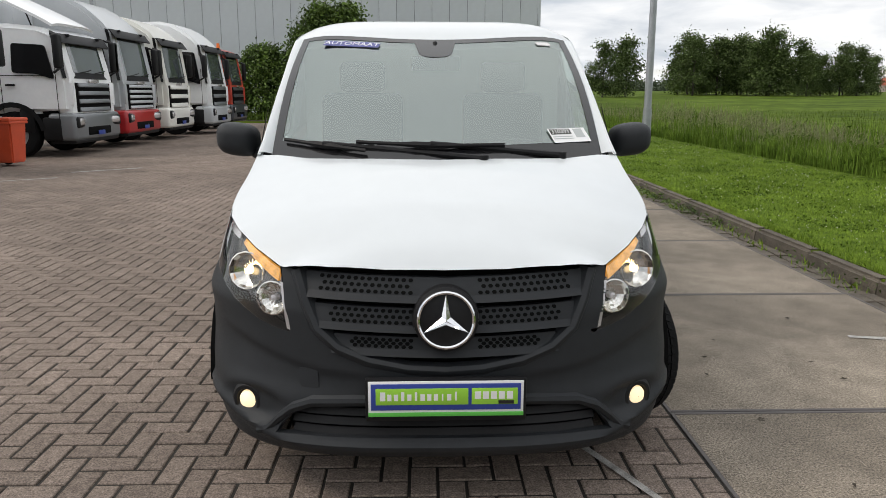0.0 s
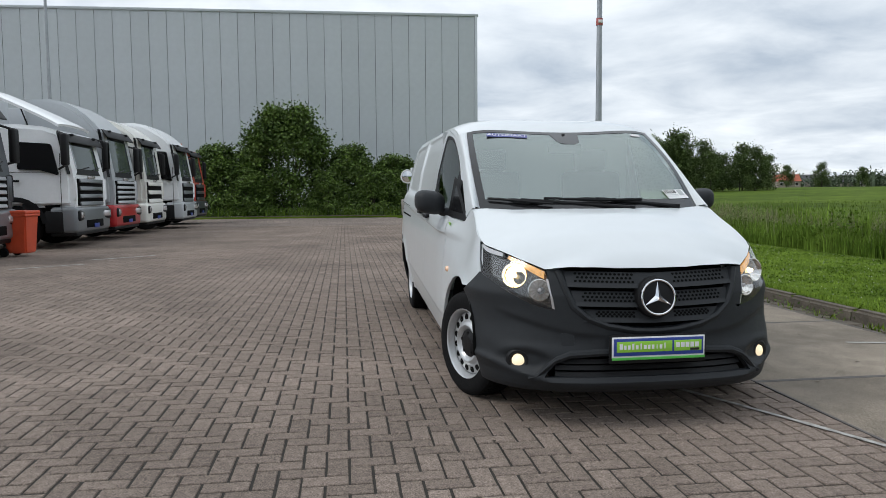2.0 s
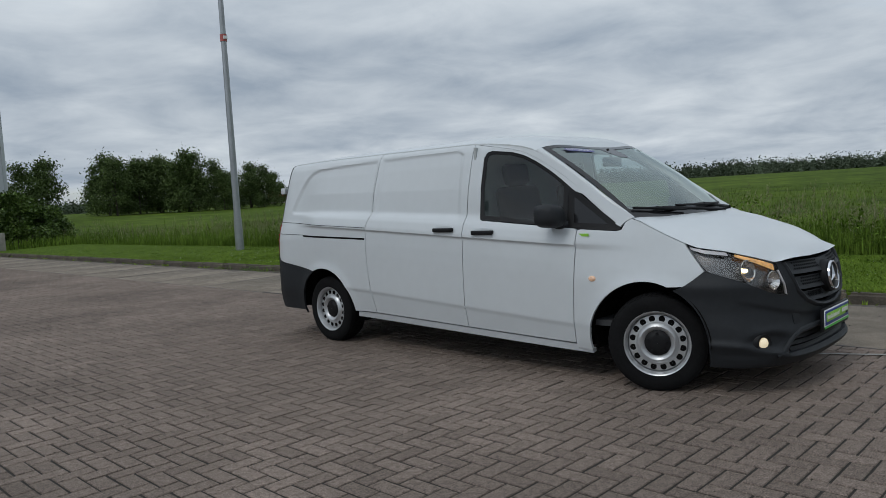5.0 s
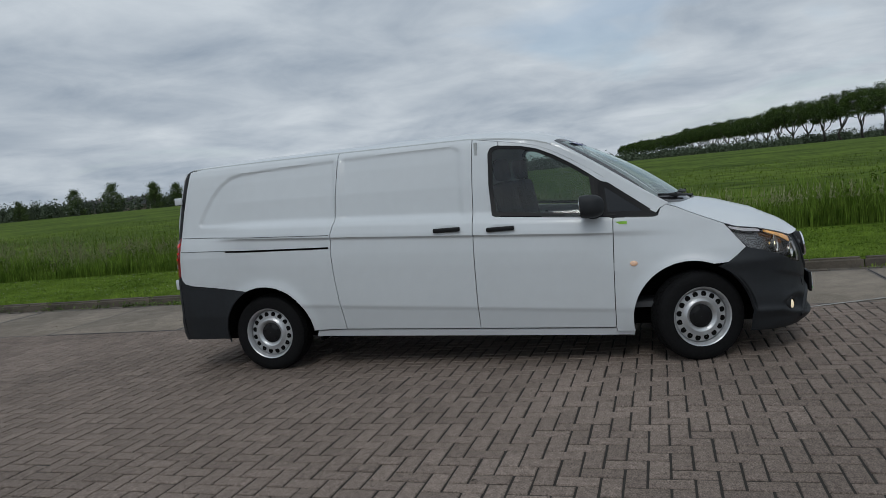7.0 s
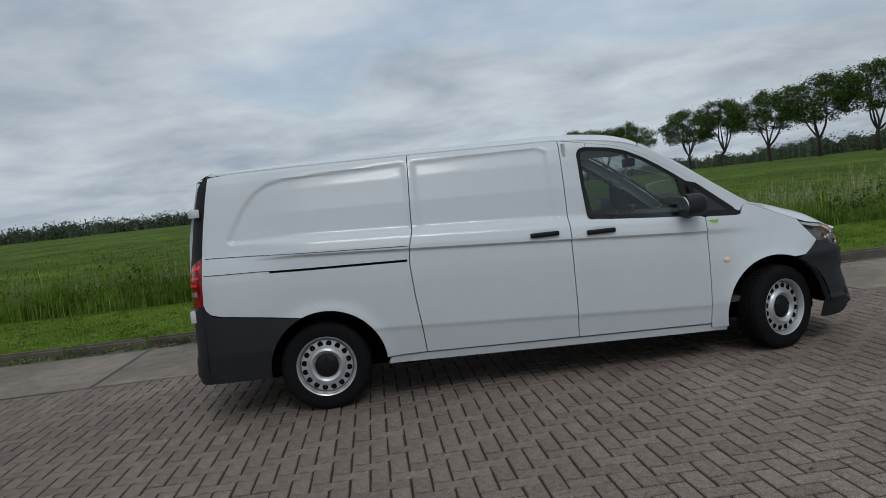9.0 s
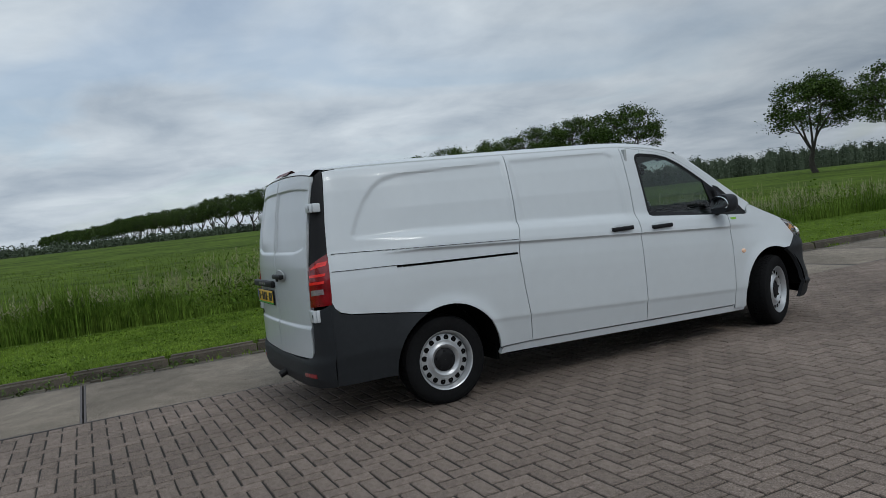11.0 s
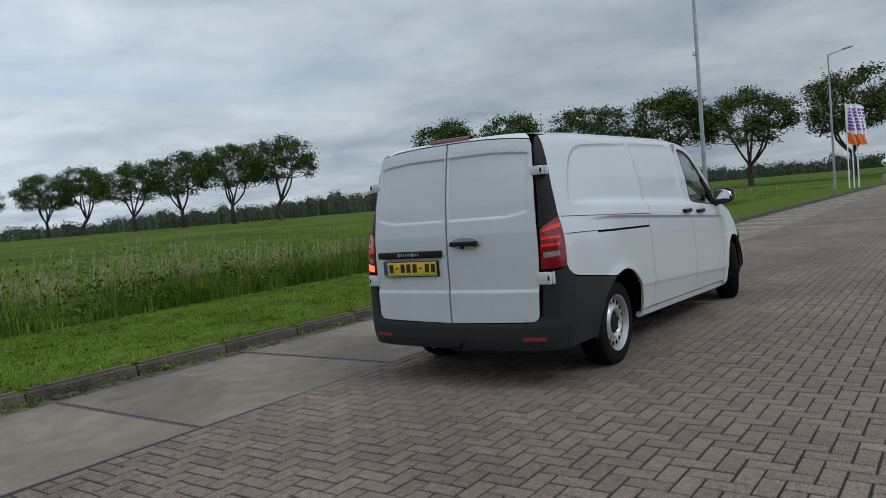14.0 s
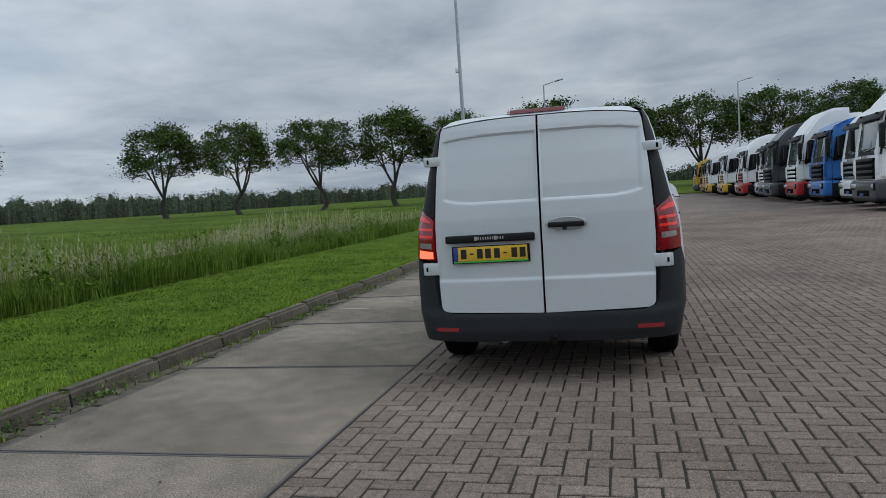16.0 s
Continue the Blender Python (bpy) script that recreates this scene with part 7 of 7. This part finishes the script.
# ---- posts, signs, houses ----
def lamp_post(label, x, y, h, arm=0.0, turn=0.0, band=None, box_z=None):
    t = new("lamp_post")
    tagged(t, label, "lamp post")
    t.location, t.rotation_euler = (x, y, ground_height(x, y)), (0, 0, radians(turn))
    part("pole", cyl((0, 0, -0.1), (0, 0, h), 0.105, 0.055, 16), "steel", t)
    part("base_sleeve", cyl((0, 0, 0), (0, 0, 0.9), 0.125, 0.115, 16), "steel", t)
    if arm:
        bm = cyl((0, 0, h - 0.02), (arm * 0.6, 0, h + 0.22), 0.045, 0.035, 10)
        part("arm", bm, "steel", t)
        part("lamp_head", box((arm * 0.85, 0, h + 0.30), (0.75, 0.24, 0.11), 0.04, Matrix.Rotation(radians(-10), 4, "Y")), "steel", t)
    else:
        part("lamp_head", box((0, 0, h + 0.04), (0.5, 0.28, 0.12), 0.04), "steel", t)
    if band:
        part("red_band", cyl((0, 0, band - 0.10), (0, 0, band + 0.10), 0.098, 0.097, 16), mat("faded_red_band", (0.40, 0.10, 0.09), 0.6), t, "faded red band")
        part("sign_plate", box((0, -0.10, band), (0.13, 0.02, 0.09), 0.005), "white_plain", t)
    if box_z:
        part("camera_box", box((0.13, 0, box_z), (0.16, 0.14, 0.20), 0.03), "white_plain", t)
    return t


lamp_post("tall grey galvanised lamp post with a red band", 5.97, 16.9, 12.0, band=6.12)
lamp_post("tall grey galvanised lamp post beside the meadow", 6.40, -24.5, 13.0, box_z=7.0)
lamp_post("grey street lamp with a short bent arm", 5.6, -56.5, 10.5, arm=1.6, turn=180)
lamp_post("grey street lamp behind the truck row", -13.0, -74.0, 11.5, arm=1.5, turn=200)
lamp_post("grey lamp post before the warehouse wall", -14.8, 31.5, 11.6)


def traffic_mirror(x, y, turn, label):
    t = new("traffic_mirror")
    tagged(t, label, "traffic mirror")
    t.location, t.rotation_euler = (x, y, ground_height(x, y)), (0, 0, radians(turn))
    part("base_block", box((0, 0, 0.40), (0.60, 0.60, 0.82), 0.03), "block", t, "concrete base block")
    part("pole", cyl((0, 0, 0.7), (0, 0, 2.25), 0.04, seg=12), "steel", t)
    m = Matrix.Translation((0, -0.09, 1.95)) @ Matrix.Rotation(radians(90), 4, "X")
    part("rim", add_lathe(bmesh.new(), [(0.30, 0.0), (0.345, 0.0), (0.36, 0.02), (0.345, 0.05), (0.30, 0.045)], m, 32), "white_plain", t, "white round rim")
    part("mirror_glass", add_lathe(bmesh.new(), [(0.001, 0.075), (0.15, 0.06), (0.30, 0.02)], m, 32), "mirror", t)


traffic_mirror(1.62, 33.0, 0, "round convex traffic mirror on a concrete block")
traffic_mirror(3.6, -75.2, 180, "round traffic mirror on a concrete block by the exit")


def barrier():
    t = new("barrier")
    tagged(t, "low corrugated grey barrier with an orange top rail", "barrier")
    t.location = (2.62, 33.1, 0.0)
    bm = bmesh.new()
    for i in range(13):
        add_cyl(bm, (-0.66 + 0.11 * i, 0, 0.05), (-0.66 + 0.11 * i, 0, 0.64), 0.06, seg=8)
    part("sheet", bm, "steel", t)
    part("top_rail", box((0, 0, 0.70), (1.45, 0.14, 0.10), 0.03), "orange", t, "orange top rail")
    b = finish("concrete_block", box((0, 0, 0.40), (0.66, 0.62, 0.82), 0.03, Matrix.Rotation(0.25, 4, "Z")), "block")
    b.location = (3.72, 32.9, 0.05)
    tagged(b, "rough grey concrete block at the end of the barrier", "concrete block")
    s = new("warning_post")
    tagged(s, "short post with a faded red and white board", "sign")
    s.location = (3.70, 32.9, 0.87)
    part("board", box((0, -0.03, 0.28), (0.30, 0.03, 0.56), 0.008, Matrix.Rotation(0.12, 4, "Y")), "block", s)
    part("red_stripe", box((0.02, -0.05, 0.28), (0.14, 0.01, 0.30), 0.003, Matrix.Rotation(0.12, 4, "Y")), mat("faded_red", (0.35, 0.12, 0.08), 0.7, vary=0.2), s)


barrier()


def flag(x, y, h, turn):
    t = new("banner_flag")
    tagged(t, "tall purple, white and orange banner flag on a white pole", "flag", "company flags")
    t.location, t.rotation_euler = (x, y, ground_height(x, y)), (0, 0, radians(turn))
    part("pole", cyl((0, 0, -0.1), (0, 0, h), 0.055, 0.035, 10), "white_plain", t)
    def cloth(z0, z1, name, material):
        part(name, grid(lambda a, b: (0.05 + 0.95 * a, 0.10 * math.sin(5 * a + 3 * b), lerp(z0, z1, b) - 0.25 * a), 10, 8), material, t)
    purple = mat("flag_purple", (0.16, 0.06, 0.34), 0.8, vary=0.15, scale=3)
    orange = mat("flag_orange", (0.75, 0.16, 0.03), 0.8, vary=0.1, scale=3)
    cloth(h - 2.3, h - 0.1, "upper_cloth", M["white_plain"])
    cloth(h - 3.1, h - 2.3, "lower_cloth", orange)
    for k in range(7):
        part("purple_bar", box((0.54, 0.02, h - 0.55 - 0.25 * k), (0.55, 0.22, 0.15), 0, Matrix.Rotation(radians(14), 4, "Y")), purple, t)


for fx, fy, ft in ((4.50, -55.7, 238), (4.25, -56.4, 230), (4.00, -57.1, 235)):
    flag(fx, fy, 6.6, ft)


def house(label, az, d, w, dep, h, roof, eye=(-0.9, -4.4)):
    a = radians(az)
    x, y = eye[0] + d * math.sin(a), eye[1] + d * math.cos(a)
    t = new("house")
    tagged(t, label, "house", "houses across the meadow")
    t.location, t.rotation_euler = (x, y, ground_height(x, y) - 0.2), (0, 0, -a + 0.3)
    part("wall", box((0, 0, h / 2), (w, dep, h)), "house_wall", t)
    bm = bmesh.new()
    v = [bm.verts.new(p) for p in ((-w / 2 - 0.3, -dep / 2 - 0.4, h - 0.1), (w / 2 + 0.3, -dep / 2 - 0.4, h - 0.1), (w / 2 + 0.3, dep / 2 + 0.4, h - 0.1), (-w / 2 - 0.3, dep / 2 + 0.4, h - 0.1), (-w / 2 - 0.3, 0, h + dep * 0.42), (w / 2 + 0.3, 0, h + dep * 0.42))]
    for f in ((0, 1, 5, 4), (2, 3, 4, 5), (0, 4, 3), (1, 2, 5), (0, 3, 2, 1)):
        bm.faces.new([v[i] for i in f])
    part("roof", bm, roof, t, smooth=False)
    part("chimney", box((w * 0.3, 0, h + dep * 0.42 + 0.2), (0.7, 0.7, 1.4)), "house_wall", t)
    for k in range(3):
        wn = part("window", box((-w / 3 + k * w / 3, -dep / 2 - 0.03, h * 0.55), (1.1, 0.1, 1.2), 0.02), "white_plain", t)
        part("pane", box((-w / 3 + k * w / 3, -dep / 2 - 0.09, h * 0.55), (0.9, 0.03, 1.0)), "gloss_black", wn)


house("farmhouse with a red tiled roof across the meadow", 32.6, 300, 8, 6, 2.4, "roof_red")
house("dark-roofed house across the meadow", 34.0, 340, 9, 7, 2.4, "roof_dark")
house("dark-roofed barn beside the houses", 36.6, 350, 9, 7, 2.2, "roof_dark")
house("dark-roofed house among distant trees", 48.0, 356, 10, 8, 2.6, "roof_dark", (-6, 0))
house("pale house with a dark roof far across the meadow", 51.0, 358, 12, 8, 2.8, "roof_dark", (-6, 0))
house("pale farm shed with a dark roof far off", 83.5, 372, 16, 7, 1.2, "roof_dark", (-6, 0))


def wheelie_bin():
    t = new("wheelie_bin")
    tagged(t, "bright orange plastic wheelie bin between parked trucks", "bin")
    t.location, t.rotation_euler, t.scale = (-8.15, 11.55, 0), (0, 0, radians(80)), (0.88, 0.88, 0.88)
    bm = bmesh.new()
    bmesh.ops.create_cube(bm, size=1)
    for v in bm.verts:
        k = 0.80 if v.co.z < 0 else 1.0
        v.co = Vector((v.co.x * 0.52 * k, v.co.y * 0.58 * k, 0.08 + (v.co.z + 0.5) * 0.90))
    bmesh.ops.bevel(bm, geom=bm.edges[:], offset=0.03, segments=2, affect="EDGES")
    part("tub", bm, "orange", t)
    part("lid", box((0, 0.01, 1.02), (0.60, 0.66, 0.08), 0.03), "orange", t)
    part("rim", box((0, 0, 0.955), (0.58, 0.63, 0.06), 0.015), "orange", t)
    part("handle_bar", cyl((-0.24, 0.36, 0.98), (0.24, 0.36, 0.98), 0.018, seg=10), "orange", t)
    for s in (-1, 1):
        part("wheel", cyl((s * 0.22, 0.26, 0.10), (s * 0.28, 0.26, 0.10), 0.10, seg=20), "rubber", t)


wheelie_bin()


def litter():
    """Dry leaves and bits of soil lying on the paving."""
    rng = random.Random(17)
    verts, faces = [], []
    for k in range(150):
        x, y = (rng.uniform(1.1, 2.95), rng.uniform(-6, 14)) if k % 2 else (rng.uniform(-7, 1.0), rng.uniform(-7, 12))
        q, a, o = rng.uniform(0.008, 0.026), rng.random() * 6.283, len(verts)
        c, d = math.cos(a), math.sin(a)
        for u, w, z in ((-1, 0, 0.007), (-0.2, 0.45, 0.012), (1, 0.1, 0.008), (0.1, -0.4, 0.010)):
            verts.append((x + q * (u * c - w * d), y + q * (u * d + w * c), z))
        faces.append((o, o + 1, o + 2, o + 3))
    ob = raw("litter", verts, faces, mat("dry_leaf", (0.035, 0.026, 0.016), 0.9, vary=0.4, scale=9))
    tagged(ob, "dry leaves and crumbs of soil on the paving", "litter", kind="stuff")


litter()


# ---- parked trucks ----
PAINT = {}


def paint(c, key):
    if key not in PAINT:
        PAINT[key] = mat("truck_paint_" + key, c, 0.32, vary=0.03, scale=1.5, coat=0.4)
    return PAINT[key]


def truck(label, nose_x, y, main, lower, H=3.5, bumper=None, visor="black", tall=True, box_h=0.0, deflector=False, orange_lamp=False, slats=4, window=True, lean=0.16, blunt=0.0):
    """A tractor or rigid truck seen nose first; the nose points to +x."""
    t = new("truck")
    tagged(t, label, "truck", "parked trucks")
    t.location = (nose_x, y, 0)
    W, D = 2.46, 2.15
    bumper = bumper or lower
    base, belt, top = 0.95, 1.78, min(H - 0.35, 2.92)
    prof = [(0.0, base), (0.0, belt - 0.30), (-0.03, belt), (-lean - 0.06, top), (-lean - 0.16, top + 0.10)]
    if tall:
        prof += [(lerp(-lean - 0.26, -1.55, u), lerp(top + 0.22, H + 0.18, math.sin(u * math.pi / 2) ** 0.9)) for u in (0.0, 0.2, 0.4, 0.65, 1.0)]
    else:
        prof += [(-0.62, top + 0.20), (-1.2, top + 0.25), (-1.6, top + 0.25)]
    roof = H + 0.18 if tall else top + 0.25
    prof += [(-D, roof - 0.02), (-D, base)]
    bm = bmesh.new()
    for s in (-1, 1):
        bm.faces.new([bm.verts.new((x, s * W / 2, z)) for x, z in prof])
    bm.verts.ensure_lookup_table()
    n = len(prof)
    for i in range(n):
        bm.faces.new((bm.verts[i], bm.verts[(i + 1) % n], bm.verts[n + (i + 1) % n], bm.verts[n + i]))
    for v in bm.verts:
        if v.co.x > -0.5:
            v.co.y *= 0.965
        if v.co.z > top + 0.05:
            v.co.y *= 1 - 0.09 * min(1, (v.co.z - top) / 0.8)
    bmesh.ops.recalc_face_normals(bm, faces=bm.faces)
    long_edges = [e for e in bm.edges if abs(e.verts[0].co.y - e.verts[1].co.y) < 0.5]
    bmesh.ops.bevel(bm, geom=long_edges, offset=0.10, segments=4, affect="EDGES")
    part("cab", bm, main, t, sharp=30)
    # bumper with a dark lower intake
    bm = box((-0.22, 0, 0.66), (0.60, W - 0.02, 0.60), 0.09, seg=3)
    part("bumper", bm, bumper, t)
    part("bumper_intake", box((0.07, 0, 0.55), (0.04, W * 0.50, 0.20), 0.03), "dark", t)
    part("lower_lip", box((-0.25, 0, 0.34), (0.58, W - 0.14, 0.10), 0.04), "black", t)
    f = lambda z: lerp(-0.03, -lean - 0.06, (z - belt) / (top - belt))
    def scr(a, b, wide=0.10, lo=0.05, hi=0.03, out=0.012):
        z = lerp(belt + lo, top - hi, b)
        return (f(z) + out - 0.10 * abs(2 * a - 1) ** 5, lerp(-W / 2 + wide, W / 2 - wide, a), z)
    ws = part("windscreen", grid(lambda a, b: scr(a, b, 0.12, 0.06, 0.09, 0.022), 14, 6), "truck_glass", t, "dark reflecting windscreen, some sky sheen in its colour")
    part("windscreen_frame", grid(lambda a, b: scr(a, b, 0.035, -0.07, -0.06), 14, 6), "black", t)
    part("wheel_well", box((-1.15, 0, 0.78), (1.7, 2.2, 0.5), 0.03), "dark", t)
    for k in (-0.5, 0.25):
        part("wiper", cyl((f(belt + 0.1) + 0.04, k, belt + 0.06), (f(belt + 0.2) + 0.04, k + 0.55, belt + 0.13), 0.014, seg=6), "black", ws)
    if visor:
        bm = box((f(top) + 0.08, 0, top - 0.05), (0.26, W - 0.04, 0.03), 0.012, Matrix.Rotation(radians(55), 4, "Y"))
        part("sun_visor", bm, visor, t, "dark tinted sun visor")
        for k in (-0.75, 0.75):
            part("visor_bracket", box((f(top) + 0.04, k, top + 0.03), (0.16, 0.04, 0.06), 0.01), visor, t)
    # grille: a dark field with slats
    g0, g1 = 0.98, belt - 0.16
    part("grille_field", box((0.002, 0, (g0 + g1) / 2), (0.03, W * 0.72, g1 - g0), 0.01), "dark", t)
    for i in range(slats):
        z = lerp(g1 - 0.05, g0 + 0.05, i / max(1, slats - 1))
        part("grille_slat", box((0.022, 0, z), (0.05, W * 0.64, 0.62 * (g1 - g0) / slats), 0.018, Matrix.Rotation(radians(-18), 4, "Y")), lower if blunt == 0 else "black", t)
    for s in (-1, 1):
        part("corner_vane", box((-0.015, s * (W / 2 - 0.22), (g0 + g1) / 2 + 0.08), (0.05, 0.20, g1 - g0 - 0.10), 0.05, Matrix.Rotation(s * -0.25, 4, "Z"), 3), main, t)
        part("headlamp_field", box((0.050, s * (W / 2 - 0.33), 0.76), (0.10, 0.50, 0.25), 0.05, Matrix.Rotation(s * -0.14, 4, "Z"), 3), "black", t)
        part("door_step", box((-0.95, s * (W / 2 - 0.05), 0.80), (0.30, 0.06, 0.50), 0.02), "black", t)
        part("side_line", box((-0.85, s * (W / 2 + 0.002), belt - 0.02), (1.15, 0.006, 0.016)), "dark", t)
        bm = bmesh.new()
        for k in range(12):
            a0, a1 = radians(lerp(8, 172, k / 12)), radians(lerp(8, 172, (k + 1) / 12))
            q = [(-1.25 + r * math.cos(a), s * yy, 0.5 + r * math.sin(a)) for a, r, yy in ((a0, 0.60, W / 2), (a1, 0.60, W / 2), (a1, 0.60, W / 2 - 0.4), (a0, 0.60, W / 2 - 0.4))]
            bm.faces.new([bm.verts.new(p) for p in q])
            q = [(-1.25 + r * math.cos(a), s * (W / 2 + 0.004), 0.5 + r * math.sin(a)) for a, r in ((a0, 0.59), (a1, 0.59), (a1, 0.70), (a0, 0.70))]
            bm.faces.new([bm.verts.new(p) for p in q])
        part("wheel_arch", bm, "black", t, smooth=False)
    part("badge", box((0.035, 0, belt - 0.12), (0.02, 0.5, 0.07), 0.005), "clear_lens", t, "plain pale badge bar")
    part("plate", box((0.12, 0, 0.50), (0.012, 0.34, 0.10), 0.003), "plate_blue", t)
    for s in (-1, 1):
        part("headlamp", box((0.066, s * (W / 2 - 0.34), 0.77), (0.11, 0.40, 0.18), 0.06, Matrix.Rotation(s * -0.14, 4, "Z"), 3), "clear_lens", t)
        if window:
            w3 = [(-0.27, belt - 0.10), (-0.36 - lean * 0.4, top - 0.20), (-1.12, top - 0.16), (-1.16, belt + 0.04), (-0.66, belt + 0.02)]
            bm = bmesh.new()
            v0 = [bm.verts.new((x, s * (W / 2 - (0.0 if z < top - 0.3 else 0.004) + 0.004), z)) for x, z in rounded(w3, 0.07, 4)]
            bm.faces.new(v0)
            r = bmesh.ops.extrude_face_region(bm, geom=bm.faces[:])
            for v in [g for g in r["geom"] if isinstance(g, bmesh.types.BMVert)]:
                v.co.y -= s * 0.03
            part("side_window", bm, "gloss_black", t, "dark side window", smooth=False)
        for x in (-0.24, -1.42):
            part("door_gap", box((x, s * (W / 2 + 0.001), (base + belt) / 2 + 0.15), (0.012, 0.006, belt - base + 0.5)), "dark", t)
        part("door_handle", box((-1.22, s * (W / 2 + 0.015), belt - 0.22), (0.20, 0.03, 0.05), 0.01), "black", t)
        mr = new("mirror")
        mr.parent = t
        part("mirror_housing", box((-0.05, s * (W / 2 + 0.20), belt + 0.48), (0.14, 0.24, 0.72), 0.05, seg=3), "black", mr)
        part("mirror_arm", cyl((-0.05, s * (W / 2 + 0.15), belt + 0.82), (-0.28, s * (W / 2 - 0.05), belt + 0.90), 0.025, seg=8), "black", mr)
        part("mirror_arm", cyl((-0.05, s * (W / 2 + 0.15), belt + 0.14), (-0.28, s * (W / 2 - 0.05), belt + 0.05), 0.025, seg=8), "black", mr)
        part("step", box((-0.42, s * (W / 2 - 0.14), 0.62), (0.42, 0.28, 0.50), 0.04), "black", t)
        for x in (-1.25, -4.6):
            wh = new("wheel")
            wh.parent = t
            wh.matrix_local = Matrix.Translation((x, s * 1.05, 0.5)) @ Matrix.Rotation(radians(-90 * s), 4, "X")
            part("tyre", add_lathe(bmesh.new(), [(0.28, -0.14), (0.34, -0.15), (0.46, -0.145), (0.50, -0.11), (0.50, 0.11), (0.46, 0.145), (0.34, 0.15), (0.28, 0.14)], seg=28), "rubber", wh)
            part("rim", add_lathe(bmesh.new(), [(0.285, 0.14), (0.26, 0.10), (0.20, 0.06), (0.12, 0.09), (0.09, 0.15), (0.001, 0.16)], seg=24), "silver", wh)
    part("chassis", box((-3.3, 0, 0.80), (6.0, 0.9, 0.28), 0.02), "dark", t)
    if tall and box_h == 0:
        for s in (-1, 1):
            part("side_fairing", box((-2.35, s * (W / 2 - 0.05), (base + H) / 2), (0.5, 0.05, H - base - 0.2), 0.02), main, t)
    if box_h:
        part("cargo_box", box((-4.9, 0, (1.05 + box_h) / 2), (5.2, 2.5, box_h - 1.05), 0.04), paint((0.62, 0.64, 0.66), "box"), t, "pale grey box body")
    if deflector:
        board = grid(lambda a, b: (lerp(-0.30, -1.95, b), lerp(-1.02, 1.02, a), lerp(top + 0.30, 3.70, b ** 0.9) - 0.05 * abs(2 * a - 1) ** 4), 10, 10)
        r = bmesh.ops.extrude_face_region(board, geom=board.faces[:])
        for v in [g for g in r["geom"] if isinstance(g, bmesh.types.BMVert)]:
            v.co += Vector((-0.03, 0, -0.05))
        part("deflector", board, main, t, "white raised roof deflector board")
        for s in (-1, 1):
            part("stay", cyl((-1.7, s * 1.0, top + 0.2), (-1.95, s * 1.0, 3.55), 0.018, seg=6), "black", t)
    if orange_lamp:
        part("beacon", cyl((-0.9, 0.8, roof - 0.02), (-0.9, 0.8, roof + 0.22), 0.08, 0.06, 12), mat("beacon_orange", (0.7, 0.18, 0.03), 0.3), t)
    return t


def trucks():
    white, silver = paint((0.86, 0.87, 0.88), "white"), paint((0.46, 0.48, 0.50), "silver")
    cream, red = paint((0.78, 0.77, 0.72), "cream"), paint((0.42, 0.016, 0.02), "red")
    orange_red, dark = paint((0.55, 0.06, 0.035), "orange_red"), paint((0.05, 0.055, 0.065), "dark")
    blue, yellow = paint((0.03, 0.16, 0.48), "blue"), paint((0.60, 0.38, 0.03), "yellow")
    grey = paint((0.16, 0.17, 0.18), "grey")
    truck("dark grey tractor truck with silver grille slats", -8.3, 10.5, dark, silver, 3.6, bumper=grey, slats=5)
    truck("white rigid truck, raised roof deflector, pale box body", -7.75, 14.6, white, grey, 2.95, bumper=grey, tall=False, box_h=3.7, deflector=True, slats=4, lean=0.14)
    truck("silver tractor truck with a red lower bumper", -7.75, 17.5, silver, silver, 3.6, bumper=red, slats=5)
    truck("cream white tractor truck with a high roof", -7.72, 20.6, cream, cream, 3.45, slats=3, lean=0.12)
    truck("white tractor truck with dark visor and grey bumper", -7.3, 23.7, white, grey, 3.55, bumper=silver, slats=3)
    truck("orange-red tipper truck with a black bumper", -7.6, 27.6, orange_red, dark, 3.3, bumper=dark, tall=False, orange_lamp=True, slats=3)
    row = (("white tractor truck with a black grille and front", white, dark, dark, 3.75), ("white tractor truck with a grey grille", white, dark, white, 3.45),
           ("blue truck with a low roof", blue, blue, blue, 3.2), ("white tractor truck with a red bumper", white, white, red, 3.85), ("plain black tractor truck parked in line", dark, dark, dark, 3.6),
           ("white tractor truck with a dark bumper", white, white, grey, 3.3), ("white tractor truck with a silver grille", white, silver, white, 3.3), ("white high-roof tractor truck with a red bumper", white, red, red, 3.7),
           ("plain white tractor truck with grey grille", white, grey, white, 3.4), ("white truck with a yellow bumper", white, yellow, yellow, 3.4), ("cream tractor truck with cream bumper", cream, cream, cream, 3.5), ("white truck with yellow lower front", white, yellow, yellow, 3.5),
           ("red tractor truck with red bumper", red, red, red, 3.5), ("white truck with a red bumper", white, red, red, 3.6), ("yellow truck with a white roof", yellow, yellow, yellow, 3.4), ("yellow tractor truck with dark bumper", yellow, yellow, dark, 3.4))
    rng = random.Random(6)
    y = -16.2
    for i, (label, a, b, c, h) in enumerate(row):
        truck(label, -8.1 + rng.gauss(0, 0.25), y, a, b, h, bumper=c, slats=4, blunt=0.0 if i % 2 else 1.0)
        y -= 3.55 + (0.6 if i > 8 else 0)


trucks()


lay_bricks()
